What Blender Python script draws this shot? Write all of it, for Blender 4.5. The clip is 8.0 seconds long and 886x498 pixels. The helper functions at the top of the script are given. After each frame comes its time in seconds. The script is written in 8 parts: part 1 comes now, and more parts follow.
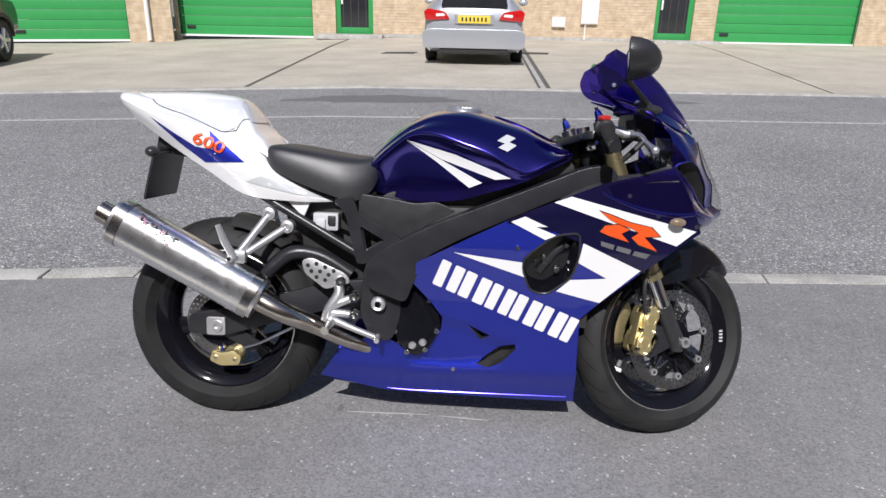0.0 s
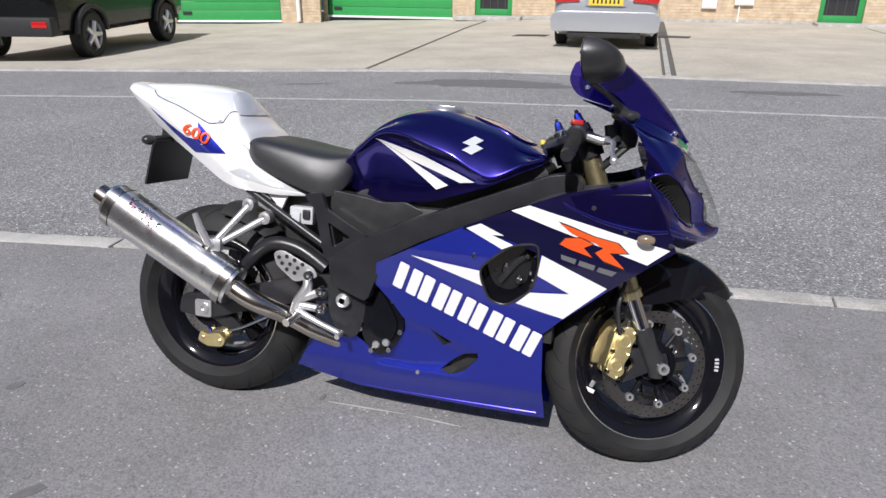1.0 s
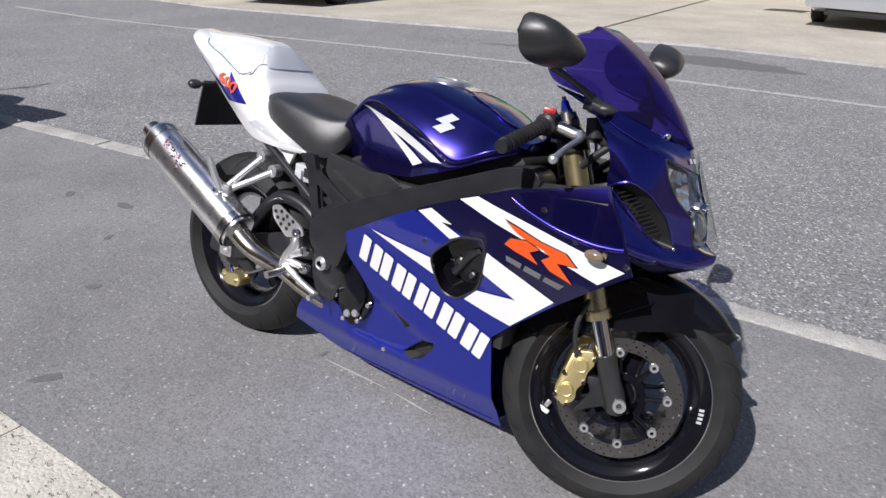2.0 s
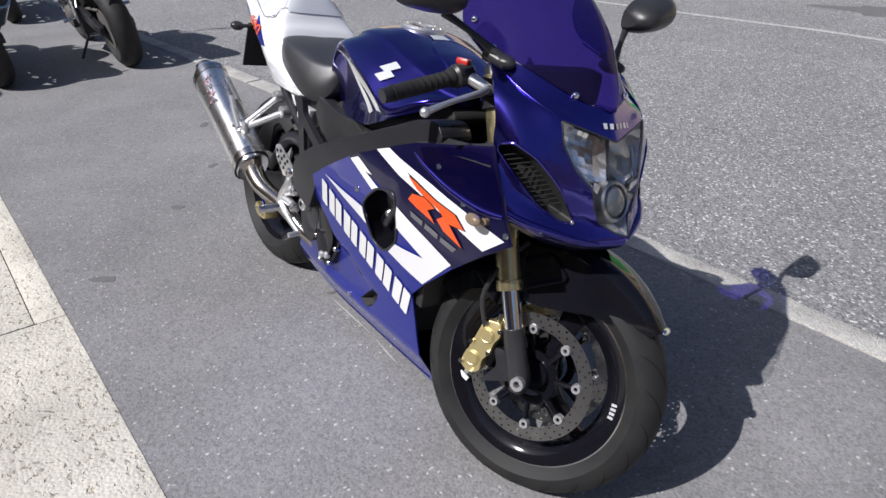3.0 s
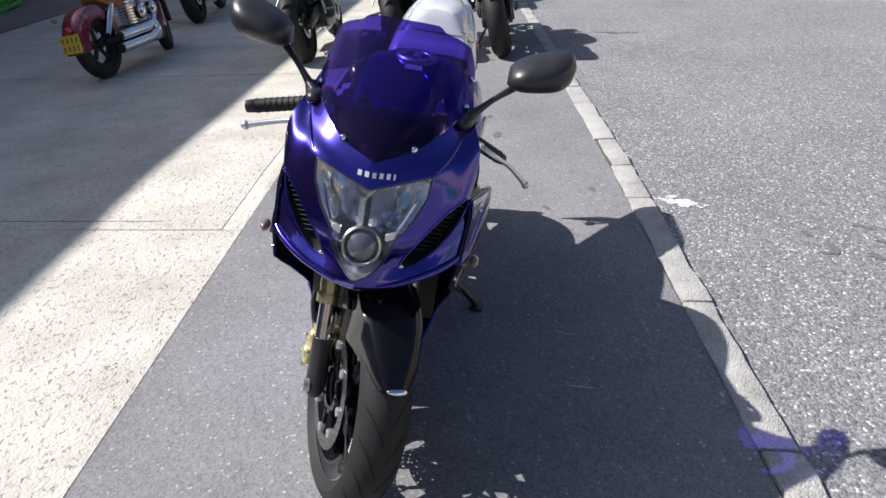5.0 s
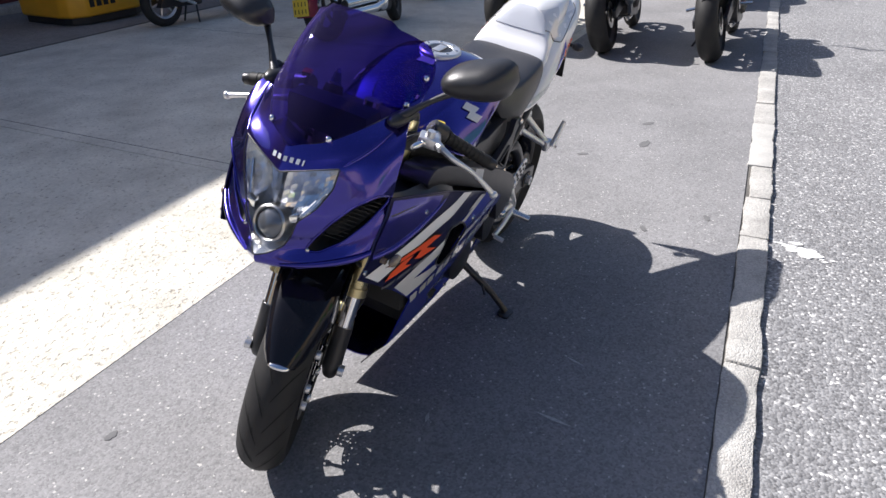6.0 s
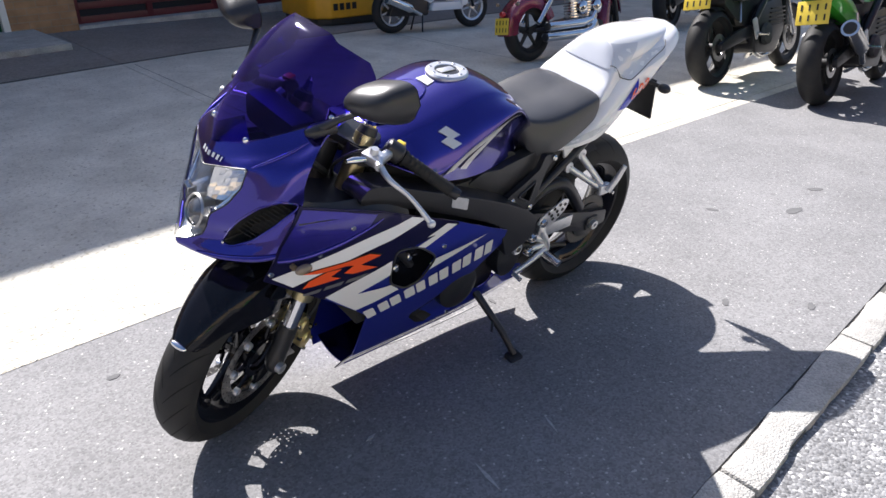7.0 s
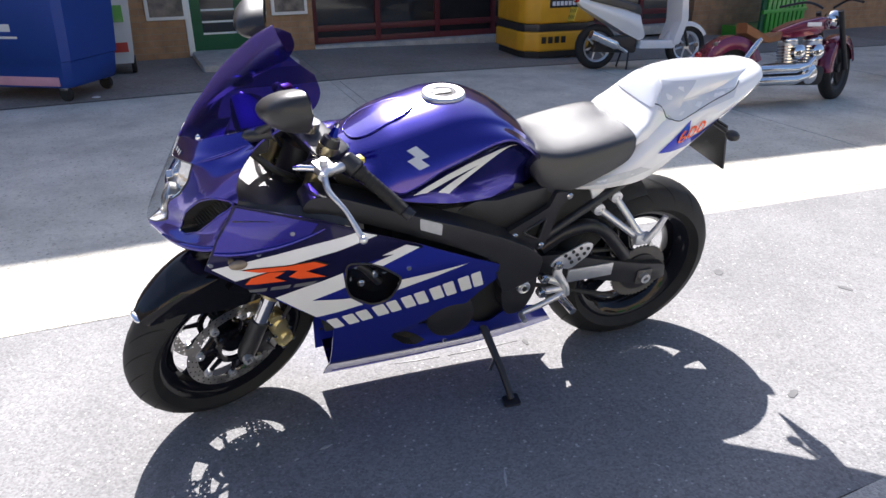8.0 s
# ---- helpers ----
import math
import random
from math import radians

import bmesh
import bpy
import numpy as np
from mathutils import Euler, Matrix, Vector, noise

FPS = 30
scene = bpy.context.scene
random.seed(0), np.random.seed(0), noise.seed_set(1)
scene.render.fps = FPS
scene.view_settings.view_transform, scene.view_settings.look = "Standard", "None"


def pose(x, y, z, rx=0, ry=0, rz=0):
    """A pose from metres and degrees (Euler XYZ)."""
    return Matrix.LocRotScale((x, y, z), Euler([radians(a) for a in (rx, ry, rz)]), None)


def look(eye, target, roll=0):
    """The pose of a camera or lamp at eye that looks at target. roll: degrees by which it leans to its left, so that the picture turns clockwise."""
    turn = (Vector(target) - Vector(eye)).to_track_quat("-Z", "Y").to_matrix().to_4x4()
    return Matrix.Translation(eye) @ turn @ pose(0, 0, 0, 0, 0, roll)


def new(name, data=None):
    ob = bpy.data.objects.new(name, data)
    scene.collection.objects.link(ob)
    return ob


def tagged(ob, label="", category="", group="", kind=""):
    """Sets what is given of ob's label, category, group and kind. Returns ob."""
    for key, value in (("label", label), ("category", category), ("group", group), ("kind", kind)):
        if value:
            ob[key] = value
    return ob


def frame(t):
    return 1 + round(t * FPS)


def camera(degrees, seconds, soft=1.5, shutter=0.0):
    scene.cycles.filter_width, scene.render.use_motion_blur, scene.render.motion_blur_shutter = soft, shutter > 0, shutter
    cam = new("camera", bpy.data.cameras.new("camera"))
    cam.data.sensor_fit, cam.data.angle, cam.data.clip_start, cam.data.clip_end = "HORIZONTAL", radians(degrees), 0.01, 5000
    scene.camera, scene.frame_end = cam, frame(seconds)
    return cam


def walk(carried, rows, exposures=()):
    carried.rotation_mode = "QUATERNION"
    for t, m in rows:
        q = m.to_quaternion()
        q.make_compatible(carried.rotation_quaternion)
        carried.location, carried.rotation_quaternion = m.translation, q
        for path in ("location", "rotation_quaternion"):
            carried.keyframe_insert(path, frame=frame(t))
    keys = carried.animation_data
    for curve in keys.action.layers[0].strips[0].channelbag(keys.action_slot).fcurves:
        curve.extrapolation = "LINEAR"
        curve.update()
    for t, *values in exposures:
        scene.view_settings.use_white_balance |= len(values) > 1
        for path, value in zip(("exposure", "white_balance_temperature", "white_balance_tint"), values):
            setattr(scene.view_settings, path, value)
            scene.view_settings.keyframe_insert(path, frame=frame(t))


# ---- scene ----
from mathutils.bvhtree import BVHTree

cam = camera(64.3, 8.0)
PATH = [
    (0, (0.067, -1.947, 1.32), (-0.022, -0.079, 0.611), 1.1),
    (0.5, (0.286, -1.902, 1.345), (-0.057, -0.067, 0.626), 0.6),
    (1, (0.552, -1.804, 1.364), (0.07, -0.018, 0.602), 0.3),
    (1.2, (0.642, -1.741, 1.358), (0.097, 0.021, 0.585), 0.9),
    (2.3, (1.309, -1.27, 1.387), (0.128, 0.072, 0.49), 0.7),
    (2.5, (1.404, -1.188, 1.392), (0.164, 0.085, 0.474), -0.1),
    (3, (1.607, -0.88, 1.362), (0.183, 0.127, 0.382), -1.0),
    (3.5, (1.799, -0.568, 1.383), (0.178, 0.163, 0.469), -2.2),
    (4, (1.994, -0.261, 1.415), (0.291, 0.108, 0.434), -0.9),
    (4.5, (2.022, 0.094, 1.407), (0.286, 0.109, 0.414), -4.2),
    (4.7, (2.028, 0.236, 1.421), (0.284, 0.177, 0.443), -4.0),
    (5.8, (1.895, 1.021, 1.415), (0.273, 0.316, 0.48), -1.0),
    (6, (1.796, 1.13, 1.416), (0.248, 0.302, 0.458), -1.8),
    (6.5, (1.56, 1.404, 1.396), (0.123, 0.321, 0.523), -1.5),
    (7, (1.301, 1.659, 1.388), (0.135, 0.304, 0.493), -0.4),
    (7.5, (0.983, 1.819, 1.372), (0.059, 0.259, 0.527), 0.4),
    (8, (0.685, 1.982, 1.34), (0.051, 0.265, 0.534), -0.4),
]
walk(cam, [(t, look(eye, target, roll)) for t, eye, target, roll in PATH],
     [(t, stops, 6160 if t < 5 else 6280, 12.5) for t, stops in ((0.0, 0.22), (1.0, 0.28), (2.5, 0.31), (3.5, 0.41), (4.5, 0.57), (6.0, 1.0), (6.5, 1.16), (7.0, 1.33), (7.5, 1.49), (8.0, 1.64))])

# ---- light: a clear sky and the sun, high over the workshop's roof ----
SUN_WAY = Vector((0.06, 0.955, -1.0)).normalized()
world = bpy.data.worlds.new("sky")
scene.world = world
world.use_nodes = True
wn, wl = world.node_tree.nodes, world.node_tree.links
sky = wn.new("ShaderNodeTexSky")
sky.sky_type, sky.sun_disc = "NISHITA", False
sky.air_density, sky.dust_density, sky.ozone_density = 1.0, 2.5, 4.0
sky.sun_elevation = math.asin(-SUN_WAY.z)
sky.sun_rotation = math.atan2(-SUN_WAY.x, -SUN_WAY.y)
wl.new(sky.outputs[0], wn["Background"].inputs[0])
wn["Background"].inputs[1].default_value = 0.06
sun = new("sun", bpy.data.lights.new("sun", "SUN"))
sun.data.energy, sun.data.angle, sun.data.color = 4.0, radians(0.53), (1.0, 0.955, 0.9)
sun.rotation_euler = SUN_WAY.to_track_quat("-Z", "Y").to_euler()
sun.location = (0, -8, 12)


# ---- materials ----
def mat(name, colour, rough=0.5, metal=0.0, second=None, scale=20.0, mixing=0.5, bump=0.0, bump_scale=None, coat=0.0, grain=0.0, spec=0.5):
    """A surface of two mingled tones with fine relief. scale: noise cells a metre."""
    m = bpy.data.materials.new(name)
    m.use_nodes = True
    n, l = m.node_tree.nodes, m.node_tree.links
    p = n["Principled BSDF"]
    p.inputs["Roughness"].default_value, p.inputs["Metallic"].default_value = rough, metal
    p.inputs["Coat Weight"].default_value, p.inputs["Coat Roughness"].default_value = coat, 0.04
    p.inputs["Specular IOR Level"].default_value = spec
    co = n.new("ShaderNodeTexCoord")
    a = n.new("ShaderNodeTexNoise")
    a.inputs["Scale"].default_value, a.inputs["Detail"].default_value = scale, 6
    l.new(co.outputs["Object"], a.inputs["Vector"])
    mix = n.new("ShaderNodeMix")
    mix.data_type = "RGBA"
    mix.inputs[6].default_value = (*colour, 1)
    mix.inputs[7].default_value = (*(second or [c * 0.8 for c in colour]), 1)
    ramp = n.new("ShaderNodeMapRange")
    ramp.inputs[1].default_value, ramp.inputs[2].default_value = 0.35, 0.65
    ramp.inputs[4].default_value = mixing
    l.new(a.outputs[0], ramp.inputs[0])
    l.new(ramp.outputs[0], mix.inputs[0])
    l.new(mix.outputs[2], p.inputs["Base Color"])
    rr = n.new("ShaderNodeMapRange")
    rr.inputs[3].default_value, rr.inputs[4].default_value = max(0.0, rough - 0.06), min(1.0, rough + 0.08)
    l.new(a.outputs[0], rr.inputs[0])
    l.new(rr.outputs[0], p.inputs["Roughness"])
    if bump:
        f = n.new("ShaderNodeTexNoise")
        f.inputs["Scale"].default_value, f.inputs["Detail"].default_value = bump_scale or scale * 8, 4
        l.new(co.outputs["Object"], f.inputs["Vector"])
        bp = n.new("ShaderNodeBump")
        bp.inputs["Strength"].default_value, bp.inputs["Distance"].default_value = 1.0, bump
        l.new(f.outputs[0], bp.inputs["Height"])
        l.new(bp.outputs[0], p.inputs["Normal"])
    return m


def stony(name, tones, cell, patch_scale, patch_tones, bump, rough=0.9, dots=None, pits=None):
    """Ground made of small stones: tones by cell, larger patches over it, relief of the stones. dots: share and colour of bright stones.
    pits: cells a metre, tone and depth of worn hollows."""
    m = bpy.data.materials.new(name)
    m.use_nodes = True
    n, l = m.node_tree.nodes, m.node_tree.links
    p = n["Principled BSDF"]
    p.inputs["Roughness"].default_value = rough
    p.inputs["Specular IOR Level"].default_value = 0.3
    co = n.new("ShaderNodeTexCoord")
    v = n.new("ShaderNodeTexVoronoi")
    v.inputs["Scale"].default_value = 1 / cell
    l.new(co.outputs["Object"], v.inputs["Vector"])
    sep = n.new("ShaderNodeSeparateColor")
    l.new(v.outputs["Color"], sep.inputs[0])
    r = n.new("ShaderNodeValToRGB")
    el = r.color_ramp.elements
    el[0].color, el[1].color = (*tones[0], 1), (*tones[-1], 1)
    for i, tone in enumerate(tones[1:-1]):
        e = el.new((i + 1) / (len(tones) - 1))
        e.color = (*tone, 1)
    if dots:
        el[-1].position = 1 - dots[0] * 1.5
        e = el.new(1 - dots[0])
        e.color = (*dots[1], 1)
    l.new(sep.outputs[0], r.inputs[0])
    nz = n.new("ShaderNodeTexNoise")
    nz.inputs["Scale"].default_value, nz.inputs["Detail"].default_value, nz.inputs["Roughness"].default_value = patch_scale, 8, 0.65
    l.new(co.outputs["Object"], nz.inputs["Vector"])
    pr = n.new("ShaderNodeValToRGB")
    pr.color_ramp.elements[0].position, pr.color_ramp.elements[1].position = 0.3, 0.7
    pr.color_ramp.elements[0].color, pr.color_ramp.elements[1].color = (*patch_tones[0], 1), (*patch_tones[1], 1)
    l.new(nz.outputs[0], pr.inputs[0])
    mul = n.new("ShaderNodeMix")
    mul.data_type, mul.blend_type = "RGBA", "MULTIPLY"
    mul.inputs[0].default_value = 1
    l.new(r.outputs[0], mul.inputs[6])
    l.new(pr.outputs[0], mul.inputs[7])
    tone = mul.outputs[2]
    fine = n.new("ShaderNodeTexNoise")
    if pits:
        hole = n.new("ShaderNodeTexNoise")
        hole.inputs["Scale"].default_value, hole.inputs["Detail"].default_value, hole.inputs["Roughness"].default_value = pits[0], 3, 0.6
        l.new(co.outputs["Object"], hole.inputs["Vector"])
        deep = n.new("ShaderNodeMapRange")
        deep.inputs[1].default_value, deep.inputs[2].default_value, deep.inputs[3].default_value, deep.inputs[4].default_value = 0.33, 0.43, 1.0, 0.0
        l.new(hole.outputs[0], deep.inputs[0])
        dull = n.new("ShaderNodeMix")
        dull.data_type, dull.blend_type = "RGBA", "MULTIPLY"
        dull.inputs[7].default_value = (*pits[1], 1)
        l.new(deep.outputs[0], dull.inputs[0])
        l.new(tone, dull.inputs[6])
        tone = dull.outputs[2]
    l.new(tone, p.inputs["Base Color"])
    fine.inputs["Scale"].default_value, fine.inputs["Detail"].default_value = 0.35 / cell, 5
    l.new(co.outputs["Object"], fine.inputs["Vector"])
    ad = n.new("ShaderNodeMath")
    ad.operation = "ADD"
    l.new(v.outputs["Distance"], ad.inputs[0])
    l.new(fine.outputs[0], ad.inputs[1])
    bp = n.new("ShaderNodeBump")
    bp.inputs["Strength"].default_value, bp.inputs["Distance"].default_value, bp.invert = 1.0, bump, True
    l.new(ad.outputs[0], bp.inputs["Height"])
    l.new(bp.outputs[0], p.inputs["Normal"])
    if pits:
        sink = n.new("ShaderNodeBump")
        sink.inputs["Strength"].default_value, sink.inputs["Distance"].default_value, sink.invert = 1.0, pits[2], True
        l.new(deep.outputs[0], sink.inputs["Height"])
        l.new(bp.outputs[0], sink.inputs["Normal"])
        l.new(sink.outputs[0], p.inputs["Normal"])
    return m


def brickwork(name, tones, mortar):
    """Stretcher bond of fitted size: 225 x 75 mm with its joints."""
    m = bpy.data.materials.new(name)
    m.use_nodes = True
    n, l = m.node_tree.nodes, m.node_tree.links
    p = n["Principled BSDF"]
    p.inputs["Roughness"].default_value = 0.9
    co = n.new("ShaderNodeTexCoord")
    mp = n.new("ShaderNodeMapping")
    mp.inputs["Rotation"].default_value = (radians(90), 0, 0)
    l.new(co.outputs["Object"], mp.inputs["Vector"])
    b = n.new("ShaderNodeTexBrick")
    b.inputs["Scale"].default_value, b.inputs["Mortar Size"].default_value = 1.0, 0.006
    b.inputs["Brick Width"].default_value, b.inputs["Row Height"].default_value = 0.225, 0.075
    b.inputs["Color1"].default_value, b.inputs["Color2"].default_value, b.inputs["Mortar"].default_value = (*tones[0], 1), (*tones[1], 1), (*mortar, 1)
    l.new(mp.outputs[0], b.inputs["Vector"])
    nz = n.new("ShaderNodeTexNoise")
    nz.inputs["Scale"].default_value, nz.inputs["Detail"].default_value = 6, 8
    l.new(co.outputs["Object"], nz.inputs["Vector"])
    mul = n.new("ShaderNodeMix")
    mul.data_type, mul.blend_type = "RGBA", "OVERLAY"
    mul.inputs[0].default_value = 0.5
    l.new(b.outputs[0], mul.inputs[6])
    l.new(nz.outputs[0], mul.inputs[7])
    l.new(mul.outputs[2], p.inputs["Base Color"])
    bp = n.new("ShaderNodeBump")
    bp.inputs["Strength"].default_value, bp.inputs["Distance"].default_value, bp.invert = 1.0, 0.006, True
    l.new(b.outputs["Fac"], bp.inputs["Height"])
    l.new(bp.outputs[0], p.inputs["Normal"])
    return m


def clear(name, tint, share=0.85, rough=0.02, body=0.5):
    """Thin tinted sheet: lets light through in its tint, with a glossy face."""
    m = bpy.data.materials.new(name)
    m.use_nodes = True
    n, l = m.node_tree.nodes, m.node_tree.links
    n.remove(n["Principled BSDF"])
    t, g, x, f = n.new("ShaderNodeBsdfTransparent"), n.new("ShaderNodeBsdfPrincipled"), n.new("ShaderNodeMixShader"), n.new("ShaderNodeLayerWeight")
    t.inputs[0].default_value = (*tint, 1)
    g.inputs["Base Color"].default_value = (*[c * body for c in tint], 1)
    g.inputs["Roughness"].default_value = rough
    f.inputs[0].default_value = 0.5
    pw, ml = n.new("ShaderNodeMath"), n.new("ShaderNodeMath")
    pw.operation, pw.inputs[1].default_value = "POWER", 4.5
    ml.operation, ml.inputs[1].default_value, ml.inputs[2].default_value = "MULTIPLY_ADD", 0.9, 0.04
    ad = n.new("ShaderNodeMath")
    ad.operation, ad.use_clamp = "ADD", True
    ad.inputs[1].default_value = 1 - share
    l.new(f.outputs["Facing"], pw.inputs[0])
    l.new(pw.outputs[0], ml.inputs[0])
    l.new(ml.outputs[0], ad.inputs[0])
    l.new(ad.outputs[0], x.inputs[0])
    l.new(t.outputs[0], x.inputs[1])
    l.new(g.outputs[0], x.inputs[2])
    l.new(x.outputs[0], n["Material Output"].inputs[0])
    return m


ASPHALT = stony("pavement_asphalt", [(0.189, 0.188, 0.19), (0.225, 0.224, 0.226), (0.248, 0.247, 0.249), (0.269, 0.267, 0.269), (0.297, 0.295, 0.297)], 0.0065, 1.1, ((0.76, 0.755, 0.753), (1.1, 1.09, 1.085)), 0.0010, dots=(0.008, (0.5, 0.49, 0.47)), pits=(34, (0.86, 0.86, 0.86), 0.0006))
ROAD = stony("road_asphalt", [(0.139, 0.139, 0.141), (0.219, 0.218, 0.22), (0.278, 0.277, 0.278), (0.348, 0.347, 0.347)], 0.009, 0.9, ((0.82, 0.82, 0.825), (1.05, 1.05, 1.05)), 0.0035, dots=(0.04, (0.64, 0.63, 0.61)))
CONCRETE = stony("concrete", [(0.66, 0.63, 0.56), (0.69, 0.66, 0.585), (0.72, 0.69, 0.61), (0.74, 0.71, 0.635)], 0.011, 2.2, ((0.74, 0.73, 0.7), (1.12, 1.11, 1.08)), 0.002, dots=(0.012, (0.45, 0.42, 0.37)), pits=(40, (0.8, 0.78, 0.73), 0.003))
KERB = stony("kerb_concrete", [(0.4, 0.39, 0.37), (0.48, 0.47, 0.445), (0.56, 0.545, 0.515)], 0.006, 5.0, ((0.68, 0.67, 0.66), (1.15, 1.15, 1.13)), 0.003)
KERB_PALE = stony("kerb_concrete_pale", [(0.46, 0.45, 0.43), (0.54, 0.53, 0.5)], 0.006, 3.0, ((0.8, 0.8, 0.79), (1.1, 1.1, 1.08)), 0.002)
FAR_CONCRETE = stony("forecourt_concrete", [(0.44, 0.405, 0.345), (0.49, 0.455, 0.39), (0.53, 0.495, 0.43)], 0.02, 0.8, ((0.78, 0.77, 0.75), (1.1, 1.1, 1.08)), 0.002)
# Worn court slabs, toned darker still: part of the workshop's shade is in the colour.
COURT = stony("worn_shaded_concrete", [(0.225, 0.205, 0.19), (0.27, 0.247, 0.227), (0.31, 0.285, 0.26)], 0.02, 0.7, ((0.72, 0.71, 0.7), (1.12, 1.11, 1.1)), 0.002)
DIRT = mat("joint_dirt", (0.1, 0.095, 0.085), 0.95, second=(0.16, 0.15, 0.135), scale=30)
SCRATCH = mat("scraped_asphalt", (0.46, 0.45, 0.44), 0.85, second=(0.33, 0.33, 0.33), scale=90, mixing=0.8)
CHALK = mat("worn_white_paint", (0.8, 0.79, 0.77), 0.8, second=(0.4, 0.4, 0.39), scale=60, mixing=0.8)
LINE = mat("road_line_paint", (0.5, 0.49, 0.47), 0.85, second=(0.3, 0.3, 0.29), scale=25, mixing=1.0)
STAIN = mat("oil_stain", (0.15, 0.149, 0.15), 0.95, second=(0.2, 0.198, 0.197), scale=40, spec=0.1)
BRICK = brickwork("buff_brick", ((0.6, 0.47, 0.32), (0.52, 0.39, 0.25)), (0.5, 0.44, 0.35))
BRICK_TAN = brickwork("tan_brick", ((0.4, 0.24, 0.13), (0.34, 0.2, 0.11)), (0.33, 0.24, 0.16))
ROOF = mat("roof_sheet", (0.3, 0.3, 0.31), 0.7, scale=4)
GREEN = mat("green_door_paint", (0.035, 0.3, 0.075), 0.45, second=(0.03, 0.26, 0.065), scale=3, bump=0.0006, bump_scale=30)
GREEN_DARK = mat("dark_green_door_paint", (0.012, 0.11, 0.045), 0.5, scale=5)
WHITE = mat("white_gloss_paint", (0.8, 0.8, 0.79), 0.35, second=(0.74, 0.74, 0.73), scale=6)
MAROON = mat("maroon_frame_paint", (0.11, 0.014, 0.022), 0.45, scale=8)
PANE = mat("dark_pane", (0.02, 0.022, 0.025), 0.06, second=(0.03, 0.03, 0.035), scale=3, spec=0.6)
POSTER = mat("poster_print", (0.06, 0.055, 0.055), 0.4, second=(0.25, 0.2, 0.18), scale=9, mixing=0.8)
BLACK = mat("black_plastic", (0.026, 0.026, 0.028), 0.34, second=(0.038, 0.038, 0.04), scale=30, bump=0.0002, bump_scale=900)
MATT = mat("matt_black", (0.022, 0.022, 0.022), 0.55, second=(0.034, 0.033, 0.032), scale=25, bump=0.0004, bump_scale=700)
GLOSS_BLACK = mat("gloss_black_paint", (0.006, 0.006, 0.009), 0.08, second=(0.009, 0.009, 0.012), scale=15, coat=0.25, spec=0.18)
FRAME_BLACK = mat("satin_black_alloy", (0.024, 0.024, 0.028), 0.32, metal=0.2, second=(0.034, 0.034, 0.038), scale=20, bump=0.0002, bump_scale=500)
RUBBER = mat("tyre_rubber", (0.017, 0.017, 0.018), 0.62, second=(0.031, 0.03, 0.029), scale=14, mixing=0.7, bump=0.0004, bump_scale=300, spec=0.3)
SEAT_VINYL = mat("seat_vinyl", (0.024, 0.024, 0.027), 0.41, second=(0.036, 0.036, 0.039), scale=10, bump=0.0004, bump_scale=900, spec=0.9)
NAVY = mat("navy_metallic_paint", (0.034, 0.025, 0.28), 0.19, metal=0.95, second=(0.038, 0.028, 0.31), scale=3, coat=1.0)
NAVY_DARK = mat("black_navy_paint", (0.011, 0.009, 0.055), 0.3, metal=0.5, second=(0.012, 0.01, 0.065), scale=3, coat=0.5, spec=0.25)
BLUE = mat("blue_metallic_paint", (0.027, 0.045, 0.5), 0.54, metal=0.9, second=(0.027, 0.04, 0.46), scale=3, coat=1.0)
PEARL = mat("white_fairing_paint", (0.88, 0.88, 0.885), 0.22, second=(0.84, 0.845, 0.85), scale=4, coat=1.0)
COWL_GREY = mat("pale_cowl_panel", (0.66, 0.68, 0.72), 0.2, second=(0.63, 0.65, 0.69), scale=4, coat=1.0)
SILVER_GREY = mat("pale_grey_paint", (0.6, 0.62, 0.64), 0.28, second=(0.56, 0.58, 0.6), scale=4, coat=1.0)
ORANGE = mat("orange_decal", (0.9, 0.1, 0.012), 0.35, second=(0.85, 0.085, 0.012), scale=9, coat=0.5)
RED = mat("red_plastic", (0.5, 0.02, 0.015), 0.35, scale=20, coat=0.3)
ALU = mat("polished_aluminium", (0.95, 0.95, 0.96), 0.28, metal=1.0, second=(0.9, 0.9, 0.91), scale=38, mixing=0.8, bump=0.0007, bump_scale=34)
CAST = mat("cast_aluminium", (0.76, 0.76, 0.77), 0.36, metal=0.85, second=(0.64, 0.64, 0.65), scale=40, bump=0.0003, bump_scale=400)
STEEL = mat("bright_steel", (0.7, 0.69, 0.67), 0.2, metal=1.0, second=(0.55, 0.53, 0.5), scale=30)
HOT_STEEL = mat("heat_tinted_steel", (0.62, 0.58, 0.53), 0.2, metal=1.0, second=(0.44, 0.39, 0.34), scale=18, mixing=0.8)
DISC = mat("disc_steel", (0.56, 0.55, 0.54), 0.3, metal=1.0, second=(0.44, 0.43, 0.42), scale=60)
GOLD = mat("gold_anodised", (0.88, 0.74, 0.38), 0.38, metal=0.9, second=(0.76, 0.62, 0.3), scale=40)
BRONZE = mat("fork_tube_gold", (0.6, 0.52, 0.3), 0.28, metal=0.9, second=(0.52, 0.44, 0.25), scale=30)
CHROME = mat("chrome", (0.85, 0.85, 0.86), 0.06, metal=1.0, second=(0.8, 0.8, 0.81), scale=20)
CHROME_DARK = mat("projector_glass", (0.17, 0.18, 0.2), 0.06, metal=0.4, second=(0.12, 0.13, 0.14), scale=20, coat=1.0)
TREAD = mat("tread_groove", (0.006, 0.006, 0.006), 0.9, scale=40)
BLUE_ALLOY = mat("blue_anodised_alloy", (0.015, 0.03, 0.28), 0.3, metal=0.9, second=(0.02, 0.04, 0.34), scale=30)
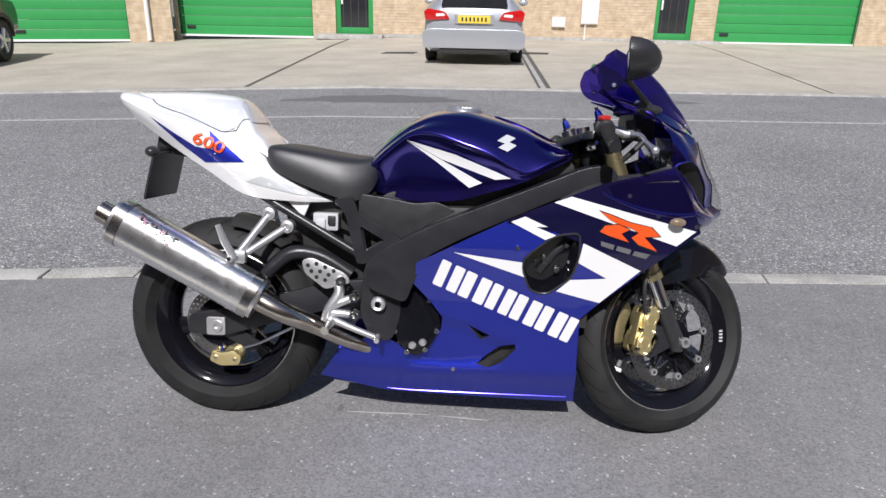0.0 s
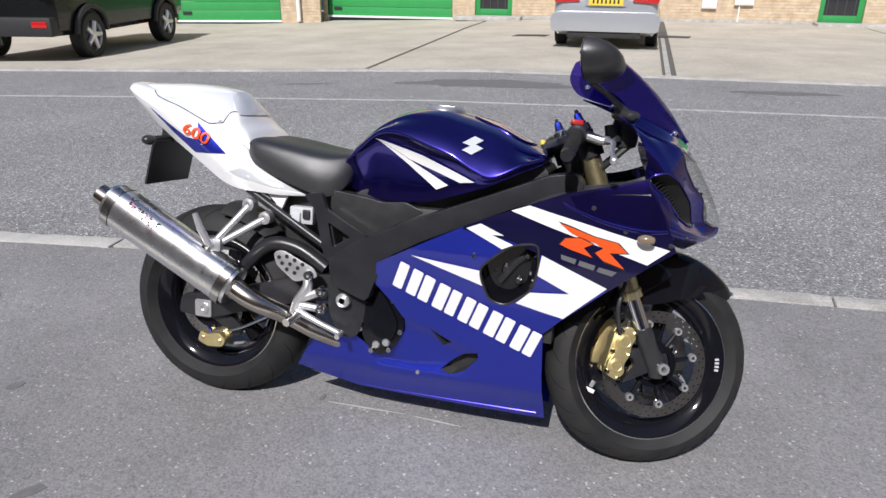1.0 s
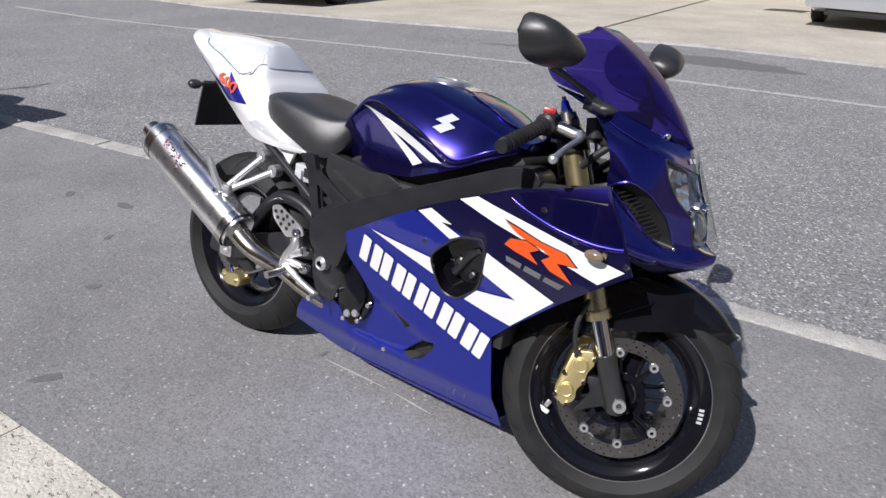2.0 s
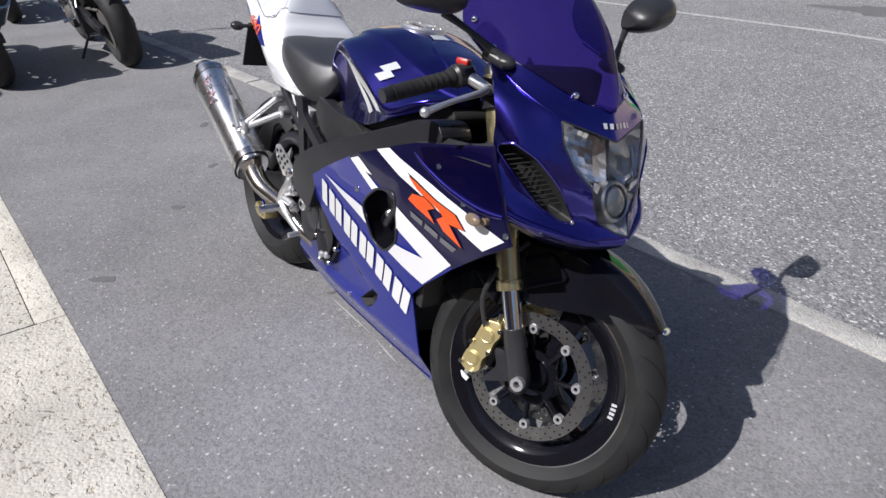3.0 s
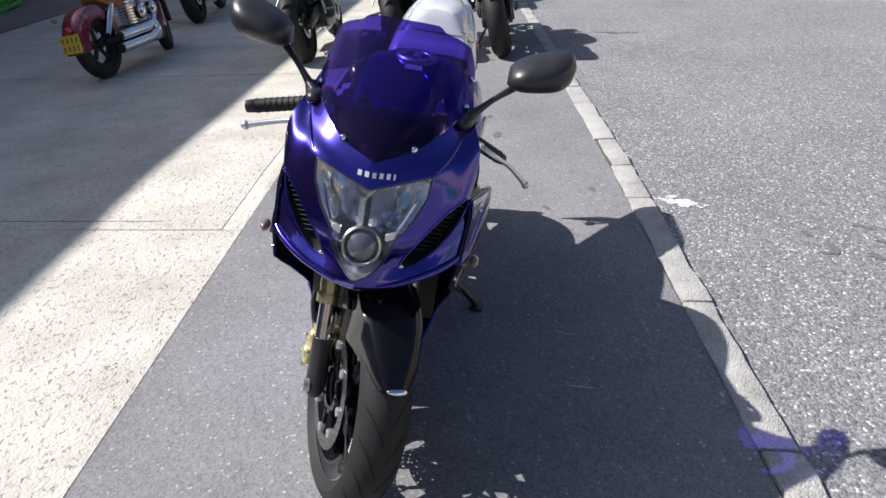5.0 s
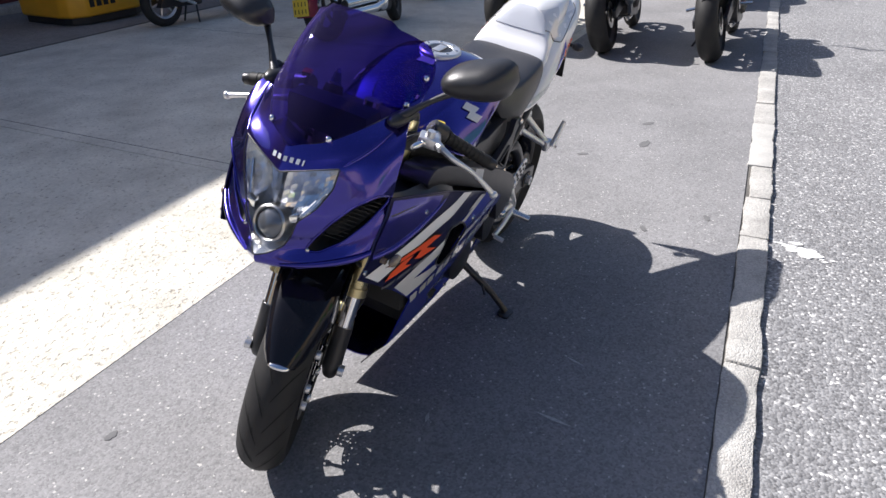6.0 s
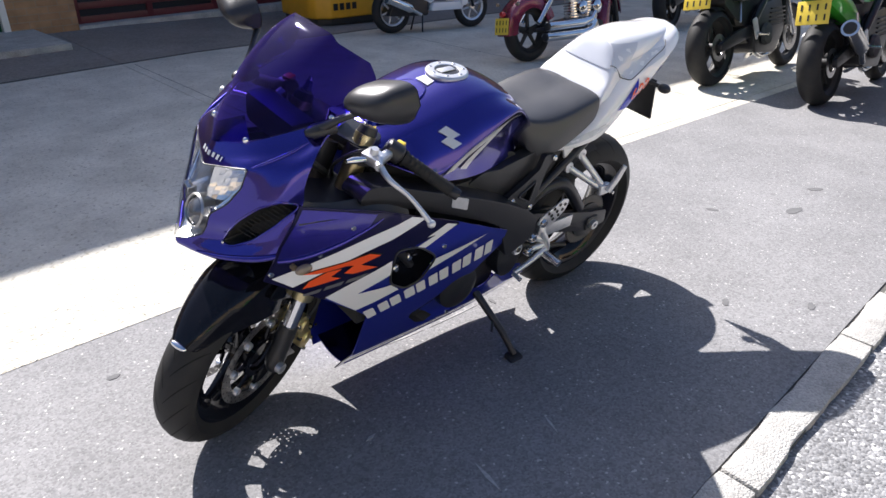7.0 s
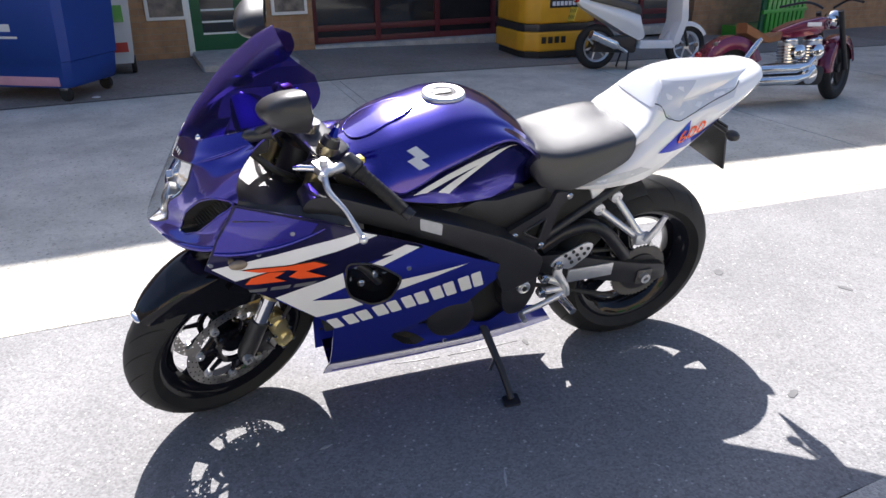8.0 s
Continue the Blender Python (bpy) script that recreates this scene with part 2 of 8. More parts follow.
SCREEN = clear("tinted_screen", (0.27, 0.21, 0.66), 0.95, 0.03, 0.3)
LENS = clear("clear_lens", (0.97, 0.975, 0.98), 0.99, 0.02, 0.02)
REFLECTOR = mat("lamp_reflector", (0.95, 0.955, 0.97), 0.17, metal=0.9, second=(0.84, 0.86, 0.89), scale=45, mixing=0.7, bump=0.0008, bump_scale=60)
MIRROR = mat("mirror_glass", (0.9, 0.9, 0.9), 0.02, metal=1.0, scale=5, mixing=0.05)
YELLOW = mat("yellow_plate", (0.8, 0.6, 0.07), 0.4, second=(0.74, 0.54, 0.06), scale=20)
YELLOW_PAINT = mat("yellow_machine_paint", (0.78, 0.4, 0.02), 0.42, second=(0.66, 0.33, 0.02), scale=8)
INK = mat("black_print", (0.015, 0.015, 0.015), 0.6, scale=40)
BIN_BLUE = mat("blue_bin_plastic", (0.012, 0.05, 0.28), 0.5, second=(0.015, 0.06, 0.32), scale=5, bump=0.0006, bump_scale=60)
BIN_WHITE = mat("white_bin_plastic", (0.62, 0.64, 0.66), 0.5, scale=5)
PINK = mat("faded_pink_strip", (0.55, 0.3, 0.4), 0.6, scale=12)
WINE = mat("wine_metallic_paint", (0.2, 0.01, 0.055), 0.25, metal=0.4, second=(0.16, 0.008, 0.045), scale=5, coat=1.0)
TAN = mat("tan_leather", (0.3, 0.12, 0.04), 0.55, second=(0.24, 0.09, 0.03), scale=20, bump=0.0005, bump_scale=300)
SCOOTER_WHITE = mat("scooter_white_paint", (0.86, 0.87, 0.88), 0.3, second=(0.8, 0.81, 0.82), scale=5, coat=0.8)
LIME = mat("green_fairing_paint", (0.05, 0.36, 0.03), 0.3, second=(0.04, 0.3, 0.025), scale=5, coat=0.8)
RED_PAINT = mat("red_fairing_paint", (0.45, 0.012, 0.02), 0.3, second=(0.38, 0.01, 0.018), scale=5, coat=0.8)
SILVER_CAR = mat("silver_car_paint", (0.5, 0.52, 0.55), 0.3, metal=0.5, second=(0.46, 0.48, 0.51), scale=2, coat=1.0)
BLACK_CAR = mat("black_car_paint", (0.006, 0.007, 0.007), 0.25, second=(0.009, 0.01, 0.01), scale=2, coat=0.3, spec=0.3)
TAIL_RED = mat("tail_lamp_red", (0.55, 0.012, 0.012), 0.15, second=(0.4, 0.008, 0.008), scale=30, coat=1.0)
AMBER = mat("smoked_indicator", (0.24, 0.18, 0.12), 0.15, second=(0.16, 0.11, 0.07), scale=60, coat=1.0)
MARK_GREY = mat("dull_grey_print", (0.13, 0.13, 0.14), 0.4, second=(0.17, 0.17, 0.18), scale=40)
STICKER = mat("grey_sticker", (0.55, 0.56, 0.58), 0.4, second=(0.42, 0.43, 0.45), scale=80)
IRON = mat("cast_iron", (0.1, 0.095, 0.09), 0.8, second=(0.15, 0.14, 0.13), scale=20)
GRATE = mat("drain_iron", (0.05, 0.048, 0.045), 0.8, second=(0.08, 0.075, 0.07), scale=20)


# ---- helpers for shapes ----
def finish(bm, name, material, angle=38):
    me = bpy.data.meshes.new(name)
    bmesh.ops.recalc_face_normals(bm, faces=bm.faces)
    bm.to_mesh(me)
    bm.free()
    for mt in material if isinstance(material, (list, tuple)) else [material]:
        me.materials.append(mt)
    me.polygons.foreach_set("use_smooth", [True] * len(me.polygons))
    me.set_sharp_from_angle(angle=radians(angle))
    return me


def part(name, bm, material, parent=None, label="", xf=None, angle=38):
    """Links a bmesh as one mesh object under a thing or a part. xf: a turn of the mesh in the thing's own axes."""
    if xf is not None:
        bm.transform(xf)
    ob = new(name, finish(bm, name, material, angle))
    ob.parent = parent
    return tagged(ob, label)


def thing(name, label, category, m=None, group="", kind=""):
    ob = new(name)
    ob.empty_display_size = 0.1
    if m is not None:
        ob.matrix_world = m
    return tagged(ob, label, category, group, kind)


def solid(name, bm, material, label, category, m=None, group="", kind="", angle=38):
    ob = new(name, finish(bm, name, material, angle))
    if m is not None:
        ob.matrix_world = m
    return tagged(ob, label, category, group, kind)


def joined(*bms):
    out = bmesh.new()
    for b in bms:
        me = bpy.data.meshes.new("tmp")
        b.to_mesh(me)
        b.free()
        out.from_mesh(me)
        bpy.data.meshes.remove(me)
    return out


def curve(points, n):
    """A smooth run of n places through the points."""
    pts = [Vector(p) for p in points]
    if len(pts) == 2:
        return [pts[0].lerp(pts[1], i / (n - 1)) for i in range(n)]
    out, last = [], len(pts) - 1
    for i in range(n):
        u = i / (n - 1) * last
        k = min(int(u), last - 1)
        t = u - k
        a, b, c, d = pts[max(k - 1, 0)], pts[k], pts[k + 1], pts[min(k + 2, last)]
        out.append(0.5 * (2 * b + (c - a) * t + (2 * a - 5 * b + 4 * c - d) * t * t + (3 * b - a - 3 * c + d) * t ** 3))
    return out


def skin(rows, closed=False, caps=False):
    """A surface through rows of places, all of one length. closed: each row is a ring."""
    bm = bmesh.new()
    vs = [[bm.verts.new(p) for p in row] for row in rows]
    n = len(rows[0])
    for a, b in zip(vs, vs[1:]):
        for i in range(n if closed else n - 1):
            j = (i + 1) % n
            q = [a[i], a[j], b[j], b[i]]
            if len({tuple(round(c, 6) for c in v.co) for v in q}) > 2:
                bm.faces.new(q)
    if caps and closed:
        for row in (vs[0], vs[-1]):
            bm.faces.new(row)
    bmesh.ops.remove_doubles(bm, verts=bm.verts, dist=1e-6)
    return bm


def thicken(bm, d):
    """Gives a sheet its thickness, towards its back."""
    bmesh.ops.recalc_face_normals(bm, faces=bm.faces)
    bmesh.ops.solidify(bm, geom=bm.faces[:], thickness=d)
    return bm


def tube(points, radius, n=12, smooth=0, caps=True):
    """A round bar along the points; radius: one, or one for each point."""
    pts = [Vector(p) for p in points]
    rs = list(radius) if isinstance(radius, (list, tuple)) else [radius] * len(pts)
    if smooth:
        rs = [c.x for c in curve([(r, 0, 0) for r in rs], smooth)]
        pts = curve(pts, smooth)
    rows, side = [], None
    for i, p in enumerate(pts):
        d = (pts[min(i + 1, len(pts) - 1)] - pts[max(i - 1, 0)]).normalized()
        if side is None:
            side = d.orthogonal().normalized()
        side = (side - d * side.dot(d)).normalized()
        up = d.cross(side)
        rows.append([p + (side * math.cos(a) + up * math.sin(a)) * rs[i] for a in (k * math.tau / n for k in range(n))])
    return skin(rows, closed=True, caps=caps)


def lathe(profile, n=64, axis="y", start=0.0, sweep=math.tau):
    """Turns a profile of (radius, along) about the axis."""
    full = sweep > math.tau - 1e-4
    rows = []
    for k in range(n if full else n + 1):
        a = start + sweep * k / n
        c, s = math.cos(a), math.sin(a)
        if axis == "y":
            rows.append([(r * c, h, r * s) for r, h in profile])
        elif axis == "z":
            rows.append([(r * c, r * s, h) for r, h in profile])
        else:
            rows.append([(h, r * c, r * s) for r, h in profile])
    if full:
        rows.append(rows[0])
    return skin(rows)


def prism(poly, lo, hi, axis="y", bevel=0.0, segments=2):
    """An outline, given in the two other axes, drawn out from lo to hi, with rounded edges."""
    put = {"y": lambda a, b, c: (a, c, b), "z": lambda a, b, c: (a, b, c), "x": lambda a, b, c: (c, a, b)}[axis]
    bm = bmesh.new()
    f = bm.faces.new([bm.verts.new(put(a, b, lo)) for a, b in poly])
    r = bmesh.ops.extrude_face_region(bm, geom=[f])
    v = [g for g in r["geom"] if isinstance(g, bmesh.types.BMVert)]
    bmesh.ops.translate(bm, verts=v, vec=Vector(put(0, 0, hi - lo)))
    bmesh.ops.recalc_face_normals(bm, faces=bm.faces)
    if bevel:
        bmesh.ops.bevel(bm, geom=bm.edges[:], offset=bevel, segments=segments, profile=0.6, affect="EDGES", clamp_overlap=True)
    return bm


def block(x0, x1, y0, y1, z0, z1, bevel=0.0, segments=2):
    return prism([(x0, z0), (x1, z0), (x1, z1), (x0, z1)], y0, y1, "y", bevel, segments)


def ball(c, r, squash=(1, 1, 1), n=12):
    bm = bmesh.new()
    bmesh.ops.create_uvsphere(bm, u_segments=n * 2, v_segments=n, radius=1)
    bm.transform(Matrix.Translation(c) @ Matrix.Diagonal((r * squash[0], r * squash[1], r * squash[2], 1)))
    return bm


def fine_sheet(poly, step):
    """A flat outline in (a, b), cut into small faces, as a bmesh in x and z at y = 0."""
    bm = bmesh.new()
    bm.faces.new([bm.verts.new((a, 0, b)) for a, b in poly])
    bm.normal_update()
    bmesh.ops.triangulate(bm, faces=bm.faces[:])
    return graded(bm, step)


def graded(bm, step):
    """Cuts a flat sheet in x and z by a fine grid, so that it can be bent."""
    for axis in (0, 2):
        lo, hi = min(v.co[axis] for v in bm.verts), max(v.co[axis] for v in bm.verts)
        k = math.ceil(lo / step) * step
        while k < hi:
            co, no = [0, 0, 0], [0, 0, 0]
            co[axis], no[axis] = k, 1
            bmesh.ops.bisect_plane(bm, geom=bm.verts[:] + bm.edges[:] + bm.faces[:], plane_co=co, plane_no=no, dist=1e-6)
            k += step
    return bm


def rounded(poly, r=0.012, k=3):
    """The outline with its corners rounded off."""
    out, n = [], len(poly)
    for i in range(n):
        p, a, b = Vector(poly[i]), Vector(poly[i - 1]), Vector(poly[(i + 1) % n])
        d = min(r, (a - p).length * 0.45, (b - p).length * 0.45)
        s, e = p + (a - p).normalized() * d, p + (b - p).normalized() * d
        for j in range(k + 1):
            t = j / k
            out.append(tuple(s * (1 - t) ** 2 + p * 2 * t * (1 - t) + e * t * t))
    return out


def inside(p, poly):
    hit, n = False, len(poly)
    for i in range(n):
        (x0, y0), (x1, y1) = poly[i - 1], poly[i]
        if (y0 > p[1]) != (y1 > p[1]) and p[0] < (x1 - x0) * (p[1] - y0) / (y1 - y0) + x0:
            hit = not hit
    return hit


def cut_out(bm, poly, axis):
    """Cuts an outline right through a sheet. axis 'x': outline in (y, z); 'y': outline in (x, z)."""
    i, j = (1, 2) if axis == "x" else (0, 2)
    lo = [min(p[k] for p in poly) - 0.002 for k in (0, 1)]
    hi = [max(p[k] for p in poly) + 0.002 for k in (0, 1)]
    for k in range(len(poly)):
        a, b = poly[k - 1], poly[k]
        co, no = [0, 0, 0], [0, 0, 0]
        co[i], co[j], no[i], no[j] = a[0], a[1], b[1] - a[1], a[0] - b[0]
        near = [f for f in bm.faces if min(v.co[i] for v in f.verts) < hi[0] and max(v.co[i] for v in f.verts) > lo[0] and min(v.co[j] for v in f.verts) < hi[1] and max(v.co[j] for v in f.verts) > lo[1]]
        es = list({e for f in near for e in f.edges})
        vs = list({v for f in near for v in f.verts})
        bmesh.ops.bisect_plane(bm, geom=vs + es + near, plane_co=co, plane_no=no, dist=1e-6)
    gone = []
    for f in bm.faces:
        c = f.calc_center_median()
        if inside((c[i], c[j]), poly):
            gone.append(f)
    bmesh.ops.delete(bm, geom=gone, context="FACES")
    return bm


def pressed_ring(poly, tree, way):
    """The outline as a closed row of places on the bodywork."""
    out = []
    for a, b in poly:
        o, d = {"-y": ((a, 1, b), (0, -1, 0)), "+y": ((a, -1, b), (0, 1, 0)), "-x": ((2, a, b), (-1, 0, 0))}[way]
        hit = tree.ray_cast(Vector(o), Vector(d))[0]
        if hit is None:
            hit = tree.find_nearest(Vector(o) + Vector(d) * (0.8 if way != "-x" else 1.25))[0]
        out.append(hit)
    return out


def well(ring, inward, shrink=0.85, rows=4, close=True):
    """The walls and floor of an opening: the ring drawn inward and narrowed."""
    c = sum(ring, Vector()) / len(ring)
    levels = []
    for k in range(rows + 1):
        t = k / rows
        levels.append([c + (p - c) * (1 - (1 - shrink) * t) + Vector(inward) * t for p in ring])
    if close:
        mid = c + Vector(inward)
        levels.append([mid + (p + Vector(inward) - mid) * 0.3 for p in levels[0]])
        levels.append([mid.copy() for _ in ring])
    return skin(levels, closed=True)


def shell(poly, height, side, step=0.025, thick=0.004, holes=()):
    """A bodywork panel: an outline in (x, z) bent to y = side * height(x, z), with openings."""
    bm = fine_sheet(poly, step)
    for h in holes:
        cut_out(bm, h, "y")
    for v in bm.verts:
        v.co.y = side * height(v.co.x, v.co.z)
    bmesh.ops.recalc_face_normals(bm, faces=bm.faces)
    c = sum((f.normal.y * f.calc_area() for f in bm.faces))
    if c * side < 0:
        bmesh.ops.reverse_faces(bm, faces=bm.faces)
    if thick:
        r = bmesh.ops.extrude_face_region(bm, geom=bm.faces[:])
        for g in r["geom"]:
            if isinstance(g, bmesh.types.BMVert):
                g.co.y -= side * thick
        bmesh.ops.recalc_face_normals(bm, faces=bm.faces)
    return bm


def tree_of(*obs):
    """The bodywork of some parts, to lay markings on."""
    verts, faces = [], []
    for ob in obs:
        k = len(verts)
        verts += [v.co.copy() for v in ob.data.vertices]
        faces += [[i + k for i in p.vertices] for p in ob.data.polygons]
    return BVHTree.FromPolygons(verts, faces)


def marking(poly, tree, way, lift=0.0012, step=0.02):
    """A marking laid on bodywork: an outline in the two axes across the way along which it is pressed on.
    way '-y', '+y': outline in (x, z); '-x': outline in (y, z); '-z': outline in (x, y)."""
    return press(fine_sheet(poly, step), tree, way, lift)


def press(bm, tree, way, lift):
    """Presses a flat sheet, in x and z, on the bodywork."""
    for v in bm.verts:
        a, b = v.co.x, v.co.z
        o, d = {"-y": ((a, 1, b), (0, -1, 0)), "+y": ((a, -1, b), (0, 1, 0)), "-x": ((2, a, b), (-1, 0, 0)), "-z": ((a, b, 2), (0, 0, -1))}[way]
        hit, no, _, _ = tree.ray_cast(Vector(o), Vector(d))
        for q in (1, -1, 2, -2):
            if hit is not None and not (way in ("-y", "+y") and hit.y * o[1] < 0):
                break
            side = Vector((0.0004 * q, 0, 0.0005 * q)) if way in ("-y", "+y") else Vector((0, 0.0004 * q, 0.0005 * q)) if way == "-x" else Vector((0.0004 * q, 0.0005 * q, 0))
            hit, no, _, _ = tree.ray_cast(Vector(o) + side, Vector(d))
        if hit is None:
            flat_o = Vector(o) + Vector(d) * (0.8 if way in ("-y", "+y") else 1.25)
            hit, no, _, _ = tree.find_nearest(flat_o)
            keep = {"-y": (a, hit.y, b), "+y": (a, hit.y, b), "-x": (hit.x, a, b), "-z": (a, b, hit.z)}[way]
            v.co = Vector(keep) - Vector(d) * lift
        else:
            if no.dot(Vector(d)) > 0:
                no = -no
            v.co = hit + (no * 0.5 - Vector(d) * 0.5) * lift * 1.4
    return bm


def lettering(text, across, up, at, shear=0.25):
    """Characters in the built-in font as a flat sheet in x and z; across, up: the vectors of one em."""
    cu = bpy.data.curves.new("lettering", "FONT")
    cu.body, cu.shear, cu.align_x, cu.align_y, cu.offset = text, shear, "CENTER", "CENTER", 0.012
    ob = bpy.data.objects.new("lettering", cu)
    me = ob.to_mesh()
    bm = bmesh.new()
    bm.from_mesh(me)
    ob.to_mesh_clear()
    bpy.data.objects.remove(ob)
    bmesh.ops.triangulate(bm, faces=bm.faces[:])
    for v in bm.verts:
        a, b = v.co.x, v.co.y
        v.co = (at[0] + across[0] * a + up[0] * b, 0, at[1] + across[1] * a + up[1] * b)
    return graded(bm, 0.008)


# ---- the street: one sheet of road to the horizon, the pavement strip, kerb and forecourts ----
def ground(x, y=0.0):
    """The street falls gently away past the pavement strip, crowns at the kerb, and drops a little towards the units opposite."""
    crown = 0.021 * min(max(0.0, (y - 0.3) / 0.8), max(0.0, 1 - (y - 1.1) / 3.9), 1.0)
    return crown - 0.028 * max(0.0, -max(x, -10.0) - 1.5) - 0.0085 * max(0.0, min(y, 30.0) - 5.0)


def lay(bm):
    """Lays a flat shape on the fall of the street."""
    lo, hi = min(v.co.x for v in bm.verts), max(v.co.x for v in bm.verts)
    for k in (-1.5, -10.0):
        if lo < k < hi:
            bmesh.ops.bisect_plane(bm, geom=bm.verts[:] + bm.edges[:] + bm.faces[:], plane_co=(k, 0, 0), plane_no=(1, 0, 0), dist=1e-5)
    lo, hi = min(v.co.y for v in bm.verts), max(v.co.y for v in bm.verts)
    for k in (0.3, 1.1, 5.0, 30.0):
        if lo < k < hi:
            bmesh.ops.bisect_plane(bm, geom=bm.verts[:] + bm.edges[:] + bm.faces[:], plane_co=(0, k, 0), plane_no=(0, 1, 0), dist=1e-5)
    for v in bm.verts:
        v.co.z += ground(v.co.x, v.co.y)
    return bm


def lay_prism(*a):
    return lay(prism(*a))


def flat(poly, top, depth, material, name, label, category, step=0.0):
    bm = lay(prism(poly, top - depth, top, "z"))
    return solid(name, bm, material, label, category, kind="structure")


KERB_SLOPE = 0.07


def kerb_y(x):
    return 1.188 + KERB_SLOPE * x


def slab_y(x):
    return -0.75 + 0.036 * x


flat([(-400, -400), (400, -400), (400, 400), (-400, 400)], -0.018, 0.3, ROAD, "road", "coarse grey worn asphalt road", "road")
XA, XB = -14.0, 9.0
pavement = flat([(XA, slab_y(XA)), (XB, slab_y(XB)), (XB, kerb_y(XB) - 0.115), (XA, kerb_y(XA) - 0.115)], 0.0, 0.2, ASPHALT, "pavement", "grey asphalt strip beside the kerb with small spots", "pavement")

# kerb stones, each with its own length and small turn
kerb = thing("kerb", "row of worn grey concrete kerb stones flush with the pavement", "kerb", kind="structure")
joints = [-13.0, -12.1, -11.2, -10.3, -9.4, -8.5, -7.6, -6.7, -5.8, -4.93, -4.05, -3.2, -2.72, -1.93, -1.5, -1.08, -0.17, 0.56, 1.46, 2.36, 3.26, 4.16, 5.06, 5.96, 6.86, 7.76, 8.66]
rnd = random.Random(4)
for a, b in zip(joints, joints[1:]):
    pale = abs(a + 2.72) < 0.01
    y0, y1 = kerb_y(a), kerb_y(b)
    w = 0.112 + rnd.uniform(-0.006, 0.006) if not abs(a + 1.93) < 0.01 else 0.1
    dy, dz = rnd.uniform(-0.006, 0.004), rnd.uniform(-0.001, 0.004)
    bm = prism([(a + 0.005, y0 - w + dy), (b - 0.005, y1 - w + dy), (b - 0.005, y1 + dy), (a + 0.005, y0 + dy)], -0.16, 0.004 + dz, "z", 0.008, 2)
    for k in range(1, 19):
        bmesh.ops.bisect_plane(bm, geom=bm.verts[:] + bm.edges[:] + bm.faces[:], plane_co=(a + (b - a) * k / 19, 0, 0), plane_no=(1, 0, 0), dist=1e-5)
    for v in bm.verts:
        v.co += (noise.noise_vector(v.co * 7) * 0.009 + noise.noise_vector(v.co * 31) * 0.006) * Vector((1, 1, 0.4))
    part("kerb_stone", lay(bm), KERB_PALE if pale else KERB, kerb, "paler newer kerb stone" if pale else "")
part("joint_filling", lay_prism([(XA, kerb_y(XA) - 0.117), (8.66, kerb_y(8.66) - 0.117), (8.66, kerb_y(8.66) - 0.008), (XA, kerb_y(XA) - 0.008)], -0.17, -0.006, "z"), DIRT, kerb)

# concrete forecourt of the workshop: an edging strip, then slabs with open joints
forecourt = thing("forecourt", "pale rough concrete forecourt in large slabs", "forecourt", kind="structure")
part("joint_bed", lay_prism([(XA, -9.7), (XB, -9.7), (XB, slab_y(XB)), (XA, slab_y(XA))], -0.2, -0.012, "z"), DIRT, forecourt)
cuts = [-13.9, -10.2, -6.9, -3.8, -0.78, 2.4, 5.6, 8.9]
for a, b in zip(cuts, cuts[1:]):
    g = 0.003
    rim = 0.1 if a < -1 else 0.0
    if rim:
        part("edging", lay_prism([(a + g, slab_y(a) - 0.097), (b - g, slab_y(b) - 0.097), (b - g, slab_y(b) - 0.001), (a + g, slab_y(a) - 0.001)], -0.1, 0.001, "z", 0.004), CONCRETE, forecourt)
    part("slab", lay_prism([(a + g, -5.26 + 0.1 * a), (b - g, -5.26 + 0.1 * b), (b - g, slab_y(b) - rim), (a + g, slab_y(a) - rim)], -0.1, 0.003, "z", 0.004), CONCRETE, forecourt)
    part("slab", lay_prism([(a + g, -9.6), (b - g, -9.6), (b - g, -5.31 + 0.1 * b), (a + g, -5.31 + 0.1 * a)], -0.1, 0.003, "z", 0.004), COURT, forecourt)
    part("drain_channel", lay_prism([(a, -5.3 + 0.1 * a), (b, -5.3 + 0.1 * b), (b, -5.26 + 0.1 * b), (a, -5.26 + 0.1 * a)], -0.1, 0.005, "z"), GRATE, forecourt, "dark drain slot")
    part("crack", lay_prism([(b - 0.094, -5.2 + 0.1 * b), (b - 0.09, -5.2 + 0.1 * b), (b - 0.088, slab_y(b) - 0.42), (b - 0.091, slab_y(b) - 0.42)], -0.05, 0.0045, "z"), DIRT, forecourt)

# the forecourt across the street
FAR = [(-20, 6.3), (-9, 6.9), (-6, 7.15), (-3.1, 7.5), (-1.0, 7.68), (0.6, 7.78), (2.6, 7.87), (8, 8.2), (30, 9.5)]
far_court = thing("forecourt_opposite", "pale concrete forecourt across the street with wide joints", "forecourt", kind="structure")
part("bed", lay_prism([(a, b + 0.1) for a, b in FAR] + [(30, 34), (-20, 34)], -0.1, -0.004, "z"), DIRT, far_court)
part("edging", lay_prism([(a, b) for a, b in FAR] + [(a, b + 0.13) for a, b in reversed(FAR)], -0.15, 0.006, "z", 0.004), KERB, far_court)
part("slab", lay_prism([(-20, 6.46), (-9, 7.06), (-6, 7.31), (-3.15, 7.66), (-3.5, 15.2), (-3.6, 33.5), (-20, 33.5)], -0.1, 0.004, "z"), FAR_CONCRETE, far_court)
part("slab", lay_prism([(-3.08, 7.66), (-1.0, 7.84), (0.86, 7.94), (0.86, 13.3), (0.86, 33.5), (-3.5, 33.5), (-3.42, 15.2)], -0.1, 0.004, "z"), FAR_CONCRETE, far_court)
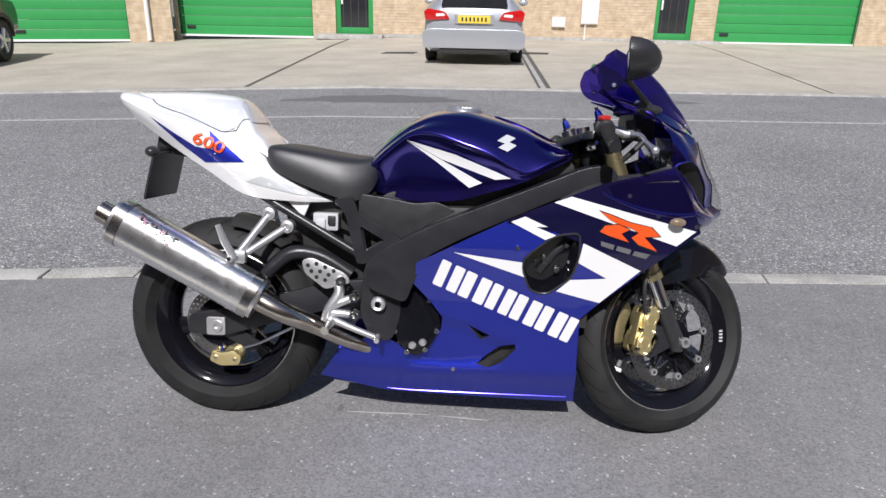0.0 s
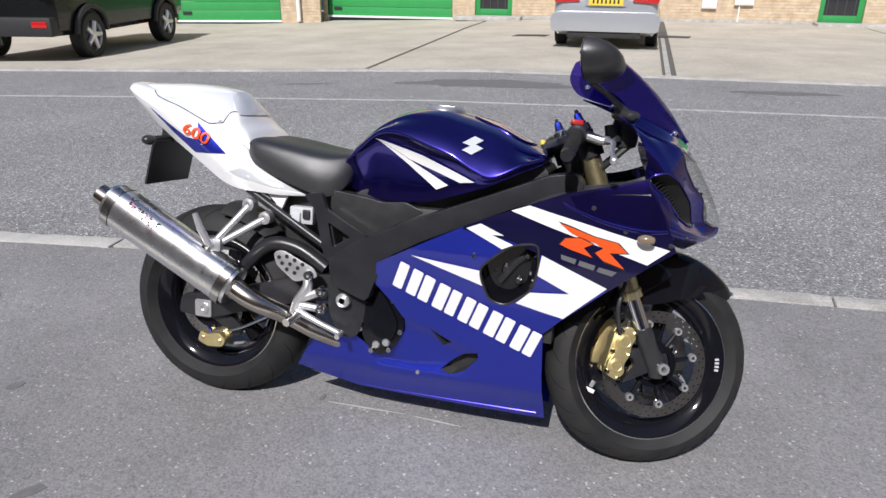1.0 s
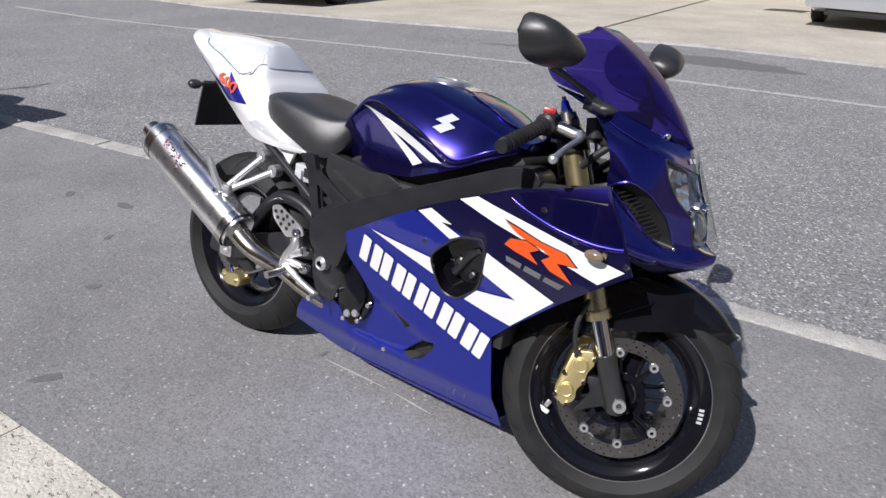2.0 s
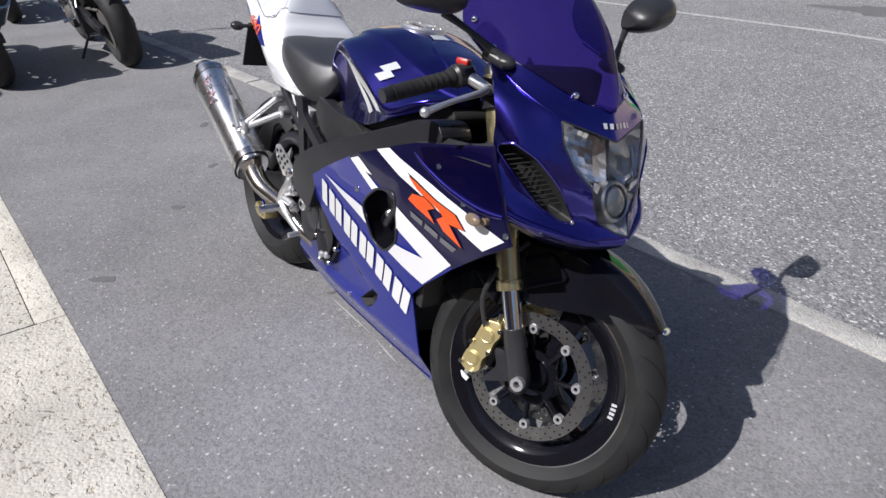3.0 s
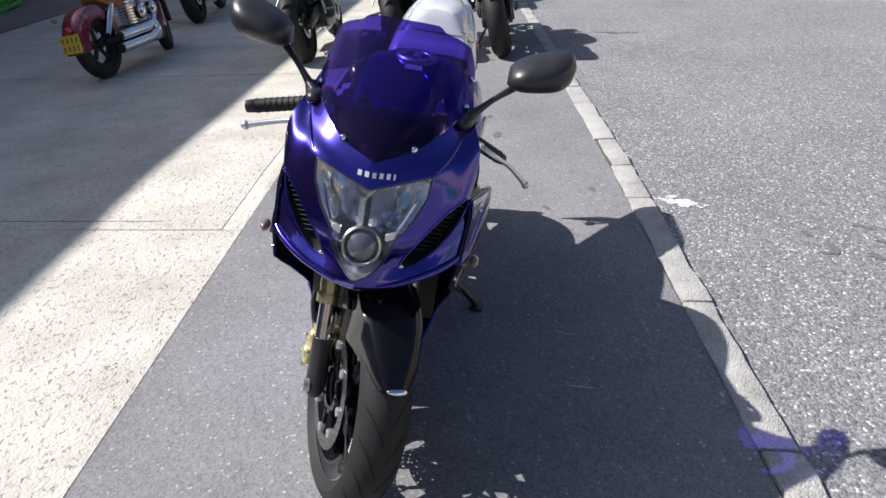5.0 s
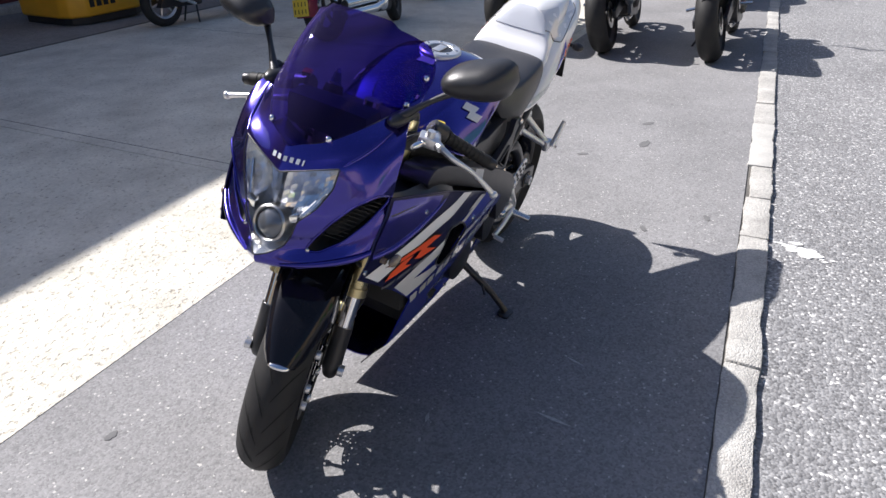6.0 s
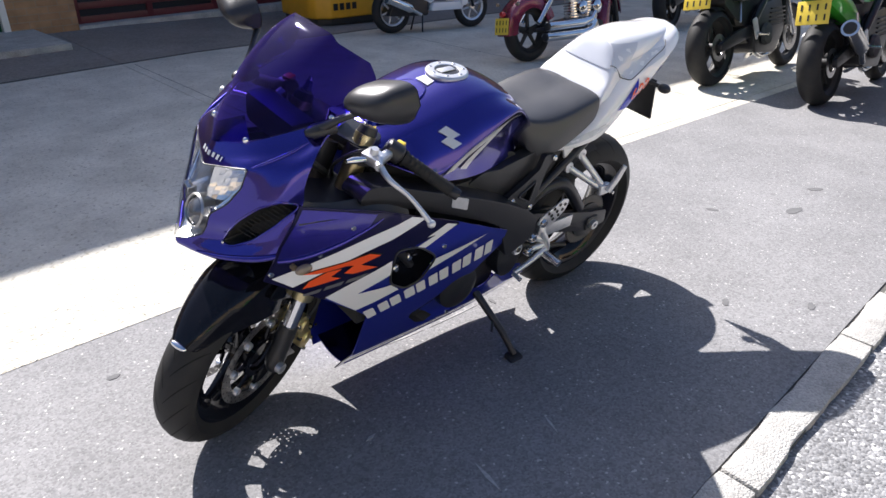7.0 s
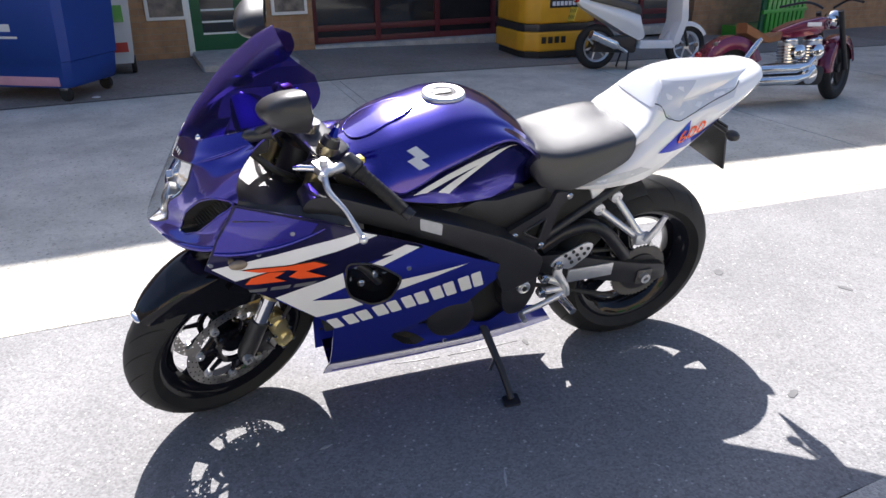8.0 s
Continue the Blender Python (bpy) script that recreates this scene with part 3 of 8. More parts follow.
part("slab", lay_prism([(1.04, 7.95), (2.6, 8.03), (4.9, 8.17), (5.6, 15.5), (5.7, 33.5), (1.06, 33.5), (1.06, 13.3)], -0.1, 0.004, "z"), FAR_CONCRETE, far_court)
part("slab", lay_prism([(4.94, 8.18), (8, 8.36), (30, 9.64), (30, 33.5), (5.74, 33.5), (5.64, 15.5)], -0.1, 0.004, "z"), FAR_CONCRETE, far_court)
part("joint_strip", lay_prism([(0.9, 7.97), (0.97, 7.97), (0.98, 13.3), (0.91, 13.3)], -0.1, 0.006, "z"), KERB, far_court)
for xx, yy in ((-1.62, 13.0), (1.15, 13.6)):
    part("drain_cover", lay_prism([(xx - 0.36, yy - 0.2), (xx + 0.3, yy - 0.2), (xx + 0.36, yy + 0.2), (xx - 0.3, yy + 0.2)], -0.02, 0.012, "z", 0.004), GRATE, far_court)

# marks on the ground
solid("road_line", joined(*[lay_prism([(a, 5.5 + 0.085 * a + 0.02 * math.sin(a)), (b, 5.5 + 0.085 * b + 0.02 * math.sin(b)), (b, 5.56 + 0.085 * b + 0.02 * math.sin(b)), (a, 5.56 + 0.085 * a + 0.02 * math.sin(a))], -0.03, -0.0145, "z") for a, b in zip(range(-12, 14), range(-11, 15))]), LINE, "thin worn pale line along the road", "road line", kind="structure")


def spot(cx, cy, rx, ry, top, material, name, label, seed, turn=0.0, rough=0.35):
    r = random.Random(seed)
    pts = []
    for k in range(22):
        a = k * math.tau / 22
        q = 1 + r.uniform(-rough, rough)
        x, y = rx * q * math.cos(a), ry * q * math.sin(a)
        pts.append((cx + x * math.cos(turn) - y * math.sin(turn), cy + x * math.sin(turn) + y * math.cos(turn)))
    return solid(name, lay_prism(pts, top - 0.004, top, "z"), material, label, "ground mark", kind="structure")


splash = thing("paint_splash", "small splash of white paint on the road", "ground mark", kind="structure")
blots = random.Random(8)
for k in range(46):
    u = blots.gauss(0, 0.4)
    cx, cy, q = -1.06 + 0.03 * u + blots.gauss(0, 0.017), 1.25 + 0.105 * u, blots.uniform(0.004, 0.016) * (1.2 - 0.5 * min(1, abs(u)))
    pts = [(cx + q * blots.uniform(0.7, 1.3) * math.cos(a), cy + 1.5 * q * blots.uniform(0.7, 1.3) * math.sin(a)) for a in (n * math.tau / 12 for n in range(12))]
    part("paint_blot", lay_prism(pts, -0.02, -0.0145 + 0.00004 * k, "z"), CHALK, splash)
for i, (x, y, rx, ry) in enumerate([(-0.62, 1.76, 0.05, 0.018), (-0.75, 1.7, 0.03, 0.014), (-0.55, 1.9, 0.035, 0.02), (-0.82, 1.95, 0.04, 0.015), (-0.68, 1.98, 0.03, 0.012), (-0.58, 1.72, 0.02, 0.012)]):
    spot(x, y, rx, ry, -0.0145, STAIN, "oil_spot", "small dark oil spot on the road", 10 + i, 0.3 * i)
for i, (x, y, rx, ry) in enumerate([(-2.1, 0.37, 0.06, 0.025), (-1.0, 0.62, 0.03, 0.012), (-0.95, -0.62, 0.05, 0.02), (-0.355, 0.02, 0.02, 0.008), (-1.8, 0.1, 0.03, 0.015), (-2.5, 0.3, 0.04, 0.02), (0.9, -0.45, 0.02, 0.012), (-1.2, 0.85, 0.03, 0.012), (-1.4, -0.2, 0.03, 0.02)]):
    spot(x, y, rx, ry, 0.002, STAIN, "pavement_spot", "small dark stain on the asphalt", 30 + i, 0.5 * i, 0.18)
for i, (x0, y0, x1, y1, w) in enumerate([(0.29, 0.61, 0.31, 0.73, 0.006), (-0.33, 0.002, -0.06, 0.004, 0.003), (-0.03, 0.001, 0.13, -0.012, 0.003), (0.0, 0.6, 0.03, 0.68, 0.004), (0.42, 0.33, 0.46, 0.34, 0.006)]):
    d = Vector((x1 - x0, y1 - y0)).normalized()
    n = Vector((-d.y, d.x)) * w
    solid("scratch", lay_prism([(x0, y0), ((x0 + x1) / 2 + n.x, (y0 + y1) / 2 + n.y), (x1, y1), ((x0 + x1) / 2 - n.x, (y0 + y1) / 2 - n.y)], -0.002, 0.002, "z"), SCRATCH, "pale scratch in the asphalt", "ground mark", kind="structure")
for i, (x, y, rx, ry, tr) in enumerate([(-1.2, 6.7, 1.0, 0.3, 0.1), (2.2, 7.0, 0.6, 0.12, 0.1), (6.2, 5.6, 0.5, 0.12, 0.1), (-3.4, 6.3, 0.35, 0.05, 0.2)]):
    spot(x, y, rx, ry, -0.0145, mat("asphalt_patch", (0.13, 0.13, 0.13), 0.9, second=(0.17, 0.17, 0.17), scale=15, bump=0.002, bump_scale=120), "asphalt_patch", "darker repair patch in the road", 50 + i, tr, 0.2)


# ---- the building opposite: buff brick, green roller doors ----
def facade(m, spans, height, name, brick, label):
    """A wall in x, its face at y = 0 towards -y. spans: (x0, x1, sill, head) of openings."""
    th = 0.3
    w = thing(name, label, "wall", m, kind="structure")
    x = spans[0]
    for x0, x1, z0, z1 in spans[1:-1]:
        part("brick_panel", block(x, x0, 0, th, -0.3, height), brick, w)
        if z0 > 0.02:
            part("brick_panel", block(x0, x1, 0, th, -0.3, z0), brick, w)
        part("brick_panel", block(x0, x1, 0, th, z1, height), brick, w)
        x = x1
    part("brick_panel", block(x, spans[-1], 0, th, -0.3, height), brick, w)
    return w


def sectional_door(m, width, height, name="door_1"):
    d = thing(name, "green ribbed up-and-over garage door with a pale sill", "garage door", m, kind="structure")
    n = 12
    for i in range(n):
        z = height * i / n
        part("door_panel", block(0.03, width - 0.03, 0.0, 0.04, z + 0.03, z + height / n + 0.022, 0.006), GREEN, d)
    part("sill", block(0, width, -0.06, 0.1, -0.02, 0.03, 0.004), WHITE, d)
    part("jamb", block(-0.06, 0.03, -0.04, 0.1, 0.0, height), GREEN_DARK, d)
    part("jamb", block(width - 0.03, width + 0.06, -0.04, 0.1, 0.0, height), GREEN_DARK, d)
    part("handle", block(0.18, 0.42, -0.03, 0.01, 0.18, 0.26, 0.01), BLACK, d)
    return d


def glazed_door(m, width, height, name="door_2", step=(0, 1)):
    d = thing(name, "green framed door with a tall dark glass pane", "door", m, kind="structure")
    for x0, x1, z0, z1 in ((0, 0.13, 0, height), (width - 0.13, width, 0, height), (0.13, width - 0.13, 0, 0.2), (0.13, width - 0.13, height - 0.12, height)):
        part("frame", block(x0, x1, 0, 0.06, z0, z1, 0.006), GREEN, d)
    part("pane", block(0.13, width - 0.13, 0.025, 0.035, 0.2, height - 0.12), PANE, d)
    for k in range(4):
        x = 0.2 + (width - 0.4) * k / 3
        part("pane_bar", block(x - 0.008, x + 0.008, 0.018, 0.024, 0.22, height - 0.14), GRATE, d)
    part("door_handle", block(0.15, 0.2, -0.03, 0.02, 0.8, 1.05, 0.006), WHITE, d)
    return d


FA = pose(-3.65, 17.85, -0.105, 0, 0, 2.5)
facade(FA, [-4.6, (-4.5, -0.86, 0.0, 2.9), (-0.24, 0.77, 0.0, 2.1), (8.34, 9.36, 0.0, 2.1), (9.98, 13.8, 0.0, 2.9), 24.0], 6.0, "wall_opposite", BRICK, "buff brick wall of the units across the street")
sectional_door(FA @ pose(-4.5, 0.12, -0.06), 3.64, 2.9, "door_1")
sectional_door(FA @ pose(9.98, 0.12, 0), 3.82, 2.9, "door_2")
glazed_door(FA @ pose(-0.24, 0.08, 0.02), 1.01, 2.08, "door_3")
glazed_door(FA @ pose(8.34, 0.08, 0.02), 1.02, 2.08, "door_4")
FB = pose(-6.9, 17.4, -0.225, 0, 0, 18)
facade(FB, [-16.0, (-5.16, -2.29, 0.0, 2.9), -1.22], 6.0, "wall_opposite_end", BRICK, "buff brick wall at the end unit across the street")
sectional_door(FB @ pose(-5.16, 0.12, -0.04), 2.87, 2.9, "door_5")
solid("downpipe", joined(tube([(0, 0, 0.03), (0, 0, 5.8)], 0.055, 14), block(-0.07, 0.07, -0.02, 0.08, 1.2, 1.26, 0.006)), WHITE, "white plastic downpipe on the brick pier", "downpipe", FB @ pose(-1.8, -0.09, -0.05))
for x0, x1, z0, z1, nm in ((5.58, 5.93, 0.34, 0.6, "vent_box"), (6.35, 6.8, 0.43, 1.1, "meter_box")):
    b = thing(nm, "white plastic box on the brick wall", "wall box", FA)
    part("body", block(x0, x1, -0.09, -0.002, z0, z1, 0.01), WHITE, b)
    part("door", block(x0 + 0.03, x1 - 0.03, -0.1, -0.088, z0 + 0.03, z1 - 0.03, 0.005), WHITE, b)
solid("gas_pipe", tube([(6.48, -0.03, 0.02), (6.48, -0.03, 0.46)], 0.02, 10), WHITE, "thin white pipe below the meter box", "pipe", FA)
for x0, x1 in ((-0.72, 1.05), (8.25, 10.05)):
    solid("doorstep", block(x0, x1, -0.55, 0.0, -0.05, 0.06, 0.015), KERB, "low concrete step before the door", "step", FA, kind="structure")
solid("plinth", block(1.06, 8.24, -0.025, 0.0, -0.02, 0.075, 0.01), KERB, "low concrete plinth of the brick wall", "plinth", FA, kind="structure")
solid("roof_opposite", block(-15, 25, -0.3, 9, 6.0, 6.2), ROOF, "grey sheet roof over the units", "roof", FA, kind="structure")

# Unseen end walls, added so paint and tyres reflect brick instead of bright sky.
for nm, x, y0, y1 in (("unseen_wall_end", 24.0, -9.0, 19.0), ("unseen_wall_start", -46.0, -9.0, 17.0)):
    solid(nm, block(x, x + 0.3, y0, y1, -2.0, 6.5), BRICK, "unseen plain brick wall added to darken reflections", "wall", kind="structure")

# ---- the workshop behind: tan brick, green door, dark maroon shop window; its roof shades the forecourt ----
FN = pose(0, -7.58, 0, 0, 0, 183)
HN = 6.33
facade(FN, [-12.0, (-0.5, 0.36, 0.0, 2.2), (1.08, 7.4, 0.0, 2.8), 24.0], HN, "wall_workshop", BRICK_TAN, "tan brick workshop wall in the shade")
solid("roof_workshop", block(-12.2, 24.2, -0.05, 9, HN, HN + 0.05), ROOF, "grey sheet roof of the workshop", "roof", FN, kind="structure")
solid("wall_back", block(-12.2, 24.2, 6.0, 6.2, -0.2, HN), BRICK_TAN, "rear wall of the workshop", "wall", FN, kind="structure")
solid("workshop_floor", block(-12, 24, 0.3, 6.0, -0.1, 0.02), FAR_CONCRETE, "concrete workshop floor", "floor", FN, kind="structure")

shop_door = thing("door_6", "green timber door with white glazing bars in a white frame", "door", FN @ pose(-0.5, 0.06, 0.02), kind="structure")
for x0, x1, z0, z1 in ((-0.0, 0.07, 0, 2.04), (0.79, 0.86, 0, 2.04), (0.07, 0.79, 1.97, 2.04)):
    part("frame", block(x0, x1, -0.08, 0.1, z0, z1, 0.006), WHITE, shop_door, "white painted frame")
part("leaf", block(0.075, 0.785, 0.0, 0.05, 0.01, 1.965, 0.004), GREEN_DARK, shop_door)
for z in (0.24, 0.38, 0.52, 0.66, 0.8):
    part("glazing_bar", block(0.2, 0.6, -0.012, 0.0, z, z + 0.022), WHITE, shop_door)
    part("pane", block(0.2, 0.6, -0.006, 0.0, z + 0.026, z + 0.136), PANE, shop_door)
solid("doorstep_workshop", block(-0.47, 0.6, -1.2, 0.3, -0.02, 0.07, 0.02), KERB, "rough concrete step before the green door", "step", FN, kind="structure")
for x0, x1 in ((-0.94, -0.47), (0.55, 1.01)):
    f = thing("poster_frame", "white framed dark poster on the brick wall", "poster", FN)
    part("frame", block(x0, x1, -0.04, -0.002, 0.46, 1.3, 0.008), WHITE, f)
    part("print", block(x0 + 0.04, x1 - 0.04, -0.044, -0.038, 0.5, 1.26), POSTER, f)

shop_window = thing("window_1", "dark shop window in maroon painted frames", "window", FN @ pose(1.085, 0.22, -0.1), kind="structure")
part("window_sill", block(0, 6.35, -0.22, 0.05, 0.0, 0.14, 0.01), KERB, shop_window)
for k in range(8):
    x = 0.02 + 6.25 * k / 7
    part("mullion", block(x, x + 0.075, -0.03, 0.05, 0.14, 2.8, 0.006), MAROON, shop_window)
for z in (0.14, 0.3, 1.05, 2.72):
    part("rail", block(0, 6.35, -0.024, 0.044, z, z + 0.08, 0.006), MAROON, shop_window)
for k in range(7):
    x = 0.02 + 6.25 * k / 7
    part("pane", block(x + 0.075, x + 0.89, 0.0, 0.012, 0.22, 2.8), PANE, shop_window)


# ---- the sports motorcycle on its side stand: x ahead, y to its left, z up ----
BIKE = pose(0, 0, 0.0, -11.3, 0, 0)
bike = thing("sports_motorcycle", "blue, navy and white sports motorcycle leaning on its side stand", "motorcycle", BIKE)
FRONT, REAR = Vector((0.66, 0, 0.294)), Vector((-0.706, 0.005, 0.311))
RAKE = Vector((-0.425, 0, 1.0)).normalized()
STEER = Matrix.Translation(FRONT + RAKE * 0.3 + Vector((-0.03, 0, 0))) @ Matrix.Rotation(radians(22.5), 4, RAKE) @ Matrix.Translation(-(FRONT + RAKE * 0.3 + Vector((-0.03, 0, 0))))


def tyre_profile(r, half, rim):
    pts = [(rim, -half * 0.62), (rim + 0.012, -half * 0.8)]
    for k in range(13):
        a = -80 + 160 * k / 12
        pts.append((r - half * 0.98 + half * 0.98 * math.cos(radians(a)) ** 1.0 if abs(a) < 81 else r, half * math.sin(radians(a)) / math.sin(radians(80))))
    pts += [(rim + 0.012, half * 0.8), (rim, half * 0.62)]
    return pts


def sport_wheel(name, centre, r, half, xf, hub_half, grooves, parent):
    at = Matrix.Translation(centre)
    xf = xf @ at
    rim = 0.2155
    w = half * 0.72
    prof = [(rim - 0.012, -w * 0.9), (rim + 0.006, -w), (rim + 0.004, -w * 0.86), (rim - 0.016, -w * 0.75), (rim - 0.03, -w * 0.3), (rim - 0.03, w * 0.3), (rim - 0.016, w * 0.75), (rim + 0.004, w * 0.86), (rim + 0.006, w), (rim - 0.012, w * 0.9), (rim - 0.03, w * 0.62), (rim - 0.046, w * 0.3), (rim - 0.046, -w * 0.3), (rim - 0.03, -w * 0.62), (rim - 0.012, -w * 0.9)]
    wheel = part(name, lathe(prof, 72), GLOSS_BLACK, parent, "gloss black cast rim", xf)
    tyre = lathe(tyre_profile(r, half, rim), 96)
    tread = part("tyre", tyre, RUBBER, wheel, "worn black tyre", xf)
    cuts = []
    for k in range(grooves):
        for s in (-1, 1):
            strip = []
            for t in np.linspace(0, 1, 10):
                u = 3 + 64 * t
                ang = math.tau * (k + (0.5 if s > 0 else 0)) / grooves + 0.5 * t - 0.16 * t * t
                rr = r - half * 0.98 + half * 0.98 * math.cos(radians(u)) + 0.0009
                yy = s * half * math.sin(radians(u)) / math.sin(radians(80))
                wd = 0.0075 * math.sin(math.pi * min(1, 0.12 + 0.9 * t)) ** 0.6 / r
                strip.append([(rr * math.cos(ang + e * wd), yy, rr * math.sin(ang + e * wd)) for e in (-0.5, 0.5)])
            cuts.append(skin(strip))
    part("tread_pattern", joined(*cuts), TREAD, tread, xf=xf)
    part("rim_edge", lathe([(rim + 0.004, -w * 1.02), (rim + 0.0075, -w * 1.0), (rim + 0.005, -w * 0.97)], 72), STEEL, wheel, "bright rim edge", xf)
    for k in range(3):
        a = radians(120 * k + 75)
        rows = []
        for t in np.linspace(0, 1, 9):
            rad = 0.03 + (rim - 0.062) * t
            wide = 0.034 - 0.013 * math.sin(t * math.pi * 0.8) + 0.012 * t * t
            th = 0.022 - 0.007 * t
            bend = 0.035 * math.sin(t * math.pi) * 0.3
            u, v = Vector((math.cos(a + bend), 0, math.sin(a + bend))), Vector((-math.sin(a + bend), 0, math.cos(a + bend)))
            rows.append([u * rad + v * wide * math.cos(q) + Vector((0, 1, 0)) * th * math.copysign(abs(math.sin(q)) ** 0.6, math.sin(q)) for q in (j * math.tau / 14 for j in range(14))])
        part("spoke", skin(rows, True, True), GLOSS_BLACK, wheel, xf=xf)
    part("hub", lathe([(0.0, -hub_half), (0.035, -hub_half), (0.046, -hub_half * 0.7), (0.046, hub_half * 0.7), (0.035, hub_half), (0.0, hub_half)], 32), GLOSS_BLACK, wheel, xf=xf)
    return wheel, xf


def brake_disc(parent, xf, y, r, inner, material, holes, label):
    """A drilled ring: small holes through it in three rows."""
    t = 0.0025
    bm = bmesh.new()
    n, rings = 180, 9
    grid = [[(inner + (r - inner) * j / rings, i * math.tau / n) for j in range(rings + 1)] for i in range(n)]
    vs = [[bm.verts.new((q * math.cos(a), y - t, q * math.sin(a))) for q, a in row] for row in grid]
    for i in range(n):
        for j in range(rings):
            open_hole = (j in (1, 4, 7)) and (i + (j - 1)) % 5 == 0 and holes
            if not open_hole:
                k = (i + 1) % n
                bm.faces.new([vs[i][j], vs[k][j], vs[k][j + 1], vs[i][j + 1]])
    bmesh.ops.solidify(bm, geom=bm.faces[:], thickness=t * 2)
    return part("brake_disc", bm, material, parent, label, xf)


def axle_nut(parent, xf, y, s, material=CAST, r=0.016):
    part("axle_nut", lathe([(0.007, y + 0.004 * s), (0.008, y + s * 0.016), (r, y + s * 0.016), (r, y), (0.0, y)], 12), material, parent, xf=xf)


front_wheel, fx = sport_wheel("front_wheel", FRONT, 0.297, 0.062, STEER, 0.05, 22, bike)
for s in (-1, 1):
    brake_disc(front_wheel, fx, 0.062 * s, 0.152, 0.119, DISC, True, "drilled steel brake disc")
    carrier = part("disc_carrier", lathe([(0.048, 0.053 * s), (0.066, 0.054 * s), (0.066, 0.062 * s), (0.048, 0.062 * s), (0.048, 0.053 * s)], 48), GLOSS_BLACK, front_wheel, "black disc carrier", fx)
    for k in range(8):
        a = k * math.tau / 8 + 0.2
        for da in (0.0,):
            p0 = Vector((0.062 * math.cos(a + da), 0.058 * s, 0.062 * math.sin(a + da)))
            p1 = Vector((0.113 * math.cos(a + da * 0.2), 0.061 * s, 0.113 * math.sin(a + da * 0.2)))
            part("carrier_arm", tube([p0, p1], [0.008, 0.005], 8), GLOSS_BLACK, carrier, xf=fx)
    for k in range(8):
        a = k * math.tau / 8 + 0.2
        part("disc_bobbin", lathe([(0.0045, 0.066 * s), (0.005, 0.07 * s), (0.0105, 0.07 * s), (0.012, 0.066 * s), (0.012, 0.056 * s)], 14), CAST, front_wheel, xf=fx @ Matrix.Translation((0.115 * math.cos(a), 0, 0.115 * math.sin(a))))
    axle_nut(front_wheel, fx, 0.118 * s, s)
for ang, rad, wide, tall, mt, label in ((207, 0.192, 0.03, 0.012, WHITE, "white wheel weight"), (203, 0.178, 0.012, 0.02, CAST, "small bright wheel weight")):
    a = radians(ang)
    part("wheel_weight", block(-wide / 2, wide / 2, -0.036, -0.03, -tall / 2, tall / 2, 0.002), mt, front_wheel, label, fx @ Matrix.Translation((rad * math.cos(a), 0, rad * math.sin(a))) @ Matrix.Rotation(-a + radians(50), 4, "Y"))
for k in range(4):
    a = radians(-4 + 3 * k)
    part("rim_label", block(-0.006, 0.006, -0.044, -0.042, -0.003, 0.003), STICKER, front_wheel, "grey bar of print", fx @ Matrix.Translation((0.199 * math.cos(a), 0, 0.199 * math.sin(a))) @ Matrix.Rotation(-a, 4, "Y"))
rear_wheel, rx_ = sport_wheel("rear_wheel", REAR, 0.317, 0.09, Matrix.Identity(4), 0.06, 18, bike)
brake_disc(rear_wheel, rx_, -0.085, 0.11, 0.075, DISC, True, "small drilled steel brake disc")
part("disc_carrier", lathe([(0.03, -0.08), (0.078, -0.08), (0.078, -0.09), (0.03, -0.09), (0.03, -0.08)], 32), GLOSS_BLACK, rear_wheel, xf=rx_)
axle_nut(rear_wheel, rx_, -0.125, -1, r=0.018)
axle_nut(rear_wheel, rx_, 0.125, 1, r=0.018)
# sprocket with teeth
teeth = []
for k in range(90):
    a = k * math.tau / 90
    q = 0.1 + (0.006 if k % 2 else -0.002)
    teeth.append((q * math.cos(a), q * math.sin(a)))
sp = prism(teeth, 0.085, 0.091, "y")
part("sprocket", sp, IRON, rear_wheel, xf=rx_)
part("sprocket_carrier", lathe([(0.0, 0.075), (0.072, 0.08), (0.072, 0.098), (0.03, 0.1), (0.0, 0.1)], 24), FRAME_BLACK, rear_wheel, xf=rx_)

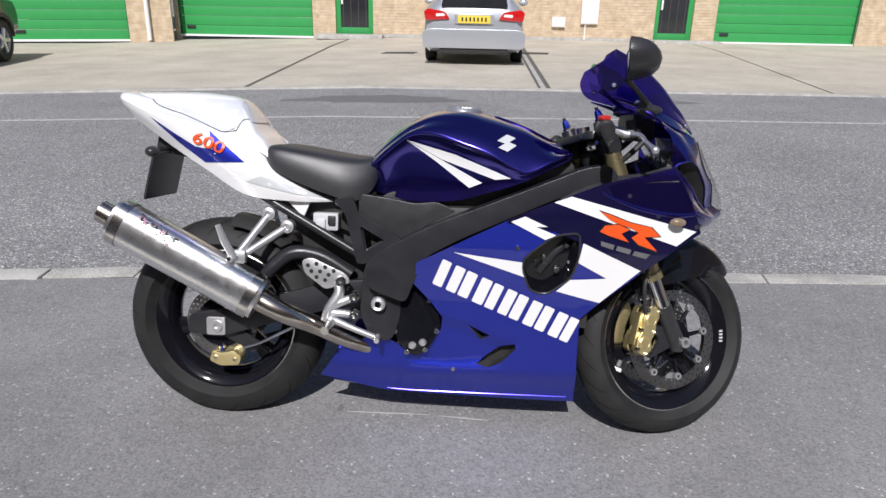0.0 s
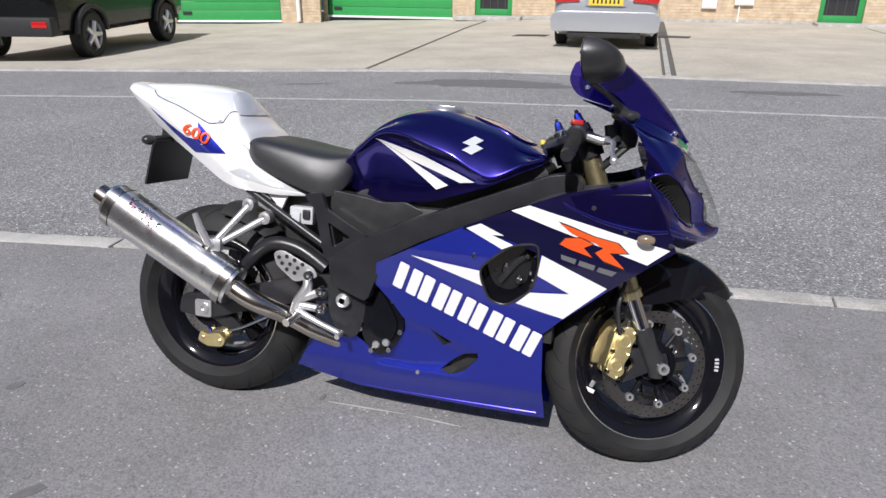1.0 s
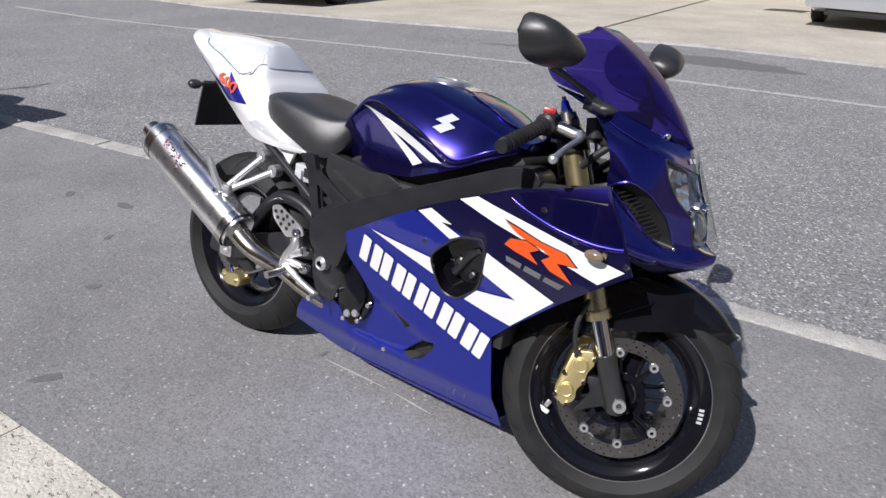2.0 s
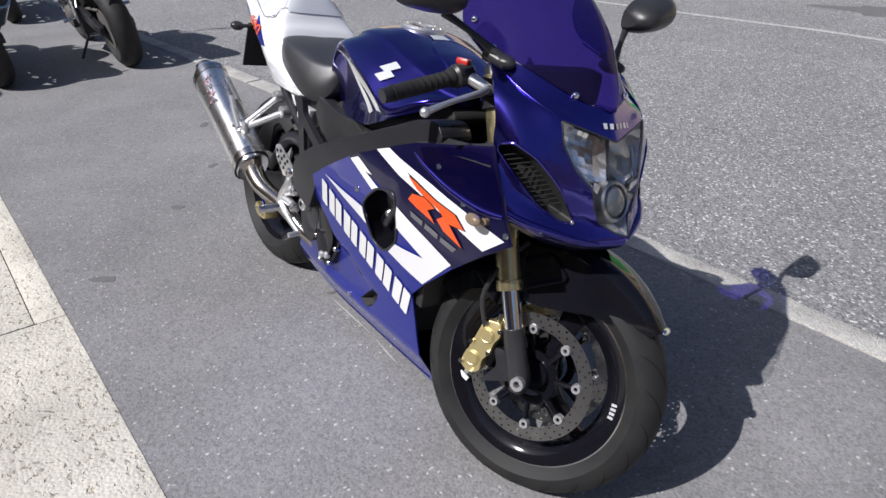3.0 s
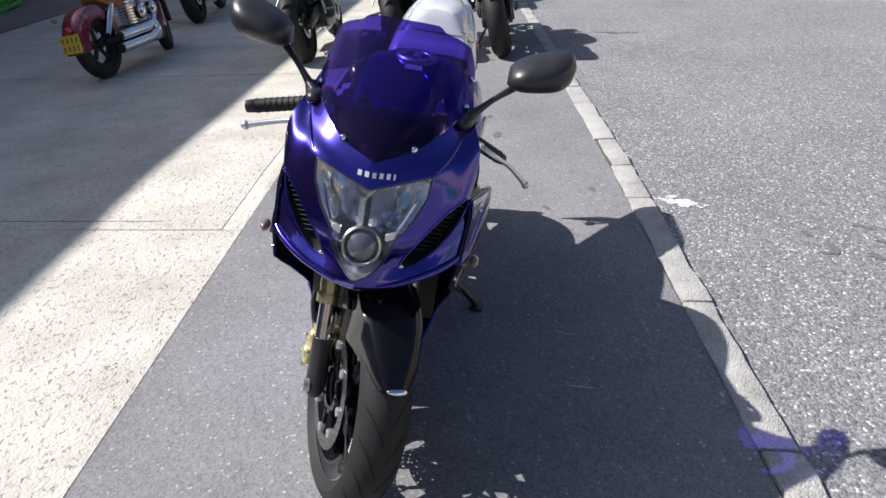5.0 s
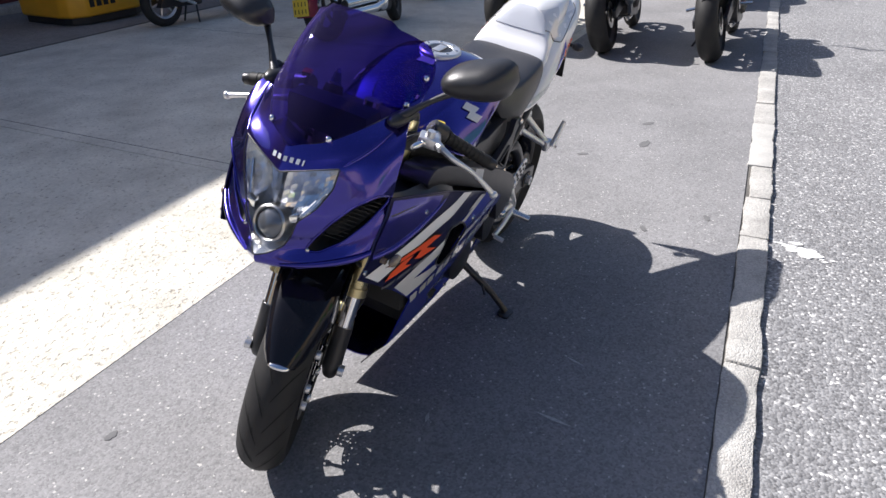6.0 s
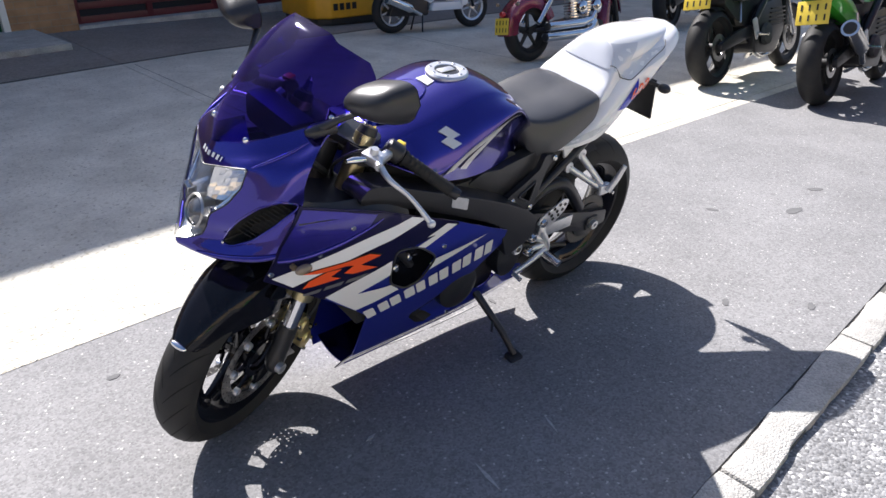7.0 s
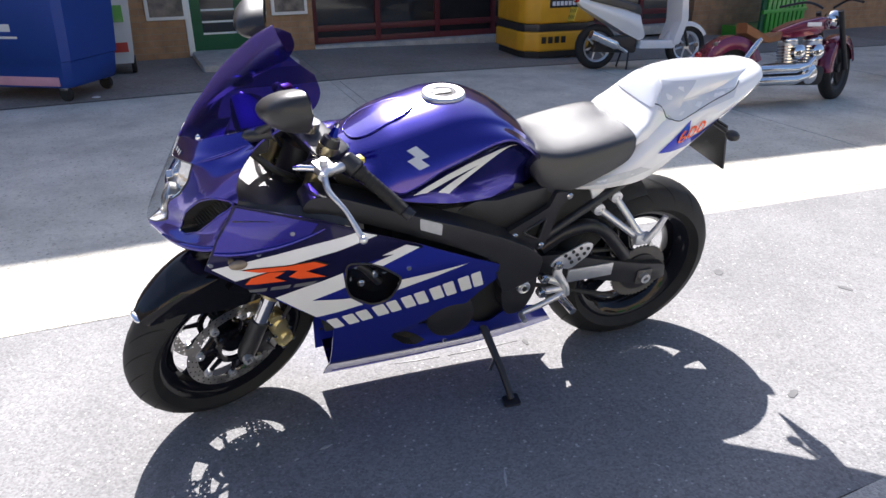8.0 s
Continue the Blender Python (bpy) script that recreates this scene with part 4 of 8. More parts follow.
# ---- fork, calipers, mudguard: all turn with the steering ----
for s in (-1, 1):
    y = 0.098 * s
    top = FRONT + RAKE * 0.685 + Vector((0, y, 0))
    foot = FRONT + Vector((-0.012, y, 0))
    leg = part("fork_leg", tube([foot + RAKE * 0.22, foot + RAKE * 0.25, top], [0.0265, 0.0275, 0.0275], 24), BRONZE, bike, "gold fork outer tube", STEER)
    part("fork_stanchion", tube([foot + RAKE * 0.06, foot + RAKE * 0.24], 0.0215, 24), CHROME, leg, "chrome inner tube", STEER)
    part("seal_ring", tube([foot + RAKE * 0.205, foot + RAKE * 0.228], 0.031, 24), BRONZE, leg, xf=STEER)
    part("fork_foot", tube([foot + Vector((0.004, 0, -0.03)), foot + Vector((0.002, 0, 0.0)), foot + RAKE * 0.05, foot + RAKE * 0.115], [0.018, 0.026, 0.0255, 0.0255], 20, 14), BLACK, leg, "black cast fork foot", STEER)
    part("fork_cap", tube([top, top + RAKE * 0.02], [0.026, 0.022], 20), FRAME_BLACK, leg, xf=STEER)
    part("adjuster", tube([top + RAKE * 0.02, top + RAKE * 0.03, top + RAKE * 0.05], [0.0125, 0.0125, 0.009], 6), BLUE_ALLOY, leg, "blue anodised preload adjuster", STEER)
    part("adjuster_nut", tube([top + RAKE * 0.018, top + RAKE * 0.026], 0.016, 6), STEEL, leg, xf=STEER)
    part("adjuster_screw", tube([top + RAKE * 0.05, top + RAKE * 0.06], [0.006, 0.005], 8), CHROME, leg, xf=STEER)
    # caliper behind the leg
    mid = FRONT + Vector((-0.112, 0.078 * s, 0.035))
    turn = Matrix.Translation(mid) @ Matrix.Rotation(radians(14), 4, "Y")
    body = rounded([(-0.03, -0.066), (0.006, -0.076), (0.022, -0.05), (0.013, -0.026), (0.022, 0.0), (0.018, 0.028), (0.025, 0.05), (0.008, 0.078), (-0.022, 0.066), (-0.028, 0.03), (-0.021, 0.0), (-0.032, -0.03)], 0.008)
    cal = part("brake_caliper", prism(body, 0.006 * s, 0.034 * s, "y", 0.005, 3), GOLD, bike, "gold radial brake caliper", STEER @ turn)
    part("inner_half", prism(body, -0.04 * s, -0.014 * s, "y", 0.005), GOLD, cal, xf=STEER @ turn)
    part("bridge", block(-0.034, -0.016, min(-0.02 * s, 0.02 * s), max(-0.02 * s, 0.02 * s), -0.05, 0.05, 0.004), GOLD, cal, xf=STEER @ turn)
    part("brake_pad", block(-0.02, 0.03, min(-0.012 * s, 0.004 * s), max(-0.012 * s, 0.004 * s), -0.045, 0.045, 0.002), MATT, cal, xf=STEER @ turn)
    for dx, dz in ((-0.004, 0.034), (-0.008, -0.036)):
        part("piston_cap", lathe([(0.0, 0.0405 * s), (0.013, 0.0405 * s), (0.0145, 0.038 * s), (0.0155, 0.0385 * s), (0.0185, 0.036 * s), (0.0195, 0.03 * s)], 24), GOLD, cal, xf=STEER @ turn @ Matrix.Translation((dx, 0, dz)))
    for dx, dz in ((-0.022, 0.06), (0.018, 0.062), (0.02, 0.0), (-0.03, 0.0), (0.008, -0.068), (-0.028, -0.058)):
        part("caliper_bolt", tube([(dx, 0.03 * s, dz), (dx, 0.041 * s, dz)], [0.0065, 0.0055], 8), STEEL, cal, xf=STEER @ turn)
    part("bleed_nipple", tube([(-0.004, 0.02 * s, 0.07), (-0.008, 0.022 * s, 0.092)], [0.005, 0.003], 8), STEEL, cal, xf=STEER @ turn)
    part("caliper_bracket", prism(rounded([(FRONT.x - 0.105, FRONT.z - 0.05), (FRONT.x - 0.02, FRONT.z - 0.012), (FRONT.x - 0.01, FRONT.z + 0.05), (FRONT.x - 0.09, FRONT.z + 0.045), (FRONT.x - 0.07, FRONT.z + 0.005)], 0.01), 0.078 * s, 0.1 * s, "y", 0.004), FRAME_BLACK, cal, xf=STEER)
    b0 = FRONT + Vector((-0.12, 0.105 * s, 0.08))
    part("brake_hose", tube([b0, b0 + Vector((-0.02, 0.02 * s, 0.08)), b0 + Vector((0.0, 0.01 * s, 0.16)), b0 + Vector((0.03, -0.03 * s, 0.22))], 0.006, 8, 14), BLACK, cal, xf=STEER)
guard_rows = []
for k in range(25):
    a = radians(41 + 115 * k / 24)
    t = k / 24
    r0 = 0.318 + 0.012 * math.sin(t * math.pi)
    half = 0.034 + 0.041 * min(1.0, t / 0.3) ** 0.6
    drop = 0.045 + 0.095 * math.sin(math.pi * min(1.0, t * 1.02)) ** 1.4
    row = []
    for j in range(15):
        q = -1 + 2 * j / 14
        if abs(q) <= 0.7:
            rr, yy = r0 - 0.03 * (q / 0.7) ** 4 * 0.6, half * q / 0.7 * 0.98
        else:
            e = (abs(q) - 0.7) / 0.3
            rr, yy = r0 - 0.018 - drop * e, math.copysign(half * (0.98 + 0.04 * e), q)
        row.append((FRONT.x + rr * math.cos(a), yy, FRONT.z + rr * math.sin(a)))
    guard_rows.append(row)
front_guard = part("front_mudguard", thicken(skin(guard_rows), 0.003), GLOSS_BLACK, bike, "gloss navy-black front mudguard", STEER)
for s in (-1, 1):
    part("guard_wing", prism(rounded([(FRONT.x - 0.2, FRONT.z + 0.2), (FRONT.x - 0.03, FRONT.z + 0.3), (FRONT.x + 0.03, FRONT.z + 0.255), (FRONT.x - 0.06, FRONT.z + 0.2), (FRONT.x - 0.12, FRONT.z + 0.13)], 0.02), 0.079 * s, 0.086 * s, "y", 0.002), GLOSS_BLACK, front_guard, xf=STEER)
part("guard_tip", ball((FRONT.x + 0.318 * math.cos(radians(41)), 0, FRONT.z + 0.318 * math.sin(radians(41)) - 0.002), 0.015, (0.6, 1.6, 0.5)), CHROME, front_guard, "bright tip protector", STEER)

# ---- frame, engine, swing arm ----
for s in (-1, 1):
    beam = [(-0.233, 0.467), (-0.124, 0.427), (-0.095, 0.506), (-0.065, 0.565), (0.033, 0.619), (0.162, 0.679), (0.29, 0.738), (0.398, 0.763), (0.458, 0.802), (0.428, 0.836), (0.359, 0.824), (0.26, 0.782), (0.132, 0.729), (0.004, 0.677), (-0.095, 0.632), (-0.184, 0.585), (-0.243, 0.536)]
    part("frame_beam", prism(rounded(beam, 0.02), 0.14 * s, 0.222 * s, "y", 0.02, 4), FRAME_BLACK, bike, "black alloy twin-spar frame beam")
    part("frame_plate", prism(rounded([(-0.25, 0.53), (-0.15, 0.53), (-0.14, 0.38), (-0.165, 0.3), (-0.225, 0.3), (-0.262, 0.38)], 0.03), 0.12 * s, 0.178 * s, "y", 0.016, 3), FRAME_BLACK, bike, "black frame pivot plate")
    part("pivot_nut", lathe([(0.009, 0.206 * s), (0.011, 0.2 * s), (0.018, 0.203 * s), (0.021, 0.2 * s), (0.021, 0.18 * s)], 24), CAST, bike, "bright pivot nut", Matrix.Translation((-0.205, 0, 0.416)))
part("engine_block", joined(prism(rounded([(-0.2, 0.24), (0.12, 0.2), (0.32, 0.3), (0.36, 0.52), (0.2, 0.64), (-0.05, 0.58), (-0.2, 0.5)], 0.04), -0.12, 0.12, "y", 0.01), prism(rounded([(-0.1, 0.17), (0.1, 0.17), (0.08, 0.22), (-0.1, 0.22)], 0.02), -0.07, 0.07, "y", 0.01)), MATT, bike, "black engine block")
COVER = rounded([(-0.119, 0.482), (-0.152, 0.452), (-0.168, 0.37), (-0.147, 0.288), (-0.101, 0.252), (-0.066, 0.268), (-0.034, 0.318), (-0.022, 0.362), (-0.04, 0.4), (-0.08, 0.45)], 0.03)
cover = part("clutch_cover", joined(prism(COVER, -0.166, -0.12, "y", 0.012, 3), prism(rounded([(-0.118, 0.462), (-0.142, 0.44), (-0.152, 0.37), (-0.135, 0.3), (-0.1, 0.272), (-0.075, 0.285), (-0.05, 0.33), (-0.042, 0.362), (-0.06, 0.4), (-0.09, 0.445)], 0.03), -0.177, -0.16, "y", 0.008, 3)), GLOSS_BLACK, bike, "gloss black engine cover")
for x, z in ((-0.122, 0.473), (-0.158, 0.41), (-0.158, 0.33), (-0.122, 0.268), (-0.068, 0.277), (-0.036, 0.335), (-0.06, 0.425)):
    part("cover_bolt", tube([(x, -0.16, z), (x, -0.174, z), (x, -0.176, z)], [0.008, 0.008, 0.006], 8), STEEL, cover)
for x, z in ((-0.105, 0.29), (-0.075, 0.3)):
    part("cover_plug", lathe([(0.0, -0.182), (0.009, -0.182), (0.012, -0.178), (0.012, -0.17)], 16), CAST, cover, xf=Matrix.Translation((x, 0, z)))
part("generator_cover", lathe([(0.0, 0.19), (0.05, 0.19), (0.075, 0.18), (0.08, 0.12)], 40), FRAME_BLACK, bike, "black round engine cover", Matrix.Translation((0.02, 0, 0.34)))
part("radiator", block(0.36, 0.40, -0.17, 0.17, 0.36, 0.68, 0.006), MATT, bike)
part("airbox", prism(rounded([(-0.2, 0.6), (0.2, 0.68), (0.36, 0.82), (0.3, 0.86), (-0.05, 0.78), (-0.22, 0.72)], 0.03), -0.112, 0.112, "y", 0.01), MATT, bike)
# swing arm with its brace
for s in (-1, 1):
    arm = [(-0.2, 0.40), (-0.2, 0.475), (-0.36, 0.46), (-0.56, 0.40), (-0.68, 0.365), (-0.79, 0.345), (-0.8, 0.285), (-0.7, 0.275), (-0.55, 0.32), (-0.38, 0.37)]
    a = part("swing_arm", prism(rounded(arm, 0.015), 0.098 * s, 0.124 * s, "y", 0.008, 2), FRAME_BLACK, bike, "black alloy swing arm")
    part("axle_block", prism(rounded([(-0.738, 0.282), (-0.68, 0.282), (-0.68, 0.338), (-0.738, 0.338)], 0.008), 0.124 * s, 0.13 * s, "y", 0.003), CAST if s < 0 else IRON, a, "chain adjuster block")
    part("swing_brace", tube([(-0.62, 0.11 * s, 0.4), (-0.5, 0.11 * s, 0.53), (-0.4, 0.1 * s, 0.535), (-0.3, 0.1 * s, 0.48)], 0.022, 12, 16), FRAME_BLACK, a)
part("arm_plate", block(-0.57, -0.40, 0.124, 0.131, 0.345, 0.395, 0.004), CAST, bike, "silver plate on the swing arm", pose(0, 0, 0))
part("chain", joined(*[tube([(-0.62 - 0.01, 0.088, 0.315 + 0.1 * q), (-0.15, 0.088, 0.42 + 0.04 * q)], 0.008, 6) for q in (-1, 1)]), MATT, bike)
part("hugger", thicken(skin([[(REAR.x + (0.335 - 0.03 * abs(q) ** 3) * math.cos(radians(a)), 0.085 * q, REAR.z + (0.335 - 0.03 * abs(q) ** 3) * math.sin(radians(a))) for q in np.linspace(-1, 1, 9)] for a in range(18, 86, 6)]), 0.003), MATT, bike, "black rear hugger")
# Added block: blocks the sun between engine and rear wheel, closing a shadow hole.
part("wheel_infill", prism(rounded([(-0.19, 0.34), (-0.19, 0.62), (-0.38, 0.68), (-0.52, 0.72), (-0.5, 0.61), (-0.44, 0.54), (-0.395, 0.48), (-0.375, 0.38)], 0.02), -0.062, 0.062, "y", 0.008), MATT, bike, "added black infill ahead of the rear wheel, closing a shadow gap")
part("shock", joined(tube([(-0.3, 0.0, 0.42), (-0.36, 0, 0.66)], 0.03, 14), *[lathe([(0.04, 0.0), (0.046, 0.006), (0.04, 0.012)], 20, "z").copy() for _ in range(0)]), FRAME_BLACK, bike, "rear shock absorber")
rc = part("rear_brake_caliper", prism(rounded([(-0.735, 0.198), (-0.70, 0.182), (-0.645, 0.186), (-0.635, 0.212), (-0.66, 0.232), (-0.70, 0.222), (-0.725, 0.232)], 0.009), -0.122, -0.072, "y", 0.005), GOLD, bike, "small tarnished gold rear brake caliper")
for x, z in ((-0.715, 0.21), (-0.655, 0.205)):
    part("caliper_bolt", tube([(x, -0.118, z), (x, -0.128, z)], 0.006, 8), STEEL, rc)
part("bleed_cap", tube([(-0.7, -0.1, 0.224), (-0.702, -0.108, 0.246)], [0.006, 0.004], 8), BLUE_ALLOY, rc, "blue fitting")
part("caliper_arm", prism(rounded([(-0.73, 0.29), (-0.6, 0.22), (-0.58, 0.25), (-0.7, 0.345)], 0.012), -0.102, -0.088, "y", 0.003), FRAME_BLACK, bike)
part("rear_brake_hose", tube([(-0.63, -0.11, 0.24), (-0.56, -0.13, 0.27), (-0.45, -0.135, 0.33)], 0.005, 8, 12), STEEL, bike)


# ---- bodywork ----
HOLLOW = [(-0.063, 0.416), (-0.013, 0.385), (0.058, 0.37), (0.103, 0.345), (0.169, 0.316), (0.209, 0.305), (0.148, 0.222), (-0.005, 0.201), (-0.127, 0.202), (-0.135, 0.251)]


def near_on(a, b, p):
    """The place on the line from a to b that lies nearest to p."""
    t = max(0.0, min(1.0, (p - a).dot(b - a) / (b - a).length_squared))
    return a + (b - a) * t


def fairing_half(x, z):
    base = np.interp(z, [0.05, 0.105, 0.15, 0.19, 0.208, 0.3, 0.4, 0.5, 0.6, 0.7, 0.8, 0.9, 1.0], [0.035, 0.072, 0.1, 0.13, 0.143, 0.166, 0.192, 0.222, 0.252, 0.267, 0.263, 0.235, 0.19])
    half = float(base * np.interp(x, [-0.45, -0.3, -0.1, 0.1, 0.3, 0.37, 0.45, 0.55, 0.6, 0.7, 0.8, 0.9], [0.75, 0.87, 0.98, 1.01, 1, 0.985, 0.93, 0.87, 0.84, 0.76, 0.6, 0.3]))
    if inside((x, z), HOLLOW):
        d = min(((Vector((x, z)) - near_on(Vector(a), Vector(b), Vector((x, z)))).length for a, b in zip(HOLLOW, HOLLOW[1:] + HOLLOW[:1])))
        half -= 0.014 * min(1.0, d / 0.035)
    return half


OUTLINE = [(-0.094, 0.548), (0.057, 0.629), (0.162, 0.683), (0.205, 0.703), (0.346, 0.762), (0.405, 0.785), (0.501, 0.808), (0.607, 0.835), (0.657, 0.744), (0.693, 0.654), (0.626, 0.606), (0.528, 0.53), (0.422, 0.438), (0.376, 0.393), (0.379, 0.26), (0.39, 0.096), (0.193, 0.098), (-0.199, 0.11), (-0.398, 0.154), (-0.315, 0.278), (-0.215, 0.308), (-0.185, 0.308), (-0.15, 0.285), (-0.115, 0.257), (-0.085, 0.261), (-0.054, 0.293), (-0.023, 0.339), (-0.019, 0.381), (-0.052, 0.428), (-0.102, 0.483)]
DUCT = [(0.2, 0.567), (0.232, 0.6), (0.283, 0.641), (0.353, 0.652), (0.356, 0.581), (0.338, 0.517), (0.273, 0.466), (0.226, 0.477), (0.206, 0.53)]
DUCT_CUT = rounded(DUCT, 0.02)
VENT_A = [(0.056, 0.361), (0.122, 0.327), (0.093, 0.31)]
VENT_B = [(0.084, 0.231), (0.118, 0.264), (0.155, 0.293), (0.195, 0.302), (0.199, 0.288), (0.158, 0.24), (0.118, 0.221)]
NAVY_ZONE = [(0.151, 0.673), (0.205, 0.699), (0.346, 0.758), (0.405, 0.781), (0.501, 0.805), (0.605, 0.831), (0.655, 0.744), (0.689, 0.656), (0.626, 0.608), (0.533, 0.535), (0.36, 0.621), (0.285, 0.652)]
WHITES = [
    ("upper_stripe", [(0.277, 0.733), (0.323, 0.75), (0.677, 0.659), (0.625, 0.617)]),
    ("short_stripe", [(0.163, 0.677), (0.201, 0.693), (0.263, 0.666), (0.232, 0.665), (0.288, 0.643), (0.259, 0.629)]),
    ("broad_stripe", [(0.363, 0.623), (0.532, 0.544), (0.426, 0.445), (0.3, 0.479), (0.337, 0.515), (0.438, 0.52), (0.354, 0.566)]),
    ("blade_stripe", [(0.01, 0.585), (0.203, 0.562), (0.21, 0.518)]),
]
# the angular mark in orange: a bow with its slanting leg, and a flag behind it
ORANGES = [[(0.402, 0.711), (0.433, 0.702), (0.49, 0.682), (0.547, 0.67), (0.574, 0.645), (0.53, 0.643), (0.57, 0.603), (0.516, 0.621), (0.494, 0.641), (0.513, 0.654), (0.495, 0.666), (0.455, 0.679), (0.434, 0.688)],
           [(0.405, 0.657), (0.418, 0.674), (0.456, 0.677), (0.487, 0.663), (0.465, 0.652), (0.488, 0.628), (0.43, 0.646)]]
GREY_BARS = [[(0.41, 0.63), (0.45, 0.619), (0.446, 0.606), (0.412, 0.617)], [(0.458, 0.617), (0.498, 0.606), (0.494, 0.593), (0.454, 0.604)], [(0.507, 0.603), (0.553, 0.593), (0.541, 0.58), (0.502, 0.591)]]


def read_left(x, z):
    """The mark as it reads on the left side: turned about its middle, along the stripe's slope."""
    return 0.606 - (x - 0.402) * 1.19, 0.654 + (z - 0.711) * 0.9 + 0.365 * (x - 0.402)


def name_block(x0, x1, s):
    """A slanting block of the lettering band, which reads from behind on one side and from ahead on the other."""
    if s > 0:
        x0, x1 = 1 - x1, 1 - x0

    def at(u, v):
        if s > 0:
            return -0.06 + u * 0.435 + 0.025 * v, 0.47 - 0.086 * u + v * (0.068 - 0.026 * u)
        return -0.049 + u * 0.395 + 0.03 * v, 0.488 - u * 0.172 + v * (0.076 - 0.002 * u)
    return rounded([at(x0, 0), at(x1, 0), at(x1, 1), at(x0, 1)], 0.005)


LETTERS = [(a + (b - a) * u, a + (b - a) * v) for a, b in ((0.0, 0.165), (0.18, 0.36), (0.375, 0.54), (0.555, 0.73), (0.745, 0.92)) for u, v in ((0.0, 0.4), (0.58, 1.0))] + [(0.935, 1.0)]

for s in (-1, 1):
    way = "+y" if s < 0 else "-y"
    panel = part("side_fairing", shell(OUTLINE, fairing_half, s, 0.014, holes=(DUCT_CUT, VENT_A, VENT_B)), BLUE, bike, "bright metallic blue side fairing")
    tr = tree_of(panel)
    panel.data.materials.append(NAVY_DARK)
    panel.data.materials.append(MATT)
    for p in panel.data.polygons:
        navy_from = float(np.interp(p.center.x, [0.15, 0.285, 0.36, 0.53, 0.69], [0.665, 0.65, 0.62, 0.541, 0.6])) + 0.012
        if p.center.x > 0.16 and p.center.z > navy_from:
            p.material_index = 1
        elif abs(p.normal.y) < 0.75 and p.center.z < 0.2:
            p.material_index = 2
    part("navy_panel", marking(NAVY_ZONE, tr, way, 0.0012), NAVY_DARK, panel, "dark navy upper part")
    part("navy_panel", marking([(0.42, 0.78), (0.501, 0.803), (0.603, 0.829), (0.653, 0.744), (0.665, 0.711), (0.642, 0.708), (0.603, 0.708), (0.552, 0.715), (0.497, 0.728), (0.44, 0.75)], tr, way, 0.0018), NAVY, panel, "navy metallic part above the ridge")
    for nm, poly in WHITES:
        part("white_stripe", marking(poly, tr, way, 0.0024), PEARL, panel, "white stripe")
    for grey in GREY_BARS:
        part("grey_bar", marking(grey if s < 0 else [read_left(x, z) for x, z in reversed(grey)], tr, way, 0.003), MARK_GREY, panel, "dull grey bar of print")
    for poly in ORANGES:
        if s > 0:
            poly = [read_left(x, z) for x, z in reversed(poly)]
        mx, mz = sum(x for x, _ in poly) / len(poly), sum(z for _, z in poly) / len(poly)
        part("mark_outline", marking([(mx + (x - mx) * 1.07, mz + (z - mz) * 1.12) for x, z in poly], tr, way, 0.003), INK, panel)
        part("orange_mark", marking(poly, tr, way, 0.0044), ORANGE, panel, "orange angular mark")
    for x0, x1 in LETTERS:
        poly = name_block(x0, x1, s)
        part("white_block", marking(poly, tr, way, 0.0024), PEARL, panel, "white slanting stroke")
    whole = BVHTree.FromBMesh(shell(OUTLINE, fairing_half, s, 0.014))
    duct = part("air_duct", well(pressed_ring(rounded(DUCT, 0.02), whole, way), (-0.012, -0.04 * s, 0.0), 0.86), GLOSS_BLACK, panel, "deep black air outlet")
    part("duct_lip", tube([p + Vector((0, 0.001 * s, 0)) for p in (lambda r: r + r[:1])(pressed_ring(rounded(DUCT, 0.02), whole, way))], 0.003, 8, caps=False), BLACK, duct)
    part("duct_bolt", lathe([(0.0, 0.2 * s), (0.008, 0.2 * s), (0.013, 0.196 * s), (0.013, 0.185 * s)], 16), STEEL, duct, "bright duct bolt", Matrix.Translation((0.236, 0, 0.565)))
    part("duct_post", lathe([(0.0, 0.192 * s), (0.02, 0.192 * s), (0.024, 0.185 * s), (0.024, 0.16 * s)], 16), BLACK, duct, xf=Matrix.Translation((0.236, 0, 0.565)))
    for x, z, r in ((0.265, 0.565, 0.012), (0.322, 0.61, 0.009), (0.3, 0.535, 0.011), (0.335, 0.56, 0.007)):
        part("duct_bolt", lathe([(0.0, 0.012 * s), (r * 0.6, 0.012 * s), (r, 0.008 * s), (r, -0.03 * s)], 14), STEEL if r > 0.008 else CAST, duct, xf=Matrix.Translation((x, s * (fairing_half(x, z) - 0.042), z)))
    part("duct_bracket", tube([(0.25, s * 0.196, 0.53), (0.29, s * 0.203, 0.585), (0.335, s * 0.2, 0.625)], 0.012, 10), FRAME_BLACK, duct)
    for v in (VENT_A, VENT_B):
        part("vent", well(pressed_ring(v, whole, way), (0.01, -0.03 * s, 0.005), 0.8), MATT, panel, "dark vent")
    for x, z in ((0.481, 0.755), (0.564, 0.701), (0.677, 0.671), (0.185, 0.604), (0.016, 0.211)):
        h = s * fairing_half(x, z)
        part("fairing_bolt", tube([(x, h, z), (x, h + s * 0.004, z)], [0.0075, 0.006], 12), STEEL, panel)

    lip = pressed_ring([(0.374, 0.773), (0.43, 0.75), (0.497, 0.724), (0.552, 0.711), (0.603, 0.704), (0.642, 0.704), (0.666, 0.707)], whole, way)
    part("seam_lip", tube([p + Vector((0, 0.0005 * s, 0)) for p in lip], [0.002, 0.005, 0.007, 0.008, 0.008, 0.0075, 0.006], 10, 24), NAVY, panel, "raised edge where the nose cowl meets the side")
